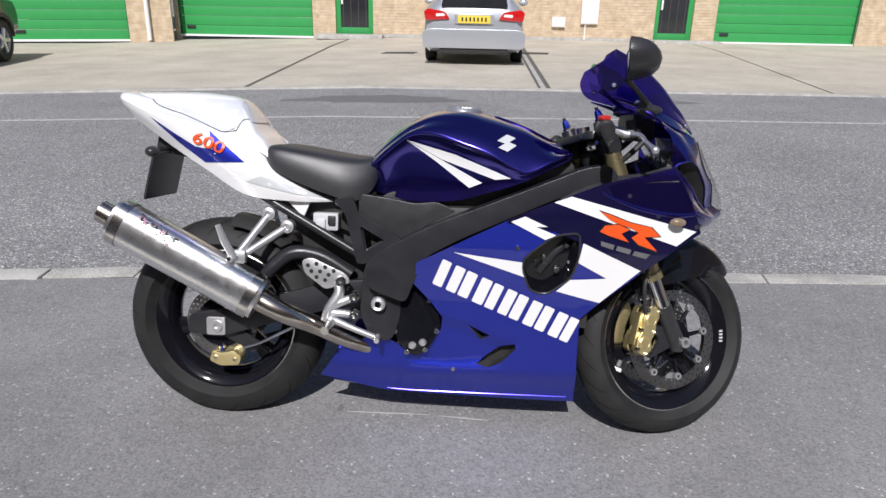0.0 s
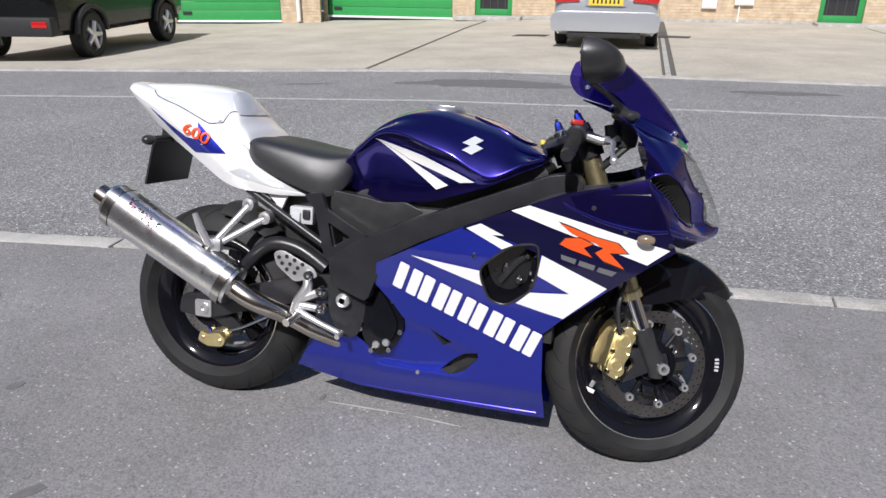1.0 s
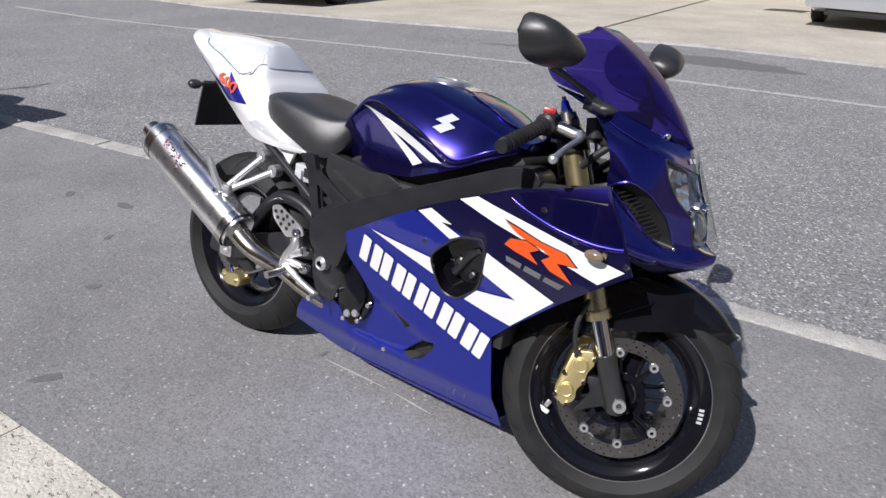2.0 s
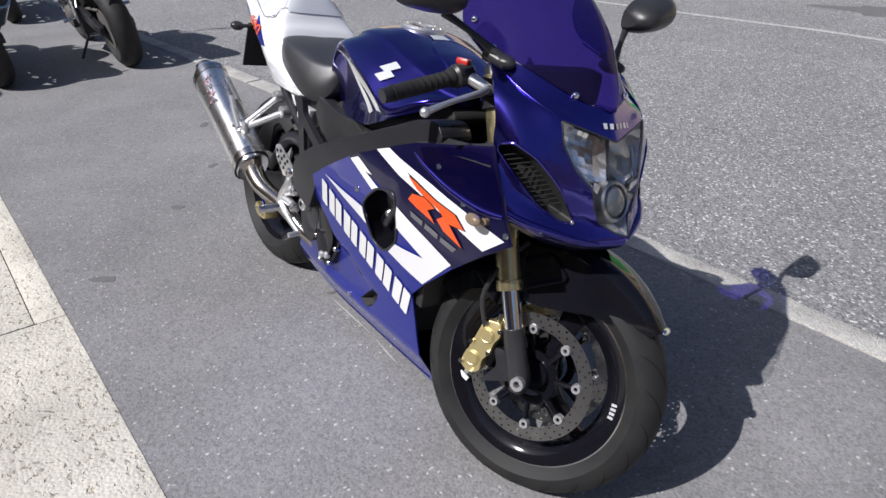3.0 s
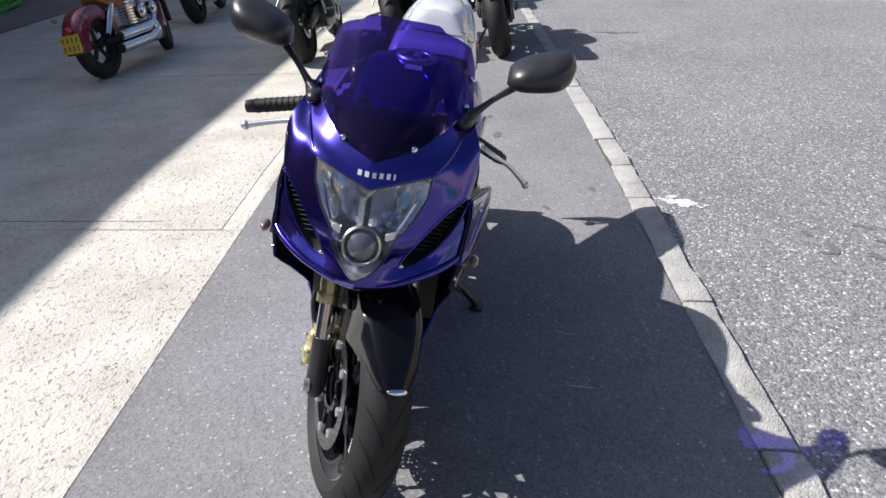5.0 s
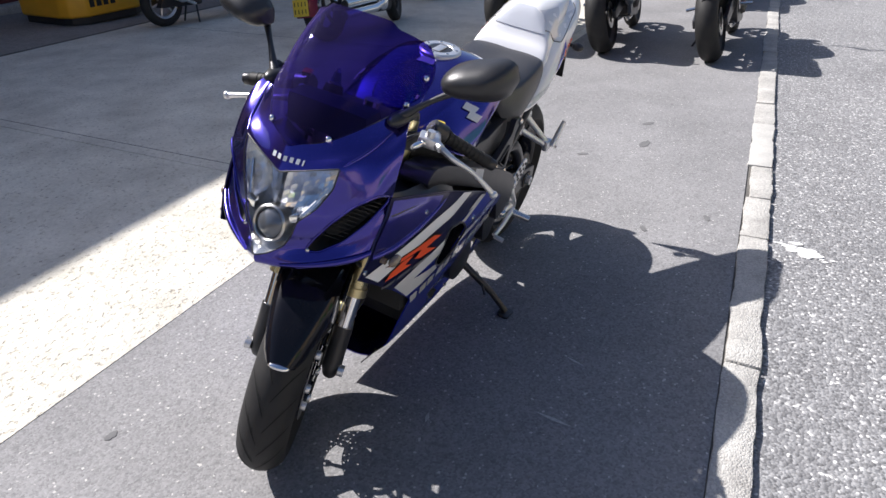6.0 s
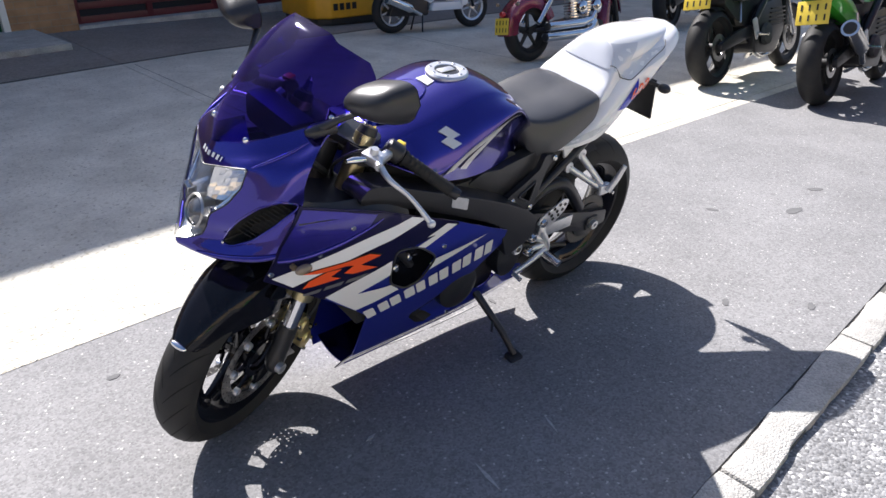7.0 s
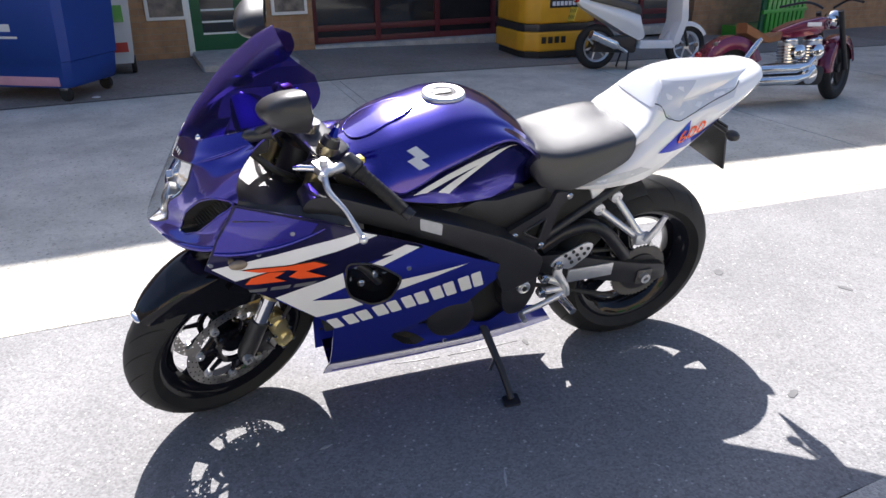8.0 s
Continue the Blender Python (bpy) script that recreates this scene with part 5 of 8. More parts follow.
    for x, z in ((0.372, 0.135), (0.2, 0.133), (0.0, 0.14), (-0.2, 0.15)):
        part("edge_clip", tube([(x - 0.01, s * fairing_half(x, z), z + 0.012), (x - 0.01, s * (fairing_half(x, z) + 0.003), z + 0.012)], 0.005, 8), MATT, panel)

# belly: the lower sides meet under the engine
belly_rows = []
for x in np.linspace(-0.36, 0.365, 16):
    lift = 0.02 * max(0, (-0.15 - x) / 0.2)
    w = fairing_half(x, 0.118) * 0.98
    belly_rows.append([(x, q * w, 0.118 - 0.02 * (1 - abs(q) ** 2.2) + lift) for q in np.linspace(-1, 1, 13)])
part("belly_pan", thicken(skin(belly_rows), 0.004), NAVY, bike, "dark belly pan")
part("lower_opening", joined(*[prism([(0.18, -0.1), (0.24, -0.11), (0.24, 0.11), (0.18, 0.1)], 0.18, 0.35, "z", 0.0)]), MATT, bike)


# tank: x, low edge, top, shoulder height and half, crease height and half, half at the low edge
TANK = [
    (-0.27, 0.745, 0.81, 0.803, 0.05, 0.785, 0.085, 0.062), (-0.235, 0.733, 0.854, 0.838, 0.078, 0.815, 0.122, 0.088), (-0.18, 0.722, 0.907, 0.886, 0.102, 0.862, 0.15, 0.11),
    (-0.12, 0.71, 0.947, 0.927, 0.117, 0.902, 0.17, 0.124), (-0.05, 0.712, 0.972, 0.952, 0.127, 0.904, 0.19, 0.138), (0.03, 0.722, 0.977, 0.953, 0.134, 0.88, 0.204, 0.152),
    (0.1, 0.745, 0.962, 0.937, 0.137, 0.856, 0.211, 0.174), (0.16, 0.766, 0.946, 0.921, 0.135, 0.822, 0.212, 0.19), (0.21, 0.786, 0.93, 0.906, 0.13, 0.806, 0.207, 0.196),
    (0.28, 0.82, 0.896, 0.874, 0.11, 0.838, 0.182, 0.17), (0.335, 0.845, 0.872, 0.864, 0.08, 0.857, 0.14, 0.135)]


def tank_ring(x, lo, hi, zs, ws, zc, wc, wl, n=44):
    """Crown, shoulder, upper flank down to the crease, then the hollow for the knee."""
    k = max(0.0, min(1.0, (0.19 - x) / 0.06)) * max(0.0, min(1.0, (x + 0.2) / 0.06))
    h = zc - lo
    prof = curve([(wl, lo, 0), (wl - 0.004 * k, lo + 0.3 * h, 0), (wl + (wc - wl) * 0.5 - 0.012 * k, zc - 0.28 * h, 0), (wc - 0.006 - 0.012 * k, zc - 0.1 * h, 0), (wc - 0.001, zc - 0.004, 0),
                  (wc - 0.002, zc + 0.006, 0), (ws * 0.42 + wc * 0.58 + 0.008, zs * 0.45 + zc * 0.55, 0), (ws + 0.01, zs - 0.009, 0), (ws - 0.001, zs + 0.001, 0), (ws * 0.82, zs + (hi - zs) * 0.42, 0), (ws * 0.45, hi - 0.003, 0), (0.0, hi, 0)], n)
    right = [(x, -p.x, p.y) for p in prof]
    return right + [(x, p.x, p.y) for p in reversed(prof[:-1])]


def blend_all(table, n):
    """Rows of any length, smoothed along the first column."""
    cols = len(table[0])
    runs = [curve([(r[0], r[j], 0) for r in table], n) for j in range(1, cols)]
    return [(runs[0][i].x, *[c[i].y for c in runs]) for i in range(n)]


def blend(table, n):
    pts = [Vector(r[:3]) for r in table], [Vector((r[0], r[3], r[4])) for r in table]
    a, b = curve(pts[0], n), curve(pts[1], n)
    return [(p.x, p.y, p.z, q.y, q.z) for p, q in zip(a, b)]


tank = part("fuel_tank", skin([tank_ring(*r) for r in blend_all(TANK, 61)], closed=True, caps=True), NAVY, bike, "navy metallic fuel tank")
tt = tree_of(tank)
for s in (-1, 1):
    way = "+y" if s < 0 else "-y"
    part("white_stripe", marking([(-0.137, 0.887), (-0.036, 0.834), (0.083, 0.772), (0.046, 0.756), (-0.05, 0.828)], tt, way, 0.003, 0.008), PEARL, tank, "white stripe")
    part("white_stripe", marking([(-0.137, 0.8885), (0.006, 0.85), (0.163, 0.789), (0.119, 0.783), (-0.034, 0.835)], tt, way, 0.004, 0.008), PEARL, tank, "white stripe")
    part("tank_badge", marking([(0.119, 0.89), (0.146, 0.908), (0.171, 0.898), (0.153, 0.887), (0.174, 0.878), (0.148, 0.861), (0.122, 0.872), (0.14, 0.883)], tt, way, 0.003, 0.006), SILVER_GREY, tank, "bright angular tank badge")
cap_at = Matrix.Translation((0.02, 0, 0.9785)) @ Matrix.Rotation(radians(2), 4, "Y")
cap = part("filler_ring", lathe([(0.034, 0.002), (0.036, 0.0045), (0.056, 0.0045), (0.06, 0.0), (0.06, -0.012)], 40, "z"), CAST, tank, "bright filler cap ring", cap_at)
part("filler_cap", lathe([(0.0, 0.003), (0.034, 0.003)], 32, "z"), FRAME_BLACK, cap, xf=cap_at)
part("cap_flap", block(-0.02, 0.03, -0.012, 0.012, 0.003, 0.007, 0.002), CAST, cap, xf=cap_at)
for k in range(7):
    a = k * math.tau / 7
    part("cap_bolt", tube([(0.047 * math.cos(a), 0.047 * math.sin(a), 0.004), (0.047 * math.cos(a), 0.047 * math.sin(a), 0.006)], 0.0045, 8), STEEL, cap, xf=cap_at)
pad_line = rounded([(0.115, -0.03), (0.15, -0.055), (0.24, -0.07), (0.285, -0.05), (0.295, 0.0), (0.285, 0.05), (0.24, 0.07), (0.15, 0.055), (0.115, 0.03)], 0.03)
pad = part("tank_pad", marking(pad_line, tt, "-z", 0.003, 0.012), NAVY, tank, "raised oval panel on the tank")
rim_line = [tt.ray_cast(Vector((x, y, 2)), Vector((0, 0, -1)))[0] + Vector((0, 0, 0.002)) for x, y in pad_line]
part("pad_rim", tube(rim_line + rim_line[:1], 0.0035, 8, caps=False), NAVY, pad)
part("tank_label", marking([(0.082, -0.022), (0.108, -0.026), (0.108, 0.026), (0.082, 0.022)], tt, "-z", 0.002, 0.012), SILVER_GREY, tank, "pale label by the filler cap")

# black side cover under the tank and the seat rails
for s in (-1, 1):
    part("side_cover", prism(rounded([(-0.272, 0.728), (-0.18, 0.716), (-0.112, 0.704), (-0.046, 0.711), (0.012, 0.687), (-0.06, 0.65), (-0.15, 0.6), (-0.227, 0.622), (-0.274, 0.67)], 0.012), 0.1 * s, 0.142 * s, "y", 0.007, 3), BLACK, bike, "glossy black side cover")
    web = [(-0.262, 0.64), (-0.19, 0.6), (-0.246, 0.566)]
    plate_bm = fine_sheet(rounded([(-0.338, 0.714), (-0.284, 0.722), (-0.268, 0.675), (-0.21, 0.642), (-0.142, 0.608), (-0.146, 0.586), (-0.172, 0.58), (-0.244, 0.53), (-0.27, 0.53), (-0.287, 0.6), (-0.303, 0.67)], 0.01), 0.02)
    cut_out(plate_bm, rounded(web, 0.008), "y")
    for v in plate_bm.verts:
        v.co.y = 0.168 * s
    gusset = part("subframe_gusset", thicken(plate_bm, 0.018 * s), FRAME_BLACK, bike, "black triangular subframe bracket")
    ring = [Vector((x, 0.169 * s, z)) for x, z in rounded(web, 0.008)]
    part("gusset_rim", tube(ring + ring[:1], 0.004, 8, caps=False), FRAME_BLACK, gusset)
    for x, z in ((-0.256, 0.545), (-0.164, 0.592), (-0.326, 0.704)):
        part("rail_bolt", lathe([(0.0, 0.176 * s), (0.006, 0.176 * s), (0.0105, 0.172 * s), (0.0105, 0.16 * s)], 14), STEEL, gusset, xf=Matrix.Translation((x, 0, z)))
    part("subframe_rail", tube([(-0.26, 0.145 * s, 0.545), (-0.52, 0.13 * s, 0.69), (-0.7, 0.1 * s, 0.79)], 0.013, 10), FRAME_BLACK, bike)
    part("frame_plug", lathe([(0.0, 0.2 * s), (0.014, 0.199 * s), (0.021, 0.19 * s), (0.021, 0.17 * s)], 20), GLOSS_BLACK, bike, "round black plug", Matrix.Translation((-0.128, 0, 0.512)))
    part("frame_sight", block(-0.108, -0.1, min(0.19 * s, 0.1985 * s), max(0.19 * s, 0.1985 * s), 0.565, 0.605, 0.003), STEEL, bike)
# Added block: stops sunlight leaking under the seat into the cast shadow.
part("seat_infill", prism(rounded([(-0.24, 0.58), (-0.25, 0.72), (-0.6, 0.79), (-0.72, 0.83), (-0.74, 0.8), (-0.6, 0.72), (-0.36, 0.63)], 0.02), -0.095, 0.095, "y", 0.006), MATT, bike, "added black infill under the seat, closing gaps in the shadow")
part("battery_box", block(-0.41, -0.335, -0.132, -0.1, 0.615, 0.667, 0.006), STICKER, bike, "pale electrical connector block")
part("connector", block(-0.4, -0.372, -0.142, -0.13, 0.622, 0.65, 0.004), SILVER_GREY, bike)
part("connector", block(-0.365, -0.342, -0.14, -0.13, 0.632, 0.66, 0.004), BLACK, bike)
for s in (-1, 1):
    part("tail_fin", prism([(-0.484, 0.697), (-0.418, 0.697), (-0.438, 0.652)], 0.118 * s, 0.13 * s, "y", 0.002), PEARL, bike, "white fin under the tail")
part("frame_bridge", block(-0.24, 0.2, -0.14, 0.14, 0.56, 0.7, 0.02), MATT, bike)

# seat
SEAT = [(-0.553, 0.815, 0.85, 0.1, 0.105), (-0.545, 0.8, 0.858, 0.126, 0.13), (-0.515, 0.782, 0.861, 0.143, 0.146), (-0.44, 0.752, 0.852, 0.152, 0.156), (-0.34, 0.718, 0.836, 0.152, 0.16), (-0.28, 0.708, 0.83, 0.138, 0.148), (-0.24, 0.735, 0.832, 0.115, 0.125), (-0.222, 0.775, 0.828, 0.095, 0.1)]


def seat_ring(x, lo, hi, w, wl, n=14):
    h = hi - lo
    prof = curve([(wl, lo, 0), (wl * 1.02, lo + 0.4 * h, 0), (w * 1.0, lo + 0.76 * h, 0), (w * 0.88, lo + 0.93 * h, 0), (w * 0.5, hi, 0), (0, hi - 0.002, 0)], n)
    return [(x, -p.x, p.y) for p in prof] + [(x, p.x, p.y) for p in reversed(prof[:-1])]


part("seat", skin([seat_ring(*r) for r in blend(SEAT, 25)], True, True), SEAT_VINYL, bike, "black vinyl rider seat")

# tail: low edge, top of the side, half width at the top, half width low
TAIL = [(-0.352, 0.700, 0.708, 0.128, 0.126), (-0.43, 0.699, 0.745, 0.152, 0.146), (-0.515, 0.703, 0.80, 0.168, 0.15), (-0.575, 0.708, 0.862, 0.172, 0.146), (-0.635, 0.726, 0.91, 0.17, 0.136), (-0.715, 0.776, 0.945, 0.16, 0.126), (-0.822, 0.838, 0.972, 0.144, 0.104), (-0.925, 0.904, 0.994, 0.118, 0.08), (-0.985, 0.944, 1.004, 0.088, 0.06), (-1.012, 0.966, 1.003, 0.058, 0.038), (-1.022, 0.98, 0.998, 0.03, 0.02)]


def tail_ring(x, lo, hi, w, wl, n=9):
    h = hi - lo
    prof = curve([(wl, lo, 0), (wl * 0.45 + w * 0.57, lo + 0.3 * h, 0), (w, lo + 0.52 * h, 0), (w * 0.9, lo + 0.76 * h, 0), (w * 0.74, lo + 0.92 * h, 0), (w * 0.45, hi, 0), (0, hi + 0.004, 0)], n)
    return [(x, -p.x, p.y) for p in prof] + [(x, p.x, p.y) for p in reversed(prof[:-1])]


tail = part("tail_fairing", skin([tail_ring(*r) for r in blend(TAIL, 33)], True, True), PEARL, bike, "white tail fairing")
HUMP = [(-0.54, 0.825, 0.856, 0.124, 0.138), (-0.556, 0.836, 0.878, 0.12, 0.138), (-0.58, 0.846, 0.9, 0.112, 0.137), (-0.606, 0.857, 0.942, 0.09, 0.134), (-0.648, 0.874, 0.991, 0.068, 0.129), (-0.718, 0.905, 1.005, 0.072, 0.121), (-0.798, 0.934, 1.009, 0.072, 0.106), (-0.892, 0.956, 1.006, 0.06, 0.084), (-0.968, 0.978, 1.004, 0.04, 0.056), (-1.018, 0.99, 0.998, 0.014, 0.02)]


def hump_ring(x, lo, hi, w, wl):
    h = hi - lo
    prof = curve([(wl, lo, 0), (wl * 0.86 + w * 0.14, lo + 0.28 * h, 0), (wl * 0.45 + w * 0.6, lo + 0.66 * h, 0), (w * 0.98, lo + 0.88 * h, 0), (w * 0.55, lo + 0.985 * h, 0), (0, hi, 0)], 14)
    return [(x, -p.x, p.y) for p in prof] + [(x, p.x, p.y) for p in reversed(prof[:-1])]


hump = part("seat_cowl", skin([hump_ring(*r) for r in blend(HUMP, 33)], True, True), PEARL, tail, "white single-seat cowl")
ttl = tree_of(tail, hump)
for s in (-1, 1):
    way = "+y" if s < 0 else "-y"
    part("blue_blade", marking([(-0.89, 0.932), (-0.818, 0.89), (-0.748, 0.85), (-0.693, 0.843), (-0.706, 0.896), (-0.598, 0.81), (-0.725, 0.805), (-0.803, 0.859)], ttl, way, 0.0015), BLUE, tail, "blue blade-shaped marking")
    part("grey_blade", marking([(-0.6, 0.755), (-0.55, 0.772), (-0.36, 0.708), (-0.45, 0.722)], ttl, way, 0.0015), SILVER_GREY, tail, "pale grey marking")
    digits = lettering("600", (0.064 if s < 0 else -0.064, -0.023 if s < 0 else 0.023), (0.014 if s < 0 else -0.004, 0.044), (-0.706, 0.861), 0.08)
    part("orange_digits", press(digits, ttl, way, 0.004), ORANGE, tail, "orange slanted number 600")
seam_tree = tree_of(tail, hump)
part("grey_pad", marking(rounded([(-0.1, 0.922), (0.1, 0.922), (0.07, 0.972), (0.03, 0.99), (-0.03, 0.99), (-0.07, 0.972)], 0.008), tree_of(hump), "-x", 0.002, 0.012), COWL_GREY, hump, "pale grey front pad of the seat cowl")
for s in (-1, 1):
    line = curve([(-0.596, 0.0, 0), (-0.597, 0.05 * s, 0), (-0.603, 0.085 * s, 0), (-0.63, 0.118 * s, 0), (-0.662, 0.141 * s, 0), (-0.7, 0.141 * s, 0), (-0.79, 0.126 * s, 0), (-0.866, 0.112 * s, 0), (-0.895, 0.09 * s, 0)], 34)
    rows = []
    for p in line:
        hit = seam_tree.ray_cast(Vector((p.x, p.y, 2)), Vector((0, 0, -1)))[0]
        if hit is not None:
            rows.append(hit + Vector((0, 0.0006 * s, 0.001)))
    part("cowl_panel", marking([(-0.645, 0.985), (-0.744, 0.99), (-0.69, 0.945), (-0.88, 0.97), (-0.86, 0.945), (-0.735, 0.915), (-0.665, 0.893), (-0.61, 0.92)], seam_tree, "+y" if s < 0 else "-y", 0.0012), COWL_GREY, hump, "pale grey side panel of the seat cowl")
    part("cowl_seam", tube(rows, 0.0014, 6), INK, hump, "dark joint round the seat cowl")
part("tail_light", ball((-0.99, 0, 0.98), 0.03, (0.7, 1.6, 0.5)), TAIL_RED, tail, "red tail light")

# plate carrier and indicators at the tail
part("plate_bracket", prism(rounded([(-0.9, 0.9), (-0.78, 0.84), (-0.8, 0.81), (-0.915, 0.83)], 0.01), -0.04, 0.04, "y", 0.006), BLACK, bike, "black plate bracket")
plate = part("number_plate", block(-0.112, 0.112, -0.004, 0.004, -0.08, 0.08, 0.003), BLACK, bike, "black back of a small number plate", pose(-0.905, 0, 0.765, 0, 0, 90) @ pose(0, 0, 0, 14, 0, 0))
for s in (-1, 1):
    part("rear_indicator", joined(tube([(-0.875, 0.03 * s, 0.835), (-0.872, 0.14 * s, 0.833)], 0.007, 10), ball((-0.872, 0.157 * s, 0.832), 0.02, (1, 1.2, 0.8))), BLACK, bike, "small black rear indicator")

# passenger foot-rest hangers
for s in (-1, 1):
    shift = Matrix.Translation((0.007, 0, -0.006) if s < 0 else (0.023, -0.02, -0.015))
    h = part("footrest_hanger", joined(tube([(-0.541, 0.14 * s, 0.668), (-0.61, 0.226 * s, 0.56)], [0.012, 0.010], 12), tube([(-0.487, 0.14 * s, 0.632), (-0.605, 0.226 * s, 0.55)], [0.012, 0.010], 12)), CAST, bike, "polished alloy foot-rest hanger", shift)
    for x, z in ((-0.541, 0.668), (-0.487, 0.632)):
        part("hanger_bolt", lathe([(0.0, 0.156 * s), (0.008, 0.156 * s), (0.009, 0.16 * s), (0.019, 0.158 * s), (0.02, 0.13 * s)], 16), CAST, h, xf=shift @ Matrix.Translation((x, 0, z)))
    part("hanger_foot", block(-0.64, -0.585, min(0.215 * s, 0.238 * s), max(0.215 * s, 0.238 * s), 0.532, 0.572, 0.01), CAST, h, xf=shift)
    part("folded_footrest", tube([(-0.615, 0.245 * s, 0.55), (-0.64, 0.252 * s, 0.6), (-0.655, 0.258 * s, 0.645)], [0.011, 0.011, 0.008], 12), CAST, h, xf=shift)
    part("footrest_pin", tube([(-0.625, 0.2 * s, 0.55), (-0.625, 0.262 * s, 0.55)], 0.006, 8), STEEL, h, xf=shift)

# rider foot-rests with heel plates
for s in (-1, 1):
    plate_poly = rounded([(-0.43, 0.535), (-0.4, 0.545), (-0.3, 0.5), (-0.285, 0.475), (-0.33, 0.462), (-0.36, 0.452), (-0.42, 0.498)], 0.012)
    heel = part("heel_plate", prism(plate_poly, 0.188 * s, 0.194 * s, "y", 0.002), CAST, bike, "drilled alloy heel plate")
    for i, (x, z) in enumerate([(-0.41, 0.522), (-0.385, 0.527), (-0.36, 0.518), (-0.335, 0.508), (-0.4, 0.505), (-0.375, 0.505), (-0.35, 0.496), (-0.385, 0.488), (-0.36, 0.48)]):
        part("drill_hole", tube([(x, 0.1945 * s, z), (x, 0.196 * s, z)], 0.006, 10), INK, heel)
    part("rest_bracket", joined(tube([(-0.325, 0.186 * s, 0.475), (-0.32, 0.19 * s, 0.44), (-0.348, 0.196 * s, 0.395), (-0.36, 0.198 * s, 0.36)], [0.012, 0.016, 0.015, 0.012], 10, 12), tube([(-0.34, 0.194 * s, 0.405), (-0.275, 0.186 * s, 0.432)], [0.013, 0.012], 10), tube([(-0.345, 0.194 * s, 0.385), (-0.275, 0.186 * s, 0.378)], [0.013, 0.012], 10)), CAST, heel)
    for x, z in ((-0.275, 0.432), (-0.275, 0.378), (-0.315, 0.478)):
        part("bracket_bolt", lathe([(0.005, 0.2 * s), (0.006, 0.204 * s), (0.012, 0.204 * s), (0.0165, 0.198 * s), (0.0165, 0.18 * s)], 14), STEEL, heel, xf=Matrix.Translation((x, 0, z)))
    part("foot_peg", tube([(-0.335, 0.19 * s, 0.362), (-0.345, 0.275 * s, 0.352)], [0.014, 0.012], 14), STEEL, heel, "knurled foot peg")
    part("pedal", tube([(-0.345, 0.205 * s, 0.37), (-0.27, 0.205 * s, 0.34), (-0.215, 0.2 * s, 0.318)], [0.011, 0.0095, 0.009], 10), CAST, heel, "alloy foot lever")
    part("pedal_tip", tube([(-0.203, 0.205 * s, 0.322), (-0.203, 0.24 * s, 0.318)], 0.008, 10), CAST, heel)
part("side_stand", joined(tube([(-0.115, 0.12, 0.24), (-0.14, 0.26, 0.14), (-0.15, 0.322, 0.08)], [0.014, 0.012, 0.011], 12), prism(rounded([(-0.18, 0.298), (-0.125, 0.3), (-0.12, 0.345), (-0.175, 0.348)], 0.01), 0.066, 0.076, "z", 0.003), tube([(-0.13, 0.22, 0.17), (-0.1, 0.25, 0.15)], 0.005, 8)), FRAME_BLACK, bike, "black side stand")

# exhaust: can, straps, outlet and link pipe
E0, E1 = Vector((-0.955, -0.226, 0.642)), Vector((-0.546, -0.215, 0.42))
ax = (E1 - E0).normalized()


def can_ring(p, a, b, n=28):
    up = Vector((0, 0, 1))
    up = (up - ax * up.dot(ax)).normalized()
    side = ax.cross(up)
    return [p + up * a * math.copysign(abs(math.sin(q)) ** 0.8, math.sin(q)) + side * b * math.copysign(abs(math.cos(q)) ** 0.8, math.cos(q)) for q in (k * math.tau / n for k in range(n))]


L = (E1 - E0).length
can = part("exhaust_can", skin([can_ring(E0 + ax * d, a, b) for d, a, b in ((0.012, 0.05, 0.042), (0.0, 0.062, 0.052), (0.03, 0.066, 0.056), (L * 0.5, 0.066, 0.056), (L - 0.03, 0.066, 0.056), (L, 0.06, 0.05), (L - 0.01, 0.04, 0.034))], True, True), ALU, bike, "scuffed polished aluminium exhaust can")
for d in (0.025, L - 0.025):
    part("can_band", skin([can_ring(E0 + ax * (d + q), 0.0685 - abs(q) * 0.05, 0.0585 - abs(q) * 0.05) for q in (-0.014, -0.011, 0.011, 0.014)], True), STEEL, can)
def can_point(d, q, lift=0.0009):
    up = Vector((0, 0, 1))
    up = (up - ax * up.dot(ax)).normalized()
    return E0 + ax * d + up * (0.066 + lift) * math.copysign(abs(math.sin(q)) ** 0.8, math.sin(q)) + ax.cross(up) * (0.056 + lift) * math.copysign(abs(math.cos(q)) ** 0.8, math.cos(q))


rng = random.Random(11)
for name, shade, count in (("worn_decal", INK, 46), ("worn_decal", PINK, 22)):
    for _ in range(count):
        d0, q0 = 0.065 + rng.random() * 0.12, 0.4 + rng.random() * 0.5
        q0 -= (d0 - 0.13) * 3.0
        dd, dq = rng.uniform(0.003, 0.011), rng.uniform(0.03, 0.13)
        part(name, skin([[can_point(d0, q0), can_point(d0 + dd * 0.3, q0 + dq)], [can_point(d0 + dd, q0 - dq * 0.2), can_point(d0 + dd * 1.3, q0 + dq * 0.8)]]), shade, can, "flake of a worn decal")
part("outlet", joined(tube([E0 + ax * 0.01, E0 - ax * 0.045], [0.034, 0.032], 24, caps=False), tube([E0 - ax * 0.045, E0 + ax * 0.005], [0.027, 0.027], 24)), HOT_STEEL, can, "short steel outlet pipe")
part("rivet_badge", skin([can_ring(E0 + ax * d, 0.067, 0.057)[8:20] for d in (0.08, 0.11, 0.17, 0.2)]), STICKER, can, "worn maker's plate")
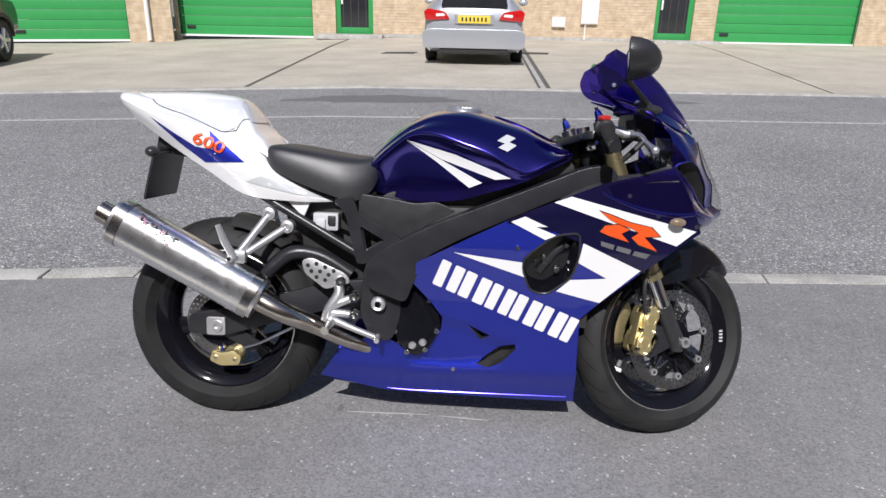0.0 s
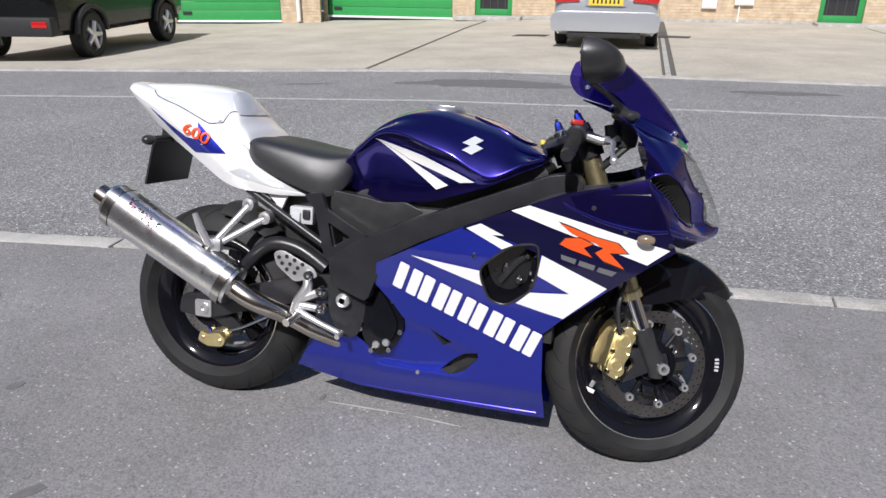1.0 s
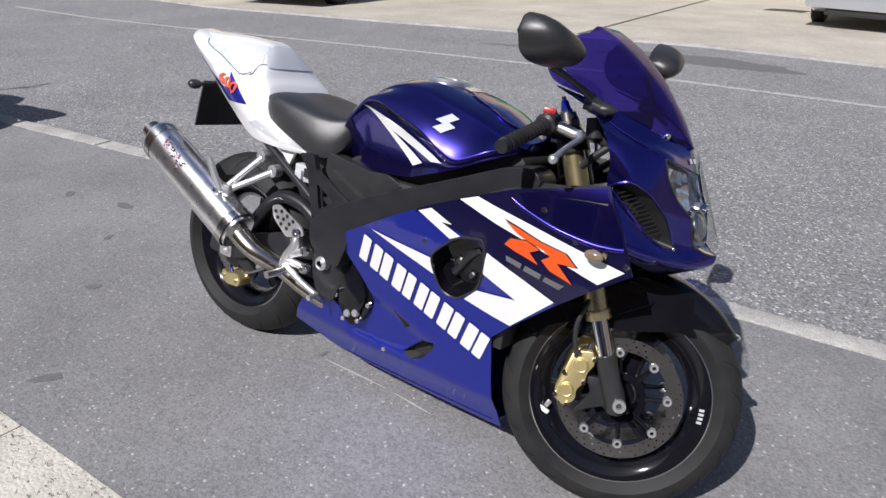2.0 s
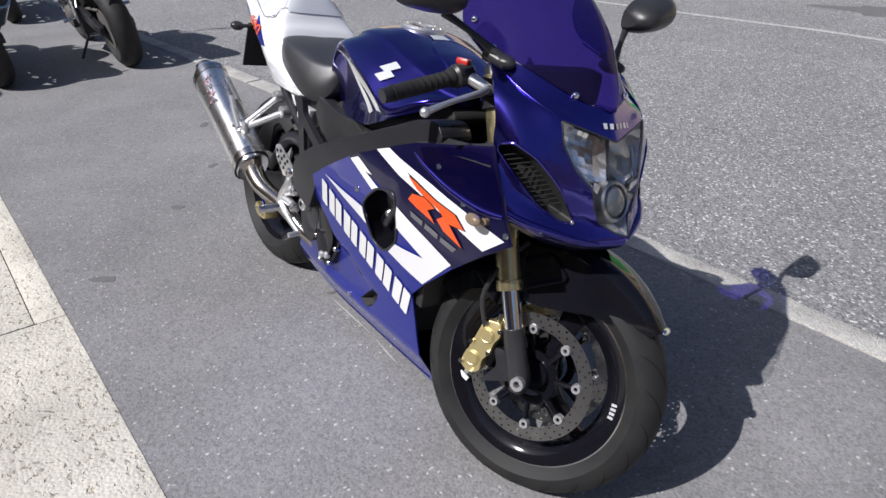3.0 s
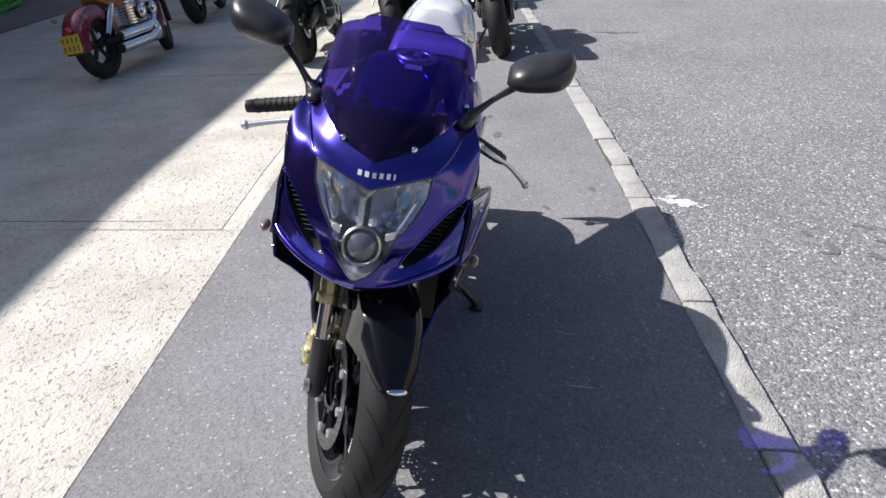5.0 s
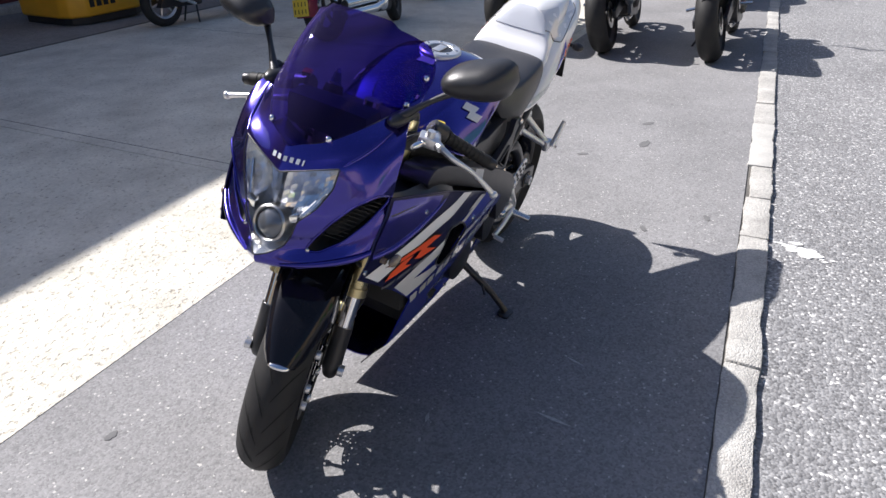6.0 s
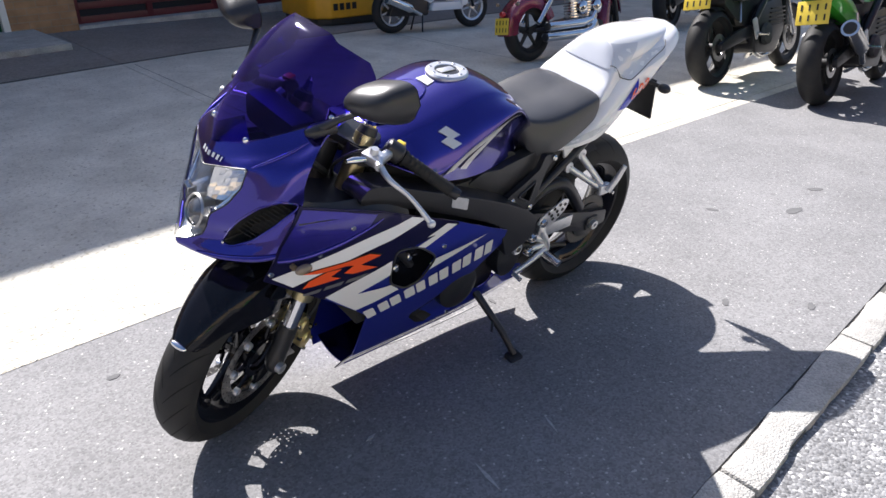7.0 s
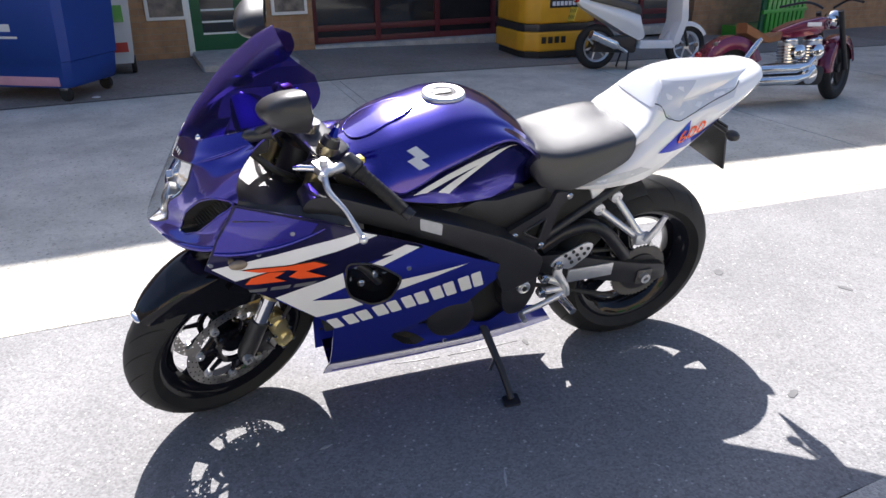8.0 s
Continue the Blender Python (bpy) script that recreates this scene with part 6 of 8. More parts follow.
part("link_pipe", tube([E1 - ax * 0.01, E1 + ax * 0.08, (-0.39, -0.165, 0.335), (-0.3, -0.14, 0.29), (-0.2, -0.1, 0.25)], [0.034, 0.03, 0.028, 0.027, 0.027], 18, 20), HOT_STEEL, bike, "heat-tinted steel link pipe")
part("can_strap", tube([(-0.632, -0.2, 0.55), (-0.64, -0.2, 0.5)], 0.01, 10), CAST, bike)

# ---- nose: cowl, screen, lamps ----
COWL = [
    [(0.70, 0, 0.925), (0.675, 0.05, 0.935), (0.645, 0.09, 0.951), (0.58, 0.136, 0.98), (0.53, 0.157, 0.996), (0.425, 0.174, 1.021)],
    [(0.713, 0, 0.9), (0.692, 0.055, 0.912), (0.66, 0.106, 0.928), (0.61, 0.145, 0.943), (0.572, 0.172, 0.953), (0.522, 0.188, 0.985)],
    [(0.726, 0, 0.873), (0.708, 0.06, 0.888), (0.682, 0.122, 0.906), (0.638, 0.162, 0.915), (0.61, 0.192, 0.922), (0.572, 0.21, 0.94)],
    [(0.754, 0, 0.825), (0.737, 0.06, 0.832), (0.70, 0.122, 0.845), (0.674, 0.165, 0.852), (0.648, 0.197, 0.852), (0.596, 0.213, 0.885)],
    [(0.786, 0, 0.765), (0.77, 0.045, 0.766), (0.737, 0.087, 0.772), (0.71, 0.13, 0.778), (0.676, 0.18, 0.79), (0.61, 0.236, 0.836)],
    [(0.806, 0, 0.715), (0.776, 0.032, 0.716), (0.744, 0.065, 0.717), (0.72, 0.1, 0.722), (0.69, 0.15, 0.735), (0.65, 0.204, 0.768)],
    [(0.802, 0, 0.676), (0.784, 0.035, 0.673), (0.764, 0.075, 0.674), (0.738, 0.12, 0.682), (0.71, 0.16, 0.694), (0.668, 0.2, 0.712)],
    [(0.74, 0, 0.64), (0.73, 0.035, 0.64), (0.715, 0.075, 0.645), (0.695, 0.115, 0.655), (0.675, 0.15, 0.67), (0.64, 0.185, 0.69)],
]
for k in (4, 5, 6):
    x, _, z = COWL[k][-1]
    COWL[k][-1] = (x - 0.012, fairing_half(x - 0.012, z) - 0.0045, z)
half_rows = [curve(r, 17) for r in COWL]
cols = [curve([row[j] for row in half_rows], 31) for j in range(17)]
grid = [[cols[j][i] for j in range(17)] for i in range(31)]
cowl_rows = [[Vector((p.x, -p.y, p.z)) for p in reversed(r)] + r[1:] for r in grid]
whole_cowl = BVHTree.FromBMesh(skin(cowl_rows))
LAMP = [(0.0, 0.871), (0.06, 0.888), (0.122, 0.905), (0.119, 0.862), (0.097, 0.815), (0.068, 0.784), (0.06, 0.75), (0.044, 0.718), (0.02, 0.703), (0.0, 0.7)]
LAMP = LAMP + [(-y, z) for y, z in reversed(LAMP[1:-1])]
INTAKE = rounded([(0.203, 0.856), (0.165, 0.83), (0.128, 0.787), (0.096, 0.74), (0.08, 0.71), (0.108, 0.708), (0.15, 0.737), (0.187, 0.785), (0.207, 0.83)], 0.012)
sheet = skin(cowl_rows)
cut_out(sheet, LAMP, "x")
cut_out(sheet, INTAKE, "x")
cut_out(sheet, [(-y, z) for y, z in INTAKE], "x")
cowl = part("nose_cowl", thicken(sheet, 0.004), NAVY, bike, "navy metallic nose cowl")
tc = whole_cowl
ring = pressed_ring(rounded(LAMP, 0.006), whole_cowl, "-x")
lamp = part("headlight", well(ring, (-0.12, 0, 0.02), 0.9, 5), REFLECTOR, cowl, "bright headlight housing")
part("lamp_gasket", tube([p + Vector((0.0005, 0, 0)) for p in ring + ring[:1]], 0.0017, 8, caps=False), BLACK, lamp)
# two bowls of bright facets, and the round projector below them
rng = random.Random(5)
for s in (-1, 1):
    facets = bmesh.new()
    n, m = 14, 9
    for i in range(n):
        for j in range(m):
            c = []
            for di, dj in ((0, 0), (1, 0), (1, 1), (0, 1)):
                u, v = (i + di) / n, (j + dj) / m
                y = 0.006 + 0.108 * u
                lo, hi = 0.792 + 0.05 * max(0, u - 0.45) * 2 - 0.006, 0.868 + 0.03 * u
                z = lo + (hi - lo) * v
                x = 0.745 - 0.085 * u - 0.012 - 0.03 * math.sin(math.pi * min(1, u * 1.05)) * math.sin(math.pi * (0.12 + 0.8 * v)) + (0.78 - z) * 0.35
                c.append([x, s * y, z])
            t1, t2 = rng.uniform(-0.0016, 0.0016), rng.uniform(-0.0014, 0.0014)
            c[0][0] += t1; c[2][0] -= t1; c[1][0] += t2; c[3][0] -= t2
            facets.faces.new([facets.verts.new(p) for p in c])
    part("reflector", facets, REFLECTOR, lamp, "faceted chrome reflector bowl", angle=1)
    part("reflector_rib", tube([(0.735, 0.07 * s, 0.795), (0.712, 0.085 * s, 0.82), (0.688, 0.1 * s, 0.85)], 0.004, 8), CHROME, lamp)
at = Matrix.Translation((0.758, 0, 0.757)) @ Matrix.Rotation(radians(68), 4, "Y")
part("projector_ring", lathe([(0.034, -0.02), (0.035, 0.002), (0.038, 0.005), (0.042, 0.001), (0.044, -0.03)], 48, "z"), DISC, lamp, "chrome projector ring", at)
part("projector_lens", lathe([(0.0, 0.012), (0.012, 0.0105), (0.024, 0.006), (0.034, -0.003)], 32, "z"), CHROME_DARK, lamp, "round projector lens", at)
for s in (-1, 1):
    part("ring_fin", prism(rounded([(0.046 * s, 0.79), (0.068 * s, 0.80), (0.066 * s, 0.782), (0.048 * s, 0.772)], 0.003), 0.735, 0.75, "x", 0.002), CHROME, lamp)
part("lamp_lens", marking(LAMP, tc, "-x", 0.003, 0.012), LENS, cowl, "clear headlight lens")
for s in (-1, 1):
    poly = [(y * s, z) for y, z in INTAKE]
    ring = pressed_ring(poly, whole_cowl, "-x")
    duct = part("intake", well(ring, (-0.06, -0.012 * s, -0.004), 0.8, 5), MATT, cowl, "deep black ram-air intake")
    part("intake_lip", tube([p + Vector((0.0005, 0, 0)) for p in ring + ring[:1]], 0.0028, 8, caps=False), NAVY, duct)
    for k in range(12):
        t = k / 11
        y0, z0 = 0.108 + 0.06 * t, 0.738 + 0.088 * t
        x0 = 0.695 - 0.062 * t
        part("intake_bar", tube([(x0 + 0.006, (y0 - 0.014) * s, z0 + 0.004), (x0 - 0.012, (y0 + 0.03) * s, z0 - 0.005)], 0.0012, 6), MATT, duct)
    for y, z in ((0.086, 0.71), (0.15, 0.692)):
        p = pressed_ring([(y * s, z)], whole_cowl, "-x")[0]
        part("cowl_bolt", ball(p, 0.006, (0.6, 1, 1), 6), STEEL, cowl)
for k, (a, b) in enumerate(((-0.036, -0.026), (-0.022, -0.012), (-0.008, 0.001), (0.005, 0.014), (0.018, 0.027), (0.031, 0.036))):
    part("nose_badge", marking([(a * 1.1 + 0.01, 0.894), (b * 1.1 + 0.008, 0.894), (b * 1.1 + 0.008, 0.904), (a * 1.1 + 0.01, 0.904)], tc, "-x", 0.0025), SILVER_GREY, cowl, "silver lettering block")

for s in (-1, 1):
    ridge = [whole_cowl.find_nearest(Vector((x, y * s, z)))[0] + Vector((0.001, 0.001 * s, 0)) for x, y, z in ((0.66, 0.205, 0.718), (0.69, 0.178, 0.705), (0.725, 0.135, 0.692), (0.755, 0.09, 0.683), (0.78, 0.045, 0.678))]
    part("cowl_ridge", tube(ridge, [0.006, 0.0085, 0.008, 0.006, 0.002], 10, 20), NAVY, cowl, "raised ridge under the intake")
    crest = [whole_cowl.find_nearest(Vector((x, y * s, z)))[0] for x, y, z in ((0.56, 0.17, 0.965), (0.6, 0.16, 0.945), (0.64, 0.145, 0.925), (0.672, 0.125, 0.907))]
    part("cowl_crest", tube(crest, [0.001, 0.004, 0.004, 0.002], 10, 16), NAVY, cowl, "crease running to the headlight's corner")

SCREENROWS = []


def bubble(q, z):
    """The raised middle of the screen, with quick flanks."""
    t = min(1.0, max(0.0, (0.64 - abs(q)) / 0.14))
    return t * t * (3 - 2 * t) * min(1.0, max(0.0, (z - 0.93) / 0.05))


mid = curve([(0.705, 0, 0.922), (0.66, 0, 0.975), (0.602, 0, 1.04), (0.538, 0, 1.094), (0.49, 0, 1.126), (0.452, 0, 1.145)], 26)
edge = curve([(0.69, 0.02, 0.924), (0.655, 0.082, 0.945), (0.56, 0.146, 0.986), (0.465, 0.172, 1.012), (0.41, 0.174, 1.03), (0.386, 0.166, 1.068), (0.396, 0.152, 1.108)], 26)
for m_, e_ in zip(mid, edge):
    bow = 2.0 + 2.2 * min(1.0, max(0.0, (m_.z - 1.0) / 0.12))
    SCREENROWS.append([(m_.x + (e_.x - m_.x) * abs(q) ** bow, e_.y * q, m_.z + (e_.z - m_.z) * abs(q) ** bow + 0.0035 + 0.012 * bubble(q, m_.z)) for q in np.linspace(-1, 1, 41)])
screen = part("windscreen", thicken(skin(SCREENROWS), 0.003), SCREEN, bike, "blue-violet tinted double-bubble windscreen")
for s in (-1, 1):
    for x, y, z in ((0.66, 0.074, 0.945), (0.432, 0.168, 1.048), (0.5, 0.162, 1.003)):
        part("screen_bolt", ball((x, y * s, z + 0.003), 0.008, n=6), CHROME, screen)

# mirrors
for s in (-1, 1):
    base = Vector((0.533, 0.17 * s, 0.992))
    back = 0.028 if s < 0 else 0.006
    tip = Vector((0.475 - back, 0.262 * s, 1.06))
    mi = part("mirror", tube([base, base.lerp(tip, 0.5) + Vector((0, 0, 0.004)), tip], [0.012, 0.0065, 0.009], 12, 10), BLACK, bike, "black mirror arm")
    part("mirror_base", joined(ball(base + Vector((0, -0.004 * s, -0.006)), 0.026, (1.4, 0.8, 0.6)), tube([base + Vector((0.02, 0, -0.01)), base + Vector((-0.03, 0.012 * s, 0.004))], [0.012, 0.016], 10)), BLACK, mi)
    rows = []
    for k in range(17):
        t = k / 16
        e = max(0.0, 1 - abs(2 * t - 0.96) ** 3.2 / 1.14) ** 0.45
        hh = (0.036 + 0.016 * t) * max(0.06, e)
        c = Vector((0.478 - back - 0.022 * t, (0.243 + 0.145 * t) * s, 1.087 + 0.032 * t))
        rows.append([c + Vector((0.082 * max(0, math.cos(a)) * max(0.1, e) + 0.004 * min(0, math.cos(a)), 0, hh * math.sin(a))) for a in (j * math.tau / 20 for j in range(20))])
    part("mirror_shell", skin(rows, True, True), BLACK, mi, "black teardrop mirror shell")
    part("mirror_glass", skin([[r[j] + Vector((-0.002, 0, 0)) if j != 0 else r[j] for j in range(6, 15)] for r in rows]), MIRROR, mi)
    part("front_indicator", joined(tube([(0.628, 0.2 * s, 0.685), (0.63, 0.228 * s, 0.686)], 0.008, 10), ball((0.615, 0.243 * s, 0.687), 0.015, (1.5, 0.75, 0.85))), AMBER, bike, "pale smoked front indicator")

# ---- cockpit ----
top = FRONT + RAKE * 0.675
yoke = part("top_yoke", prism(rounded([(top.x - 0.06, -0.12), (top.x + 0.035, -0.13), (top.x + 0.035, 0.13), (top.x - 0.06, 0.12)], 0.03), top.z - 0.03, top.z - 0.006, "z", 0.006), FRAME_BLACK, bike, "black top yoke", STEER)
for s in (-1, 1):
    y = 0.098 * s
    c = FRONT + RAKE * 0.632 + Vector((0, y, 0))
    ahead = 0.025 if s > 0 else 0.0
    g0, e = Vector((0.345 + ahead, 0.197 * s, 0.898)), Vector((0.292 + ahead, 0.322 * s, 0.841))
    along = (e - g0).normalized()
    bar = part("handlebar", tube([c, c.lerp(g0, 0.5) + Vector((0, 0, 0.006)), g0, e], 0.011, 14, 12), FRAME_BLACK, bike, "black clip-on handlebar", STEER)
    part("bar_clamp", tube([c - RAKE * 0.02, c + RAKE * 0.02], 0.038, 20), FRAME_BLACK, bar, xf=STEER)
    part("clamp_bolt", tube([c + Vector((-0.036, 0.012 * s, 0)), c + Vector((-0.05, 0.016 * s, 0))], [0.008, 0.007], 6), STEEL, bar, xf=STEER)
    part("grip", tube([g0, g0 + along * 0.006, g0 + along * 0.012, e - along * 0.01, e], [0.021, 0.021, 0.0165, 0.0165, 0.018], 16), RUBBER, bar, "ribbed rubber grip", STEER)
    for k in range(8):
        p = g0.lerp(e, 0.12 + 0.1 * k)
        part("grip_rib", tube([p, p + along * 0.004], 0.0178, 14), RUBBER, bar, xf=STEER)
    part("bar_end", tube([e, e + along * 0.006, e + along * 0.024], [0.013, 0.0165, 0.0155], 14), FRAME_BLACK, bar, xf=STEER)
    sw = g0 - along * 0.026
    part("switch_block", tube([g0 - along * 0.05, g0 - along * 0.044, g0 - along * 0.008, g0 - along * 0.002], [0.019, 0.025, 0.026, 0.02], 14), BLACK, bar, xf=STEER)
    if s > 0:
        part("switch", block(sw.x - 0.034, sw.x - 0.02, sw.y - 0.01, sw.y + 0.012, sw.z, sw.z + 0.016, 0.003), YELLOW, bar, "yellow switch", STEER)
    else:
        part("kill_switch", block(sw.x - 0.018, sw.x + 0.012, sw.y - 0.012, sw.y + 0.012, sw.z + 0.02, sw.z + 0.034, 0.005), RED, bar, "red switch", STEER)
    lv, lt = (Vector((0.466, 0.19, 0.914)), Vector((0.462, 0.353, 0.834))) if s > 0 else (Vector((0.428, -0.186, 0.894)), Vector((0.395, -0.35, 0.828)))
    part("lever", tube([lv, lv.lerp(lt, 0.25) + Vector((0.014, 0, 0.006)), lv.lerp(lt, 0.6) + Vector((0.004, 0, 0.01 if s > 0 else 0.004)), lt], [0.0085, 0.0075, 0.0058, 0.0075], 10, 16), CAST, bar, "alloy hand lever", STEER)
    part("lever_tip", ball(lt, 0.0105, n=8), CAST, bar, xf=STEER)
    part("lever_perch", tube([sw + Vector((0.012, -0.004 * s, 0)), lv + Vector((-0.01, -0.012 * s, 0)), lv + Vector((0.008, 0.004 * s, 0))], [0.014, 0.013, 0.011], 10), CAST, bar, xf=STEER)
    part("control_cable", tube([sw + Vector((0.02, -0.02 * s, 0)), sw + Vector((0.075, -0.06 * s, 0.0)), sw + Vector((0.085, -0.11 * s, -0.06)), sw + Vector((0.03, -0.14 * s, -0.14))], 0.0045, 8, 16), BLACK, bar, xf=STEER)
    part("yoke_bolt", tube([(top.x - 0.055, 0.085 * s, top.z - 0.02), (top.x - 0.068, 0.088 * s, top.z - 0.02)], 0.007, 6), STEEL, bike, xf=STEER)
part("clutch_bracket", joined(block(0.425, 0.47, 0.135, 0.185, 0.9, 0.925, 0.006), tube([(0.45, 0.16, 0.92), (0.45, 0.16, 0.94)], [0.012, 0.01], 8)), CAST, bike, "bright alloy clutch bracket", STEER)
part("cable_adjuster", tube([(0.47, 0.15, 0.912), (0.5, 0.135, 0.915), (0.515, 0.128, 0.915)], [0.008, 0.009, 0.005], 10), CHROME, bike, "bright cable adjuster", STEER)
part("fluid_reservoir", tube([(0.462, -0.15, 0.895), (0.455, -0.15, 0.94)], 0.021, 18), BLACK, bike, "brake fluid pot", STEER)
part("ignition_lock", tube([(top.x - 0.01, 0, top.z - 0.01), (top.x - 0.015, 0, top.z + 0.02)], 0.022, 18), STEEL, bike, xf=STEER)
part("instrument_panel", block(0.5, 0.57, -0.11, 0.11, 0.9, 0.98, 0.02), MATT, bike, "black instrument panel", Matrix.Translation((0.0, 0, 0.0)))
part("fairing_inner", prism(rounded([(0.38, 0.77), (0.6, 0.80), (0.62, 0.79), (0.5, 0.7), (0.38, 0.71)], 0.02), -0.2, 0.2, "y", 0.008), BLACK, bike, "black inner fairing")
for s in (-1, 1):
    part("inner_ledge", skin([curve([(0.30, 0.2 * s, 0.775), (0.4, 0.205 * s, 0.80), (0.52, 0.2 * s, 0.815), (0.61, 0.2 * s, 0.845)], 12), curve([(0.3, 0.228 * s, 0.728), (0.4, 0.238 * s, 0.772), (0.52, 0.237 * s, 0.79), (0.615, 0.222 * s, 0.795)], 12)]), BLACK, bike, "matt black fairing ledge")
part("head_stock", tube([(0.47, 0, 0.72), (0.41, 0, 0.87)], 0.042, 20), FRAME_BLACK, bike, "black steering head")
for s in (-1, 1):
    part("wiring_loom", tube([(0.44, 0.05 * s, 0.8), (0.5, 0.1 * s, 0.86), (0.55, 0.09 * s, 0.91)], 0.009, 8, 12), MATT, bike)
part("frame_sticker", prism(rounded([(0.085, 0.67), (0.147, 0.698), (0.149, 0.733), (0.085, 0.706)], 0.005), 0.2215, 0.2228, "y"), STICKER, bike, "grey warning label")


# ---- parked motorcycles behind ----
def simple_wheel(parent, at, r, half, rim_mat, name="wheel", spokes=5, rim=None, spoke_w=0.02, turn=None):
    rim = rim or r - 0.085
    xf = (turn or Matrix()) @ Matrix.Translation(at)
    w = part(name, lathe([(rim - 0.02, -half * 0.5), (rim + 0.008, -half * 0.75), (rim + 0.004, -half * 0.6), (rim - 0.014, -half * 0.3), (rim - 0.014, half * 0.3), (rim + 0.004, half * 0.6), (rim + 0.008, half * 0.75), (rim - 0.02, half * 0.5), (rim - 0.02, -half * 0.5)], 40), rim_mat, parent, xf=xf)
    part("tyre", lathe(tyre_profile(r, half, rim), 48), RUBBER, w, "black tyre", xf)
    part("hub", lathe([(0, -half * 0.8), (0.04, -half * 0.8), (0.045, 0), (0.04, half * 0.8), (0, half * 0.8)], 20), rim_mat, w, xf=xf)
    for k in range(spokes):
        a = k * math.tau / spokes + 0.3
        u = Vector((math.cos(a), 0, math.sin(a)))
        part("spoke", tube([u * 0.03, u * (rim - 0.012)], [spoke_w, spoke_w * 0.75], 8), rim_mat, w, xf=xf)
    return w


def plate_bars(parent, xf, w, h, material=YELLOW, rows=2):
    """A registration plate whose characters are plain bars."""
    p = part("number_plate", block(-w / 2, w / 2, -0.004, 0.004, -h / 2, h / 2, 0.002), material, parent, "plain-barred registration plate", xf)
    for r in range(rows):
        z = (rows - 1) * h * 0.22 - r * h * 0.44
        hh = h * (0.15 if rows == 2 else 0.3)
        n = 4 if rows == 2 else 7
        for k in range(n):
            x = -w * 0.36 + w * 0.72 * k / (n - 1)
            part("plate_bar", block(x - w * 0.026, x + w * 0.026, -0.0062, -0.004, z - hh * 0.85, z + hh * 0.85), INK, p, xf=xf)
    return p


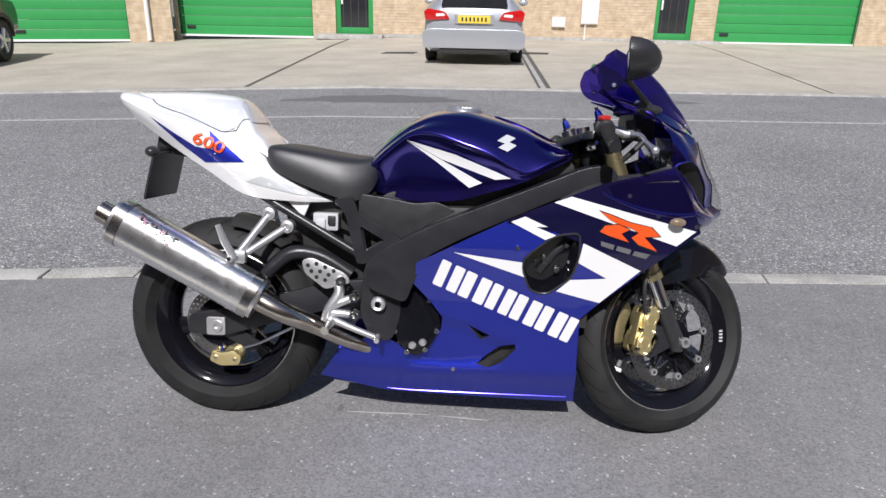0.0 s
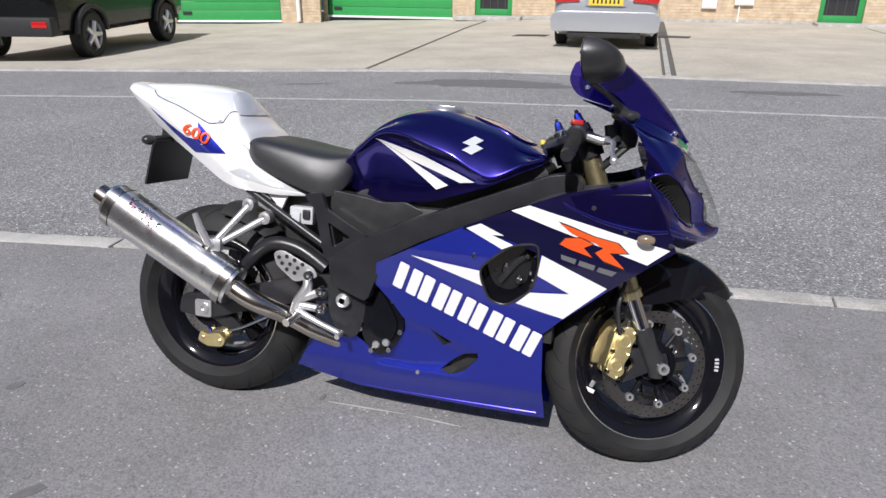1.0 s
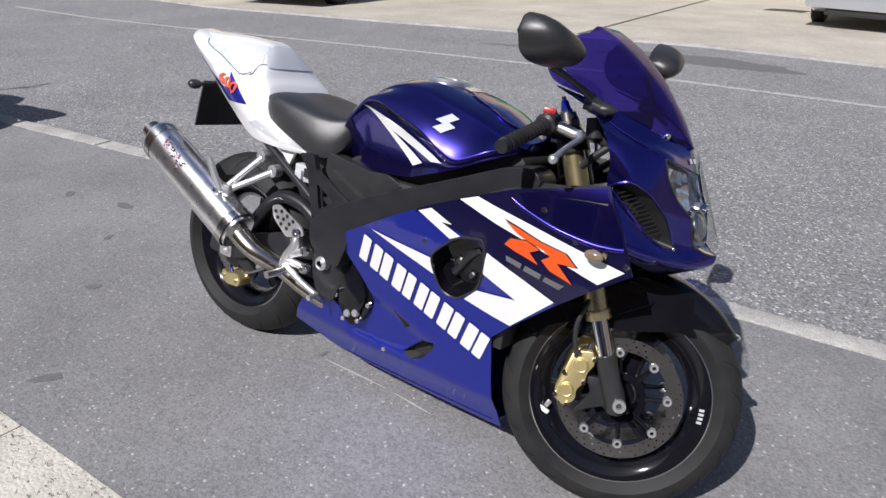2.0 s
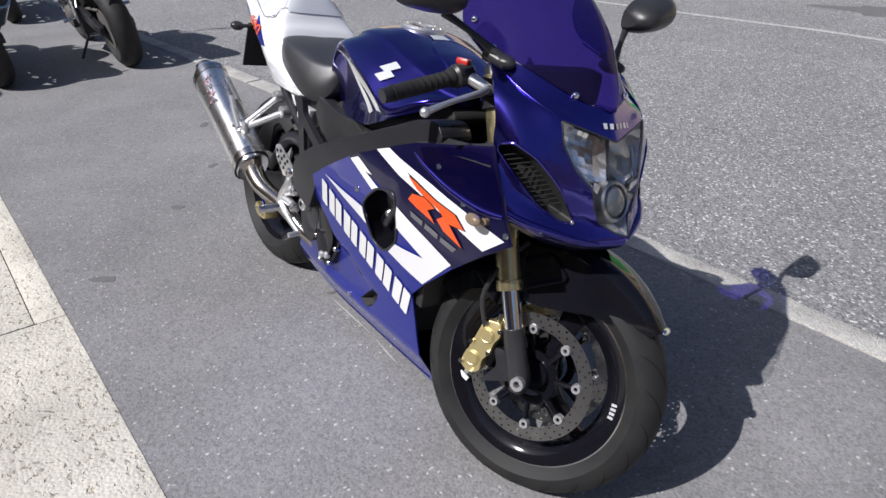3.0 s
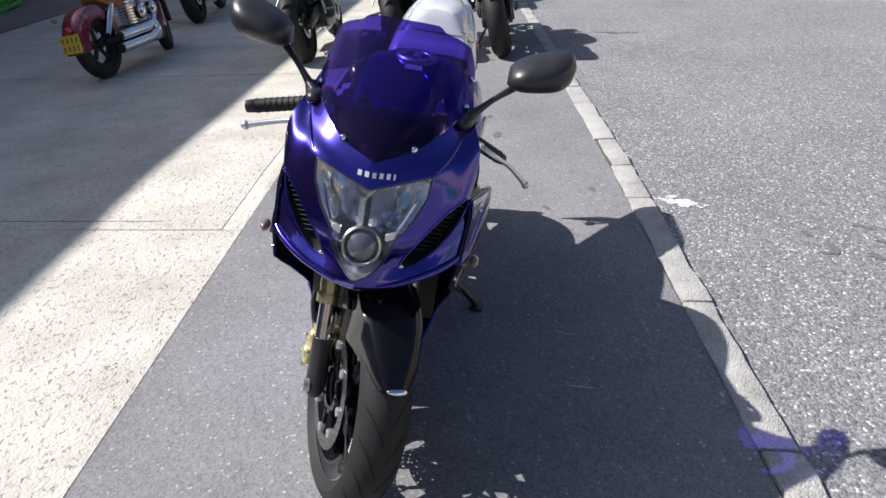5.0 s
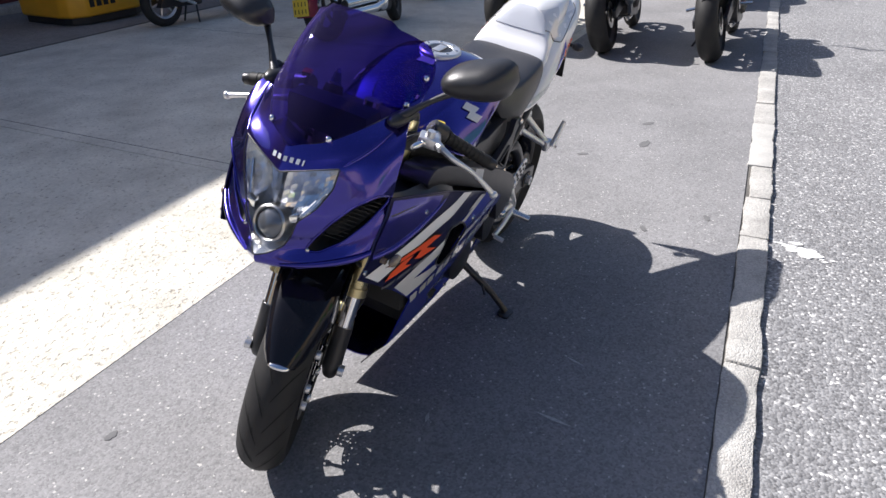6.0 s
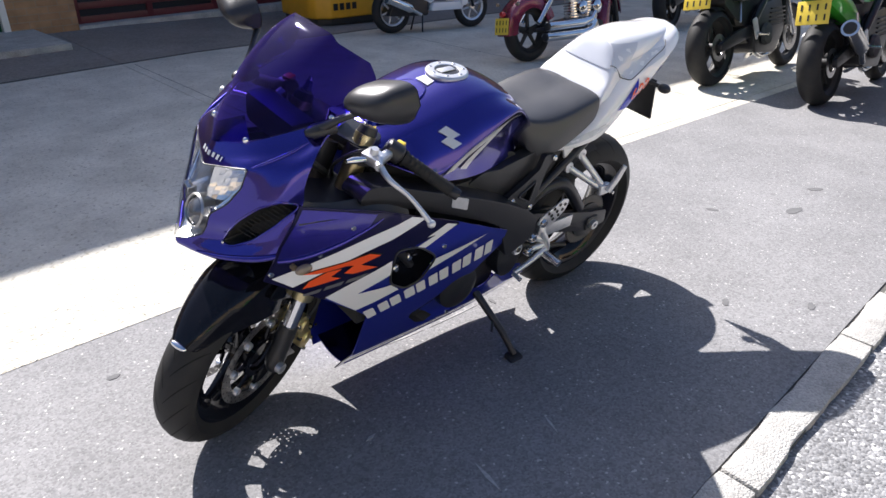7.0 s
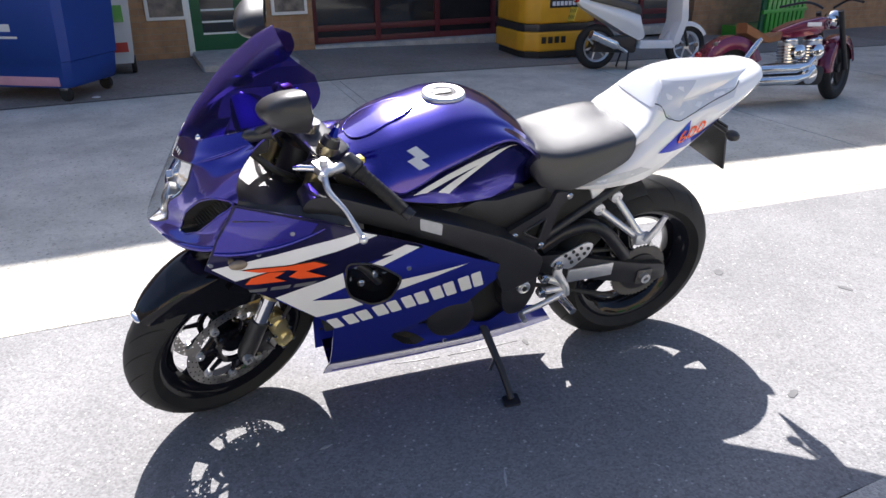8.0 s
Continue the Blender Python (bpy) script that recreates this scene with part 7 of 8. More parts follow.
def parked_bike(m, paint, label, exhaust="right", plate_z=0.72, tall=False):
    """A naked or sports machine seen from behind: x ahead."""
    b = thing("parked_motorcycle", label, "motorcycle", m, "motorcycles parked in a row")
    rw, fw = Vector((-0.7, 0, 0.315)), Vector((0.72, 0, 0.30))
    drop = 0.1 if exhaust == "high" else 0.0
    w = simple_wheel(b, rw, 0.315, 0.088, MATT, "rear_wheel", 5)
    # Disc added to cover spoke gaps, so the wheel's shadow is fuller.
    part("sprocket", lathe([(0.04, 0.07), (0.15, 0.07), (0.15, 0.078), (0.04, 0.078)], 32), IRON, w, xf=Matrix.Translation(rw))
    # Block added between the wheels to keep sunlight out of the cast shadow.
    part("belly_infill", prism(rounded([(-0.3, 0.36), (-0.12, 0.22), (0.22, 0.19), (0.36, 0.32), (0.38, 0.55), (-0.25, 0.58)], 0.05), -0.1, 0.1, "y", 0.02), MATT, b)
    part("brake_disc", lathe([(0.07, -0.075), (0.11, -0.075), (0.11, -0.08), (0.07, -0.08), (0.07, -0.075)], 32), DISC, w, xf=Matrix.Translation(rw))
    f = simple_wheel(b, fw, 0.30, 0.06, MATT, "front_wheel", 5)
    for s in (-1, 1):
        part("brake_disc", lathe([(0.1, 0.06 * s), (0.15, 0.06 * s), (0.15, 0.066 * s), (0.1, 0.066 * s), (0.1, 0.06 * s)], 32), DISC, f, xf=Matrix.Translation(fw))
        part("swing_arm", prism(rounded([(-0.75, 0.28), (-0.2, 0.36), (-0.2, 0.46), (-0.5, 0.42), (-0.76, 0.35)], 0.02), 0.1 * s, 0.135 * s, "y", 0.008), FRAME_BLACK, b)
        part("fork_leg", tube([fw + Vector((0, 0.09 * s, 0)), (0.43, 0.09 * s, 0.9)], [0.024, 0.027], 14), CHROME, b)
        part("handlebar", tube([(0.42, 0.08 * s, 0.98), (0.38, 0.22 * s, 1.03), (0.3, 0.37 * s, 1.0)], 0.012, 10, 8), FRAME_BLACK, b)
        part("grip", tube([(0.34, 0.28 * s, 1.02), (0.295, 0.38 * s, 0.998)], 0.018, 10), RUBBER, b)
        part("foot_peg", tube([(-0.2, 0.16 * s, 0.38), (-0.2, 0.27 * s, 0.37)], 0.013, 8), STEEL, b)
        part("engine_cover", lathe([(0, 0.205 * s), (0.05, 0.203 * s), (0.085, 0.19 * s), (0.095, 0.16 * s)], 24), IRON, b, "dull metal engine cover", Matrix.Translation((-0.02, 0, 0.36)))
        part("header_pipe", tube([(0.36, 0.06 * s, 0.56), (0.44, 0.07 * s, 0.42), (0.36, 0.08 * s, 0.22), (0.1, 0.07 * s, 0.16), (-0.2, -0.12, 0.25)], 0.02, 10, 14), STEEL, b, "steel header pipe")
        part("footrest_hanger", prism(rounded([(-0.3, 0.5), (-0.22, 0.52), (-0.16, 0.38), (-0.22, 0.32)], 0.02), 0.165 * s, 0.172 * s, "y", 0.002), CAST, b)
        part("hanger_strut", tube([(-0.4, 0.11 * s, 0.66), (-0.56, 0.19 * s, 0.5)], 0.009, 8), CAST, b)
        part("frame_beam", tube([(-0.22, 0.13 * s, 0.45), (-0.05, 0.17 * s, 0.68), (0.3, 0.13 * s, 0.82)], 0.03, 10, 10), FRAME_BLACK, b)
        part("rear_indicator", joined(tube([(-0.82, 0.05 * s, 0.83), (-0.83, 0.13 * s, 0.83)], 0.007, 8), ball((-0.83, 0.14 * s, 0.83), 0.02, (0.8, 1.3, 0.8), 6)), AMBER, b)
        part("mirror", joined(tube([(0.4, 0.2 * s, 1.03), (0.36, 0.3 * s, 1.16)], 0.006, 8), ball((0.35, 0.34 * s, 1.18), 0.06, (0.3, 1, 0.6), 8)), BLACK, b)
    part("engine", prism(rounded([(-0.22, 0.22), (0.2, 0.18), (0.4, 0.4), (0.3, 0.65), (-0.1, 0.62), (-0.22, 0.45)], 0.05), -0.15, 0.15, "y", 0.02), FRAME_BLACK, b, "black engine")
    for k in range(5):
        part("engine_fin", block(0.05 + 0.01 * k, 0.36, -0.165, 0.165, 0.42 + 0.035 * k, 0.432 + 0.035 * k, 0.002), FRAME_BLACK, b)
    part("fuel_tank", skin([tank_ring(*r) for r in blend_all([(r[0] * 1.1, *r[1:]) for r in TANK], 17)], True, True), paint, b)
    part("seat", skin([seat_ring(*r) for r in blend([(x - 0.02, lo, hi - 0.02, w_, wl) for x, lo, hi, w_, wl in SEAT], 13)], True, True), SEAT_VINYL, b)
    part("tail_unit", skin([tail_ring(*r) for r in blend([(x + 0.08, lo - 0.04 - drop, hi - 0.06 - drop * 0.6, w_, wl) for x, lo, hi, w_, wl in TAIL], 17)], True, True), paint, b)
    part("tail_light", ball((-0.87, 0, 0.9), 0.03, (0.6, 2.2, 0.9), 8), TAIL_RED, b)
    part("plate_bracket", prism([(-0.86, 0.9), (-0.8, 0.88), (-0.84, plate_z), (-0.9, plate_z)], -0.04, 0.04, "y", 0.006), BLACK, b)
    plate_bars(b, pose(-0.91, 0, plate_z, 0, 0, -90) @ pose(0, 0, 0, -16, 0, 0), 0.23, 0.17)
    part("rear_hugger", thicken(skin([[(rw.x + 0.33 * math.cos(radians(a)), 0.08 * q, rw.z + (0.33 - 0.03 * abs(q) ** 3) * math.sin(radians(a))) for q in np.linspace(-1, 1, 7)] for a in range(30, 110, 8)]), 0.003), MATT, b)
    s = -1 if exhaust == "right" else 1
    if exhaust == "high":
        part("exhaust_can", tube([(-0.2, -0.14, 0.26), (-0.38, -0.18, 0.36), (-0.43, -0.19, 0.4), (-0.8, -0.22, 0.57)], [0.025, 0.03, 0.058, 0.062], 22), STEEL, b, "bright steel exhaust")
        part("exhaust_end", tube([(-0.8, -0.22, 0.57), (-0.812, -0.221, 0.576)], [0.046, 0.04], 18), MATT, b)
        part("can_strap", tube([(-0.6, -0.21, 0.53), (-0.6, -0.2, 0.66)], 0.008, 8), CAST, b)
    elif exhaust != "none":
        part("exhaust_can", tube([(-0.2, 0.12 * s, 0.25), (-0.35, 0.15 * s, 0.33), (-0.42, 0.19 * s, 0.4), (-0.8, 0.21 * s, 0.56)], [0.025, 0.028, 0.055, 0.055], 18), STEEL, b, "bright steel exhaust")
        part("exhaust_end", tube([(-0.8, 0.21 * s, 0.56), (-0.83, 0.213 * s, 0.573)], [0.04, 0.034], 14), MATT, b)
    part("rear_shock", tube([(-0.3, 0.0, 0.62), (-0.42, 0.0, 0.42)], 0.035, 12), IRON, b)
    part("drive_chain", tube([(-0.7, 0.075, 0.46), (-0.24, 0.08, 0.43)], 0.011, 6), IRON, b)
    part("side_stand", tube([(-0.1, 0.12, 0.2), (-0.14, 0.32, -0.05)], 0.011, 8), FRAME_BLACK, b)
    part("front_mudguard", thicken(skin([[(fw.x + 0.315 * math.cos(radians(a)), 0.065 * q, fw.z + (0.315 - 0.03 * abs(q) ** 3) * math.sin(radians(a))) for q in np.linspace(-1, 1, 7)] for a in range(40, 150, 8)]), 0.003), paint, b)
    part("headlight", ball((0.56, 0, 0.86), 0.1, (0.8, 1, 1)), CHROME, b)
    # Second added block, higher up, filling the remaining holes in the shadow.
    part("body_infill", prism(rounded([(-0.66, 0.66), (-0.6, 0.82), (-0.2, 0.8), (0.3, 0.86), (0.5, 0.78), (0.56, 0.5), (0.3, 0.3), (-0.2, 0.42), (-0.42, 0.5)], 0.04), -0.1, 0.1, "y", 0.02), MATT, b, "added black infill that keeps the cast shadow solid")
    part("radiator", block(0.38, 0.43, -0.16, 0.16, 0.4, 0.72, 0.008), MATT, b)
    part("tail_tray", prism(rounded([(-0.86, 0.84), (-0.6, 0.66), (-0.5, 0.72), (-0.7, 0.88)], 0.02), -0.08, 0.08, "y", 0.01), MATT, b)
    return b


def lean(x, y, heading, deg=-10):
    fall = math.degrees(math.atan(0.028)) if -10 < x < -1.5 else 0
    return pose(x, y, ground(x), 0, -fall, 0) @ pose(0, 0, 0, 0, 0, heading) @ pose(0, 0, 0, deg, 0, 0)


parked_bike(lean(-5.13, 0.37, 181), RED_PAINT, "red motorcycle with a yellow plate, parked tail out", "none", 0.72)
parked_bike(lean(-5.13, -0.57, 184), LIME, "green motorcycle with a bright exhaust, parked tail out", "high", 0.7)
parked_bike(lean(-5.06, -1.43, 182), BLACK, "black motorcycle with a yellow plate, parked tail out", "none", 0.72)
parked_bike(lean(-8.2, 0.0, 176), GLOSS_BLACK, "dark motorcycle parked further along the strip", "right", 0.76)
parked_bike(lean(-7.6, -3.6, 190), MATT, "black motorcycle in the shade before the workshop", "right", 0.76)


# ---- the maroon cruiser ----
cr = thing("cruiser_motorcycle", "maroon cruiser with chrome pipes and tan saddle", "motorcycle", lean(-4.54, -3.07, 178, -8) @ Matrix.Scale(0.88, 4))
rw, fw = Vector((-0.72, 0, 0.33)), Vector((0.8, 0, 0.33))
simple_wheel(cr, rw, 0.33, 0.075, MATT, "rear_wheel", 5, 0.21, 0.024)
BARS = pose(0.55, 0, 0, 0, 0, 24) @ pose(-0.55, 0, 0)
simple_wheel(cr, fw, 0.33, 0.066, MATT, "front_wheel", 5, 0.21, 0.024, BARS)


def fender(c, r, half, a0, a1, deep):
    rows = []
    for k in range(19):
        a = radians(a0 + (a1 - a0) * k / 18)
        rows.append([(c.x + rr * math.cos(a), y, c.z + rr * math.sin(a)) for rr, y in [(r - deep, -half * 1.04), (r - deep * 0.4, -half * 1.04), (r - 0.012, -half * 0.92), (r, -half * 0.5), (r + 0.003, 0), (r, half * 0.5), (r - 0.012, half * 0.92), (r - deep * 0.4, half * 1.04), (r - deep, half * 1.04)]])
    return thicken(skin(rows), 0.004)


part("rear_fender", fender(rw, 0.375, 0.1, 20, 185, 0.14), WINE, cr, "deep maroon rear fender")
part("front_fender", fender(fw, 0.365, 0.085, 15, 185, 0.1), WINE, cr, "maroon front fender", BARS)
part("fuel_tank", skin([seat_ring(x, lo, hi, w, w * 0.8) for x, lo, hi, w in [(-0.18, 0.69, 0.73, 0.05), (-0.1, 0.67, 0.77, 0.11), (0.08, 0.67, 0.83, 0.14), (0.3, 0.7, 0.87, 0.15), (0.44, 0.76, 0.87, 0.1), (0.48, 0.81, 0.85, 0.04)]], True, True), WINE, cr, "maroon teardrop tank")
part("tank_badge", block(0.1, 0.28, -0.158, -0.15, 0.77, 0.81, 0.002), PEARL, cr, "pale scroll badge")
part("saddle", skin([seat_ring(x, lo, hi, w, w) for x, lo, hi, w in [(-0.58, 0.72, 0.82, 0.08), (-0.5, 0.66, 0.76, 0.14), (-0.36, 0.62, 0.68, 0.16), (-0.2, 0.64, 0.72, 0.12), (-0.12, 0.68, 0.74, 0.06)]], True, True), TAN, cr, "tan leather saddle")
for c in ((0.02, 0.46), (0.26, 0.46)):
    a = -18 if c[0] < 0.1 else 22
    cyl = part("cylinder", tube([(c[0] + 0.03, 0, 0.34), (c[0] + (0.0 if a < 0 else 0.08), 0, 0.62)], [0.1, 0.095], 20), CAST, cr, "polished finned cylinder")
    for k in range(6):
        z = 0.42 + 0.03 * k
        part("fin", tube([(c[0] + 0.02, 0, z), (c[0] + 0.02, 0, z + 0.012)], 0.118, 20), CHROME, cyl)
    part("rocker_cover", lathe([(0, -0.165), (0.05, -0.162), (0.075, -0.145), (0.08, -0.1)], 24), CHROME, cyl, xf=Matrix.Translation((c[0] + 0.03, 0, 0.52)))
    part("head_cover", ball((c[0] + (0.0 if a < 0 else 0.08), 0, 0.64), 0.1, (1, 1, 0.6)), CHROME, cyl)
part("crankcase", prism(rounded([(-0.2, 0.2), (0.36, 0.18), (0.4, 0.36), (0.1, 0.42), (-0.2, 0.4)], 0.06), -0.15, 0.15, "y", 0.03), MATT, cr)
for s in (-1, 1):
    part("engine_cover", lathe([(0, 0.19 * s), (0.07, 0.188 * s), (0.1, 0.17 * s), (0.105, 0.14 * s)], 28), CHROME, cr, "round chrome engine cover", Matrix.Translation((0.18, 0, 0.3)))
    part("fork_leg", tube([fw + Vector((0, 0.11 * s, 0)), (0.5, 0.11 * s, 0.92)], [0.03, 0.028], 14), FRAME_BLACK, cr, xf=BARS)
    part("handlebar", tube([(0.46, 0.05 * s, 0.95), (0.42, 0.2 * s, 1.02), (0.22, 0.4 * s, 0.98)], 0.013, 10, 10), FRAME_BLACK, cr, xf=BARS)
    part("mirror", joined(tube([(0.34, 0.3 * s, 1.01), (0.34, 0.34 * s, 1.15)], 0.006, 8), ball((0.34, 0.36 * s, 1.17), 0.055, (0.3, 1, 0.7), 8)), FRAME_BLACK, cr, xf=BARS)
    part("swing_arm", tube([(-0.2, 0.11 * s, 0.33), (-0.72, 0.11 * s, 0.33)], 0.024, 10), FRAME_BLACK, cr)
    part("rear_shock", tube([(-0.45, 0.13 * s, 0.66), (-0.68, 0.13 * s, 0.4)], 0.03, 12), CHROME, cr)
    part("rear_indicator", ball((-1.0, 0.15 * s, 0.62), 0.028, (0.8, 1, 0.8), 6), AMBER, cr)
for z, x0 in ((0.36, -0.62), (0.25, -0.66)):
    part("exhaust_pipe", tube([(0.22, -0.16, z + 0.1), (0.12, -0.19, z + 0.03), (-0.05, -0.2, z), (x0, -0.21, z)], [0.03, 0.032, 0.05, 0.05], 18), CHROME, cr, "long chrome exhaust")
    part("pipe_end", tube([(x0, -0.21, z), (x0 - 0.012, -0.21, z)], [0.042, 0.036], 14), MATT, cr)
part("headlight", ball((0.62, 0, 0.84), 0.1, (1, 1, 1), 10), CHROME, cr, xf=BARS)
part("tail_light", ball((-1.08, 0, 0.52), 0.04, (0.7, 1.2, 0.8), 8), TAIL_RED, cr)
plate_bars(cr, pose(-1.1, 0.0, 0.40, 0, 0, -90) @ pose(0, 0, 0, -8, 0, 0), 0.2, 0.17)

# ---- the white scooter ----
sc = thing("scooter", "white scooter with black seat, standing in the shade", "scooter", lean(-4.44, -5.2, 173, -4) @ Matrix.Scale(0.9, 4))
r2, f2 = Vector((-0.62, 0, 0.28)), Vector((0.66, 0, 0.28))
simple_wheel(sc, r2, 0.28, 0.062, CAST, "rear_wheel", 6, 0.18, 0.016)
simple_wheel(sc, f2, 0.28, 0.055, CAST, "front_wheel", 6, 0.18, 0.016)
part("tail_body", skin([tail_ring(x, lo, hi, w, w * 0.7) for x, lo, hi, w in [(0.0, 0.38, 0.46, 0.12), (-0.08, 0.36, 0.68, 0.16), (-0.3, 0.46, 0.76, 0.17), (-0.6, 0.62, 0.82, 0.15), (-0.86, 0.76, 0.88, 0.09), (-0.95, 0.84, 0.88, 0.03)]], True, True), SCOOTER_WHITE, sc, "white tail body")
part("seat", skin([seat_ring(x, lo, hi, w, w) for x, lo, hi, w in [(-0.78, 0.84, 0.9, 0.1), (-0.6, 0.8, 0.91, 0.15), (-0.3, 0.74, 0.84, 0.15), (-0.1, 0.68, 0.8, 0.12), (-0.04, 0.68, 0.74, 0.06)]], True, True), SEAT_VINYL, sc, "black seat")
part("floor_board", prism(rounded([(-0.1, 0.26), (0.4, 0.26), (0.46, 0.36), (-0.05, 0.36)], 0.03), -0.17, 0.17, "y", 0.02), SCOOTER_WHITE, sc)
part("leg_shield", prism(rounded([(0.36, 0.32), (0.46, 0.3), (0.56, 0.62), (0.52, 0.95), (0.44, 0.98), (0.46, 0.6)], 0.04), -0.19, 0.19, "y", 0.05, 3), SCOOTER_WHITE, sc, "white leg shield")
part("head_shroud", ball((0.44, 0, 1.05), 0.12, (1, 1.3, 0.7), 10), SCOOTER_WHITE, sc)
part("front_mudguard", fender(f2, 0.31, 0.07, 30, 165, 0.06), SCOOTER_WHITE, sc)
part("engine", prism(rounded([(-0.72, 0.22), (-0.1, 0.2), (-0.1, 0.42), (-0.6, 0.4)], 0.05), -0.1, 0.14, "y", 0.02), FRAME_BLACK, sc)
part("exhaust_can", tube([(-0.25, -0.15, 0.22), (-0.38, -0.17, 0.28), (-0.44, -0.18, 0.31), (-0.78, -0.19, 0.44)], [0.02, 0.025, 0.06, 0.055], 18), CHROME, sc, "chrome exhaust")
for s in (-1, 1):
    part("fork_leg", tube([f2 + Vector((0, 0.07 * s, 0)), (0.5, 0.07 * s, 0.75)], 0.02, 12), FRAME_BLACK, sc)
    part("handlebar", tube([(0.42, 0.08 * s, 1.06), (0.34, 0.34 * s, 1.04)], 0.016, 10), RUBBER, sc)
    part("mirror", joined(tube([(0.42, 0.2 * s, 1.07), (0.4, 0.26 * s, 1.2)], 0.006, 8), ball((0.4, 0.28 * s, 1.24), 0.06, (0.3, 1, 0.7), 8)), BLACK, sc)
part("tail_light", ball((-0.92, 0, 0.84), 0.04, (0.7, 1.8, 0.7), 8), TAIL_RED, sc)
plate_bars(sc, pose(-0.96, 0, 0.68, 0, 0, -90) @ pose(0, 0, 0, -14, 0, 0), 0.2, 0.17)
for s in (-1, 1):
    part("stand_leg", tube([(-0.2, 0.1 * s, 0.22), (-0.24, 0.15 * s, 0.0)], 0.012, 8), FRAME_BLACK, sc)

# ---- yellow machine with black bands, bins ----
ym = thing("floor_machine", "yellow painted machine body with black bands, dusty", "machine", pose(-3.95, -6.62, -0.07, 0, 0, 178))
ring = [(0.5, -0.42), (0.54, -0.3), (0.54, 0.4), (-0.54, 0.4), (-0.54, -0.3), (-0.5, -0.42), (-0.34, -0.52), (0.34, -0.52)]


def scaled(k):
    return [(a * k, b * k) for a, b in ring]


ring.reverse()
part("base_skirt", prism(scaled(0.93), 0.02, 0.1, "z", 0.01), MATT, ym)
part("lower_body", prism(scaled(1.0), 0.1, 0.34, "z", 0.03, 3), YELLOW_PAINT, ym, "yellow lower body")
part("black_band", prism(scaled(0.985), 0.34, 0.43, "z", 0.01), BLACK, ym, "black rubber band")
part("upper_body", prism(scaled(0.97), 0.43, 0.98, "z", 0.04, 3), YELLOW_PAINT, ym, "yellow upper body")
part("name_panel", block(0.0 - 0.2, 0.18, -0.512, -0.502, 0.62, 0.72, 0.003), INK, ym, "black name panel")
for k in range(6):
    part("panel_bar", block(-0.17 + 0.055 * k, -0.13 + 0.055 * k, -0.516, -0.511, 0.645, 0.695), PEARL, ym)
for k in range(4):
    part("print_bar", block(-0.3 + 0.09 * k, -0.24 + 0.09 * k, -0.526, -0.518, 0.2, 0.28), INK, ym, "black print")
part("corner_strip", block(0.38, 0.43, -0.5, -0.44, 0.1, 0.34, 0.006), BLACK, ym)
part("mast", block(-0.5, 0.5, 0.2, 0.36, 0.98, 1.9, 0.02), BLACK, ym)

bb = thing("waste_bin", "large blue wheeled waste bin with pale print", "waste bin", pose(1.92, -5.75, 0, 0, 0, -30))
rows = [[(x * k, y * k, z) for x, y in ((-0.6, -0.42), (0.6, -0.42), (0.66, -0.36), (0.66, 0.36), (0.6, 0.42), (-0.6, 0.42), (-0.66, 0.36), (-0.66, -0.36))] for z, k in ((0.13, 0.86), (0.17, 0.9), (0.36, 0.93), (0.37, 0.95), (1.08, 1.02), (1.09, 1.08), (1.16, 1.08))]
part("body", skin(rows, True, True), BIN_BLUE, bb, "blue ribbed bin body")
part("lid", skin([[(x * k, y * k, z) for x, y in ((-0.66, -0.46), (0.66, -0.46), (0.7, 0), (0.66, 0.46), (-0.66, 0.46), (-0.7, 0))] for z, k in ((1.16, 1.08), (1.2, 1.08), (1.32, 0.85), (1.36, 0.4))], True, True), BIN_BLUE, bb)
part("rim_strip", block(-0.5, 0.5, 0.376, 0.388, 0.15, 0.23, 0.004), PINK, bb, "faded pink strip")
for k in range(3):
    part("print_bar", block(-0.15 + 0.16 * k, -0.02 + 0.16 * k, 0.405, 0.412, 0.62 + 0.02 * (k % 2), 0.78), BIN_WHITE, bb, "pale print")
part("print_bar", block(-0.2, 0.36, 0.404, 0.41, 0.56, 0.58), BIN_WHITE, bb)
for x in (-0.48, 0.48):
    for y in (-0.3, 0.3):
        c = part("castor", lathe([(0, -0.02), (0.058, -0.02), (0.068, -0.01), (0.068, 0.01), (0.058, 0.02), (0, 0.02)], 20), RUBBER, bb, "black castor", Matrix.Translation((x, y, 0.068)))
        part("castor_fork", block(x - 0.04, x + 0.04, y - 0.03, y + 0.03, 0.1, 0.15, 0.01), STEEL, c)
wb = thing("waste_bin", "white wheeled waste bin with a green and red print", "waste bin", pose(1.32, -6.85, 0, 0, 0, 4))
part("body", skin([[(x, y, z) for x, y in ((-k, -0.3), (k, -0.3), (k + 0.02, 0.3), (-k - 0.02, 0.3))] for z, k in ((0.12, 0.17), (0.2, 0.185), (1.0, 0.23), (1.05, 0.25))], True, True), BIN_WHITE, wb, "white bin body")
part("lid", block(-0.26, 0.26, -0.34, 0.34, 1.05, 1.1, 0.02), BIN_WHITE, wb)
part("green_print", block(-0.16, 0.14, 0.3, 0.312, 0.55, 0.72), LIME, wb, "green print")
part("red_print", block(-0.16, 0.14, 0.298, 0.308, 0.24, 0.34), RED, wb, "red print")
for x in (-0.19, 0.19):
    part("wheel", lathe([(0, -0.025), (0.09, -0.025), (0.1, 0), (0.09, 0.025), (0, 0.025)], 20), RUBBER, wb, xf=Matrix.Translation((x, 0.2, 0.1)) @ Matrix.Rotation(radians(90), 4, "Z"))

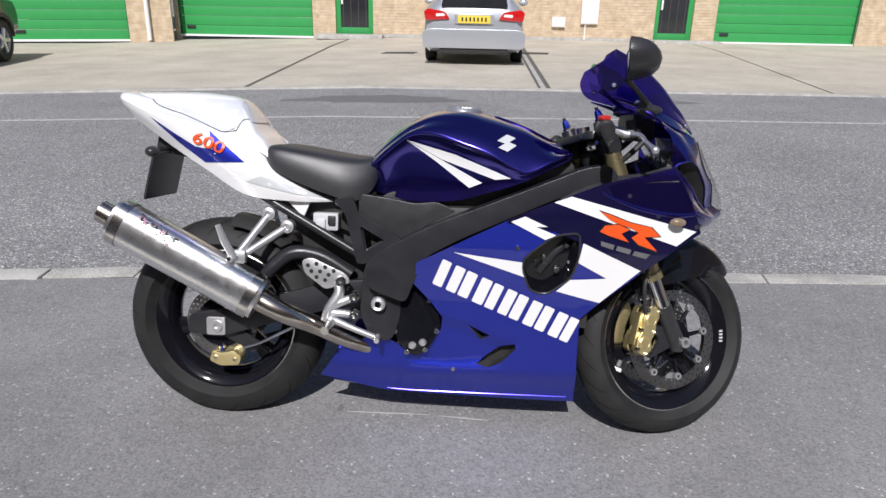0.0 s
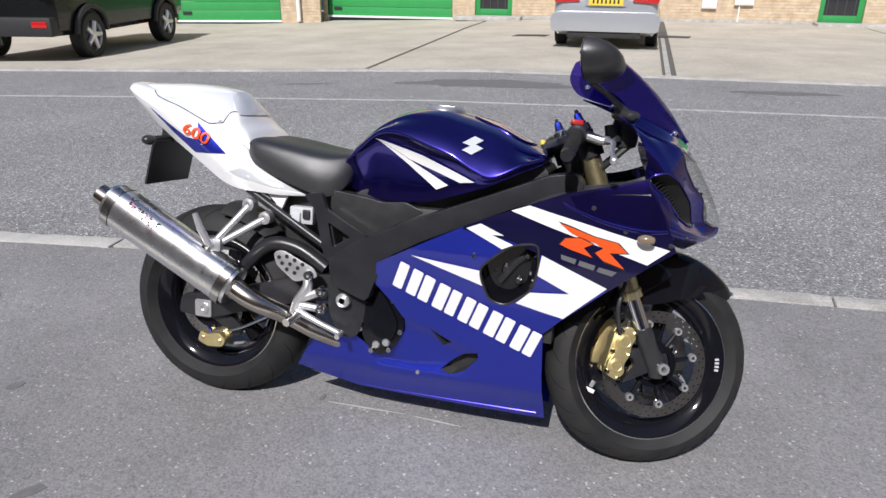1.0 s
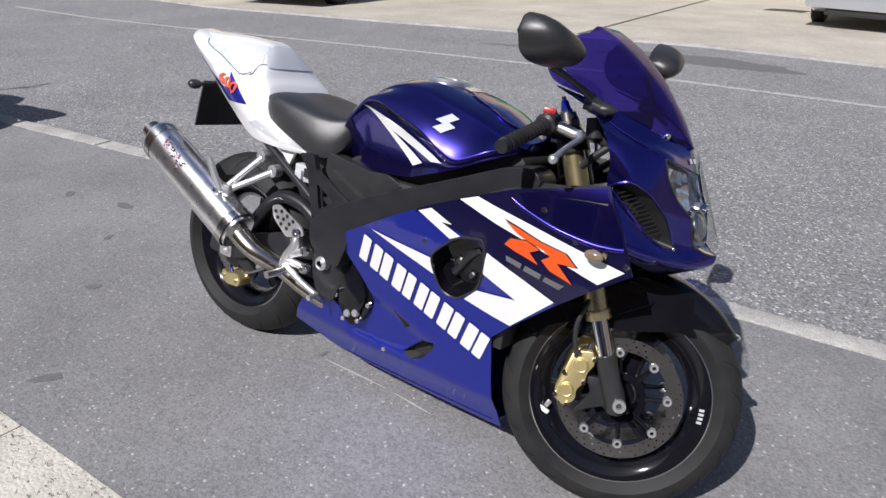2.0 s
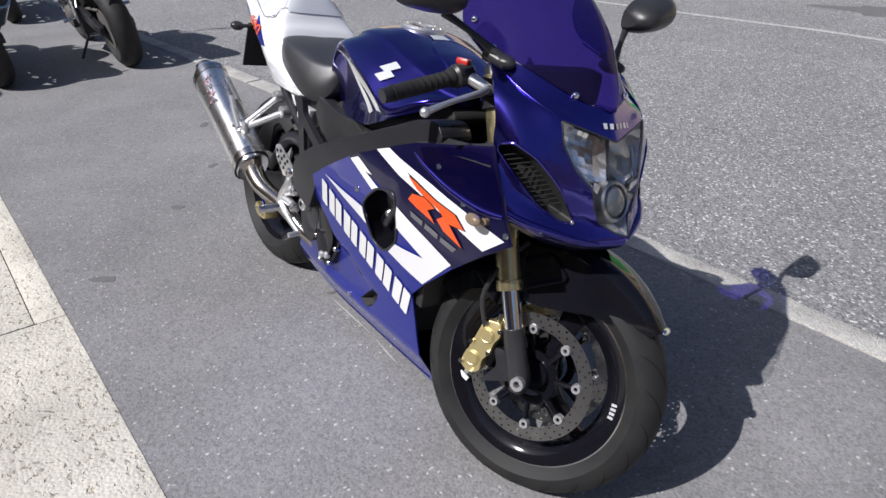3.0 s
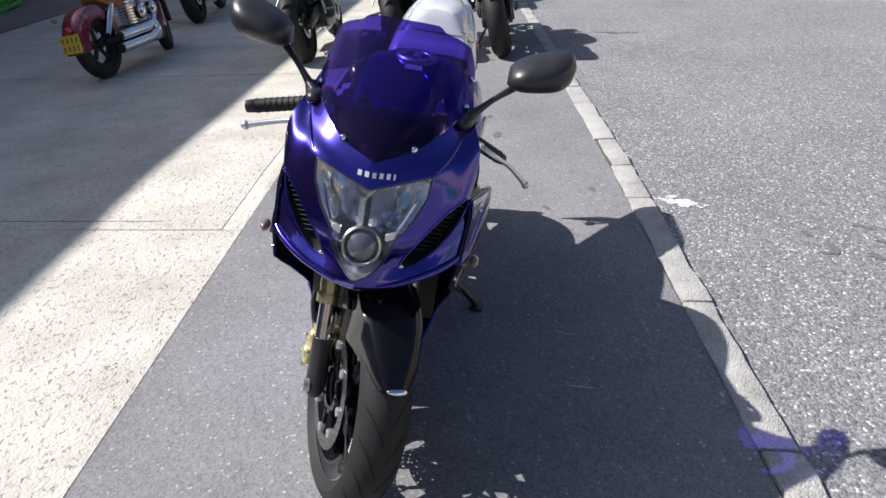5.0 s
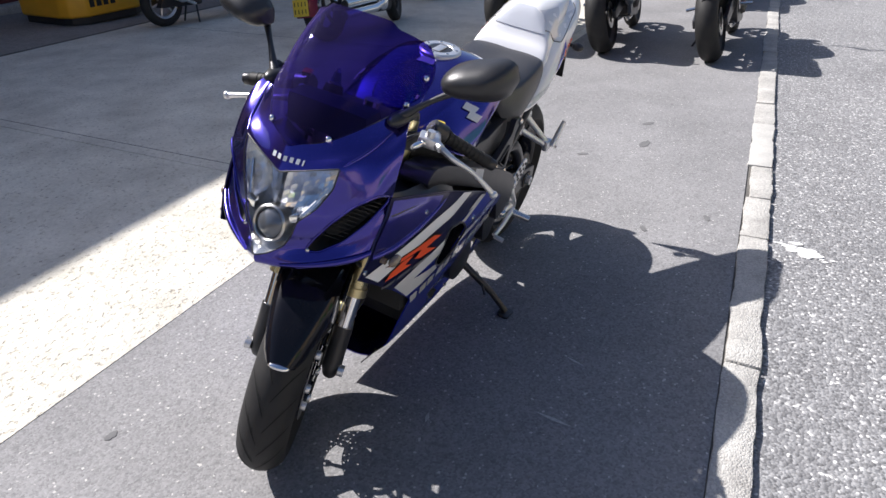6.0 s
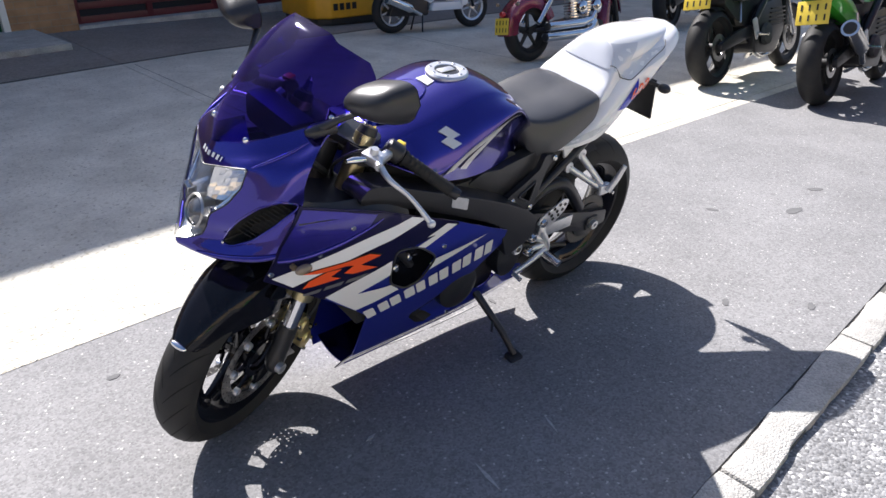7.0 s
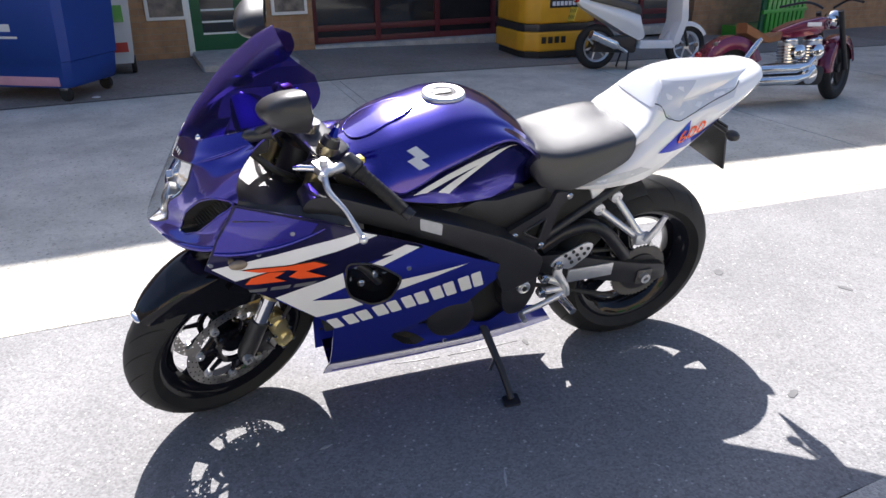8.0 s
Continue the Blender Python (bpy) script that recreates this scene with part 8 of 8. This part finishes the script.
gc = thing("plastic_crate", "bright green slatted plastic crate on the ground", "crate", pose(-8.6, -7.6, ground(-8.6), 0, 0, 12))
for k in range(9):
    part("slat", block(-0.5 + 0.115 * k, -0.42 + 0.115 * k, 0.3, 0.33, 0.03, 0.85, 0.006), LIME, gc)
part("back_panel", block(-0.52, 0.6, 0.26, 0.298, 0.02, 0.86), GREEN_DARK, gc)
for z in (0.02, 0.42, 0.82):
    part("rail", block(-0.53, 0.61, 0.298, 0.34, z, z + 0.06, 0.006), LIME, gc)
part("tray", block(-0.52, 0.6, -0.4, 0.26, 0.0, 0.2, 0.01), LIME, gc)
solid("litter", ball((0, 0, 0), 0.03, (1.4, 0.8, 0.3), 6), BIN_WHITE, "scrap of white litter on the concrete", "litter", pose(1.42, -5.3, 0.012))


# ---- cars across the street ----
def car_wheel(parent, at, r, w, rim_mat):
    xf = Matrix.Translation(at)
    t = part("wheel", lathe([(r * 0.62, -w * 0.45), (r * 0.9, -w * 0.5), (r, -w * 0.38), (r, w * 0.38), (r * 0.9, w * 0.5), (r * 0.62, w * 0.45)], 36), RUBBER, parent, "black car tyre", xf)
    part("rim", lathe([(r * 0.62, -w * 0.45), (r * 0.56, -w * 0.2), (r * 0.56, w * 0.2), (r * 0.62, w * 0.45)], 36), rim_mat, t, xf=xf)
    for k in range(5):
        a = k * math.tau / 5
        for s in (-1, 1):
            u = Vector((math.cos(a), 0, math.sin(a)))
            part("rim_spoke", tube([Vector((0, s * w * 0.36, 0)), u * r * 0.58 + Vector((0, s * w * 0.4, 0))], [0.045, 0.035], 8), rim_mat, t, xf=xf)
    part("wheel_core", lathe([(0, -w * 0.3), (r * 0.55, -w * 0.3), (r * 0.55, w * 0.3), (0, w * 0.3)], 24), MATT, t, xf=xf)
    return t


def car_ring(x, w, sill, belt, roof, top_w, n=4):
    pts = [(w * 0.9, sill), (w * 0.985, sill + 0.08), (w, sill + 0.28), (w * 0.985, belt - 0.1), (w * 0.95, belt), (top_w * 1.02, belt + (roof - belt) * 0.55), (top_w * 0.93, roof - 0.05), (top_w * 0.75, roof), (0, roof + 0.015)]
    return [(x, -a, b) for a, b in pts] + [(x, a, b) for a, b in reversed(pts[:-1])]


estate = thing("estate_car", "silver estate car parked nose to the wall", "car", pose(-0.08, 10.8, ground(0, 12.2) + 0.004, 0, 0, 90) @ pose(0.15, 0, 0))
body = [(-0.12, 0.74, 0.30, 0.8, 0.84, 0.6), (-0.06, 0.84, 0.26, 0.9, 1.02, 0.62), (0.1, 0.875, 0.22, 0.94, 1.32, 0.6), (0.4, 0.885, 0.2, 0.95, 1.42, 0.6), (1.2, 0.89, 0.2, 0.95, 1.45, 0.6), (2.2, 0.89, 0.2, 0.94, 1.42, 0.58), (2.9, 0.885, 0.2, 0.92, 1.1, 0.66), (3.2, 0.88, 0.2, 0.9, 0.95, 0.7), (4.0, 0.84, 0.22, 0.78, 0.82, 0.66), (4.4, 0.7, 0.28, 0.66, 0.7, 0.5)]
part("body", skin([car_ring(*r) for r in body], True, True), SILVER_CAR, estate, "silver bodywork")
bm = prism(rounded([(-0.88, 0.3), (0.88, 0.3), (0.9, 0.55), (0.8, 0.62), (-0.8, 0.62), (-0.9, 0.55)], 0.06), -0.2, -0.02, "x", 0.03, 3)
part("bumper", bm, SILVER_CAR, estate, "silver rear bumper")
part("diffuser", block(-0.17, 0.1, -0.6, 0.6, 0.2, 0.31, 0.02), MATT, estate)
part("rear_window", prism(rounded([(-0.58, 0.97), (0.58, 0.97), (0.5, 1.3), (-0.5, 1.3)], 0.05), -0.095, -0.07, "x"), PANE, estate, "dark rear window", Matrix.Translation((0, 0, 0)))
for s in (-1, 1):
    lamp_ = part("tail_lamp", prism(rounded([(0.42 * s, 0.78), (0.84 * s, 0.75), (0.87 * s, 0.9), (0.8 * s, 0.95), (0.5 * s, 0.9)] if s > 0 else [(0.5 * s, 0.9), (0.8 * s, 0.95), (0.87 * s, 0.9), (0.84 * s, 0.75), (0.42 * s, 0.78)], 0.03), -0.15, 0.02, "x", 0.015), TAIL_RED, estate, "red tail lamp")
    part("reversing_lamp", prism(rounded([(0.5 * s, 0.83), (0.66 * s, 0.82), (0.66 * s, 0.865), (0.52 * s, 0.87)], 0.01), -0.156, -0.145, "x"), PEARL, lamp_)
    car_wheel(estate, (0.75, 0.79 * s, 0.31), 0.31, 0.2, CAST)
    car_wheel(estate, (3.4, 0.79 * s, 0.31), 0.31, 0.2, CAST)
    part("roof_rail", tube([(0.3, 0.52 * s, 1.44), (1.2, 0.54 * s, 1.49), (2.2, 0.52 * s, 1.45)], 0.016, 8, 10), CAST, estate)
    part("mirror", ball((2.7, 0.98 * s, 1.0), 0.1, (0.7, 1, 0.7), 8), SILVER_CAR, estate)
    part("tail_pipe", tube([(-0.19, -0.5, 0.27 + 0.0 * s), (-0.05, -0.5, 0.27)], 0.035, 12), MATT, estate) if s < 0 else None
plate_bars(estate, pose(-0.157, 0, 0.78, 0, 0, -90), 0.56, 0.13, YELLOW, 1)
part("plate_recess", block(-0.145, -0.09, -0.34, 0.34, 0.7, 0.87, 0.02), SILVER_CAR, estate)

suv = thing("off_road_car", "black off-road car parked on the forecourt", "car", pose(-9.29, 7.7, ground(-9.2, 9.5) + 0.004, 0, 0, 99.8) @ Matrix.Scale(1.05, 4))
body = [(-0.1, 0.8, 0.5, 1.1, 1.2, 0.72), (0.0, 0.9, 0.42, 1.15, 1.7, 0.74), (0.5, 0.92, 0.4, 1.16, 1.86, 0.74), (1.6, 0.93, 0.4, 1.16, 1.88, 0.74), (2.6, 0.93, 0.4, 1.15, 1.78, 0.72), (3.1, 0.92, 0.4, 1.13, 1.3, 0.78), (3.4, 0.91, 0.42, 1.1, 1.16, 0.8), (4.3, 0.86, 0.45, 1.0, 1.06, 0.74), (4.5, 0.78, 0.5, 0.85, 0.9, 0.6)]
part("body", skin([car_ring(*r) for r in body], True, True), BLACK_CAR, suv, "black bodywork")
for s in (-1, 1):
    part("wheel_arch", tube([(0.36, 0.93 * s, 0.42), (0.45, 0.95 * s, 0.68), (0.8, 0.96 * s, 0.82), (1.15, 0.95 * s, 0.68), (1.24, 0.93 * s, 0.42)], 0.045, 8, 14), MATT, suv)
    part("wheel_arch", tube([(2.96, 0.93 * s, 0.42), (3.05, 0.95 * s, 0.68), (3.4, 0.96 * s, 0.82), (3.75, 0.94 * s, 0.68), (3.84, 0.92 * s, 0.42)], 0.045, 8, 14), MATT, suv)
    car_wheel(suv, (0.8, 0.84 * s, 0.37), 0.37, 0.24, CAST)
    car_wheel(suv, (3.4, 0.84 * s, 0.37), 0.37, 0.24, CAST)
    part("side_window", prism(rounded([(0.25, 1.2), (2.85, 1.2), (2.4, 1.68), (0.35, 1.7)], 0.05), 0.83 * s, 0.86 * s, "y"), PANE, suv)
    part("tail_lamp", block(-0.13, 0.02, (0.78 * s) - 0.07, (0.78 * s) + 0.07, 0.95, 1.25, 0.02), TAIL_RED, suv, "red tail lamp")
    part("bumper_lamp", block(-0.2, -0.1, (0.7 * s) - 0.12, (0.7 * s) + 0.12, 0.55, 0.64, 0.01), TAIL_RED, suv)
part("bumper", block(-0.19, 0.1, -0.88, 0.88, 0.42, 0.7, 0.04), MATT, suv, "black rear bumper")
part("rear_window", prism(rounded([(-0.65, 1.2), (0.65, 1.2), (0.6, 1.65), (-0.6, 1.65)], 0.05), -0.08, -0.05, "x"), PANE, suv)
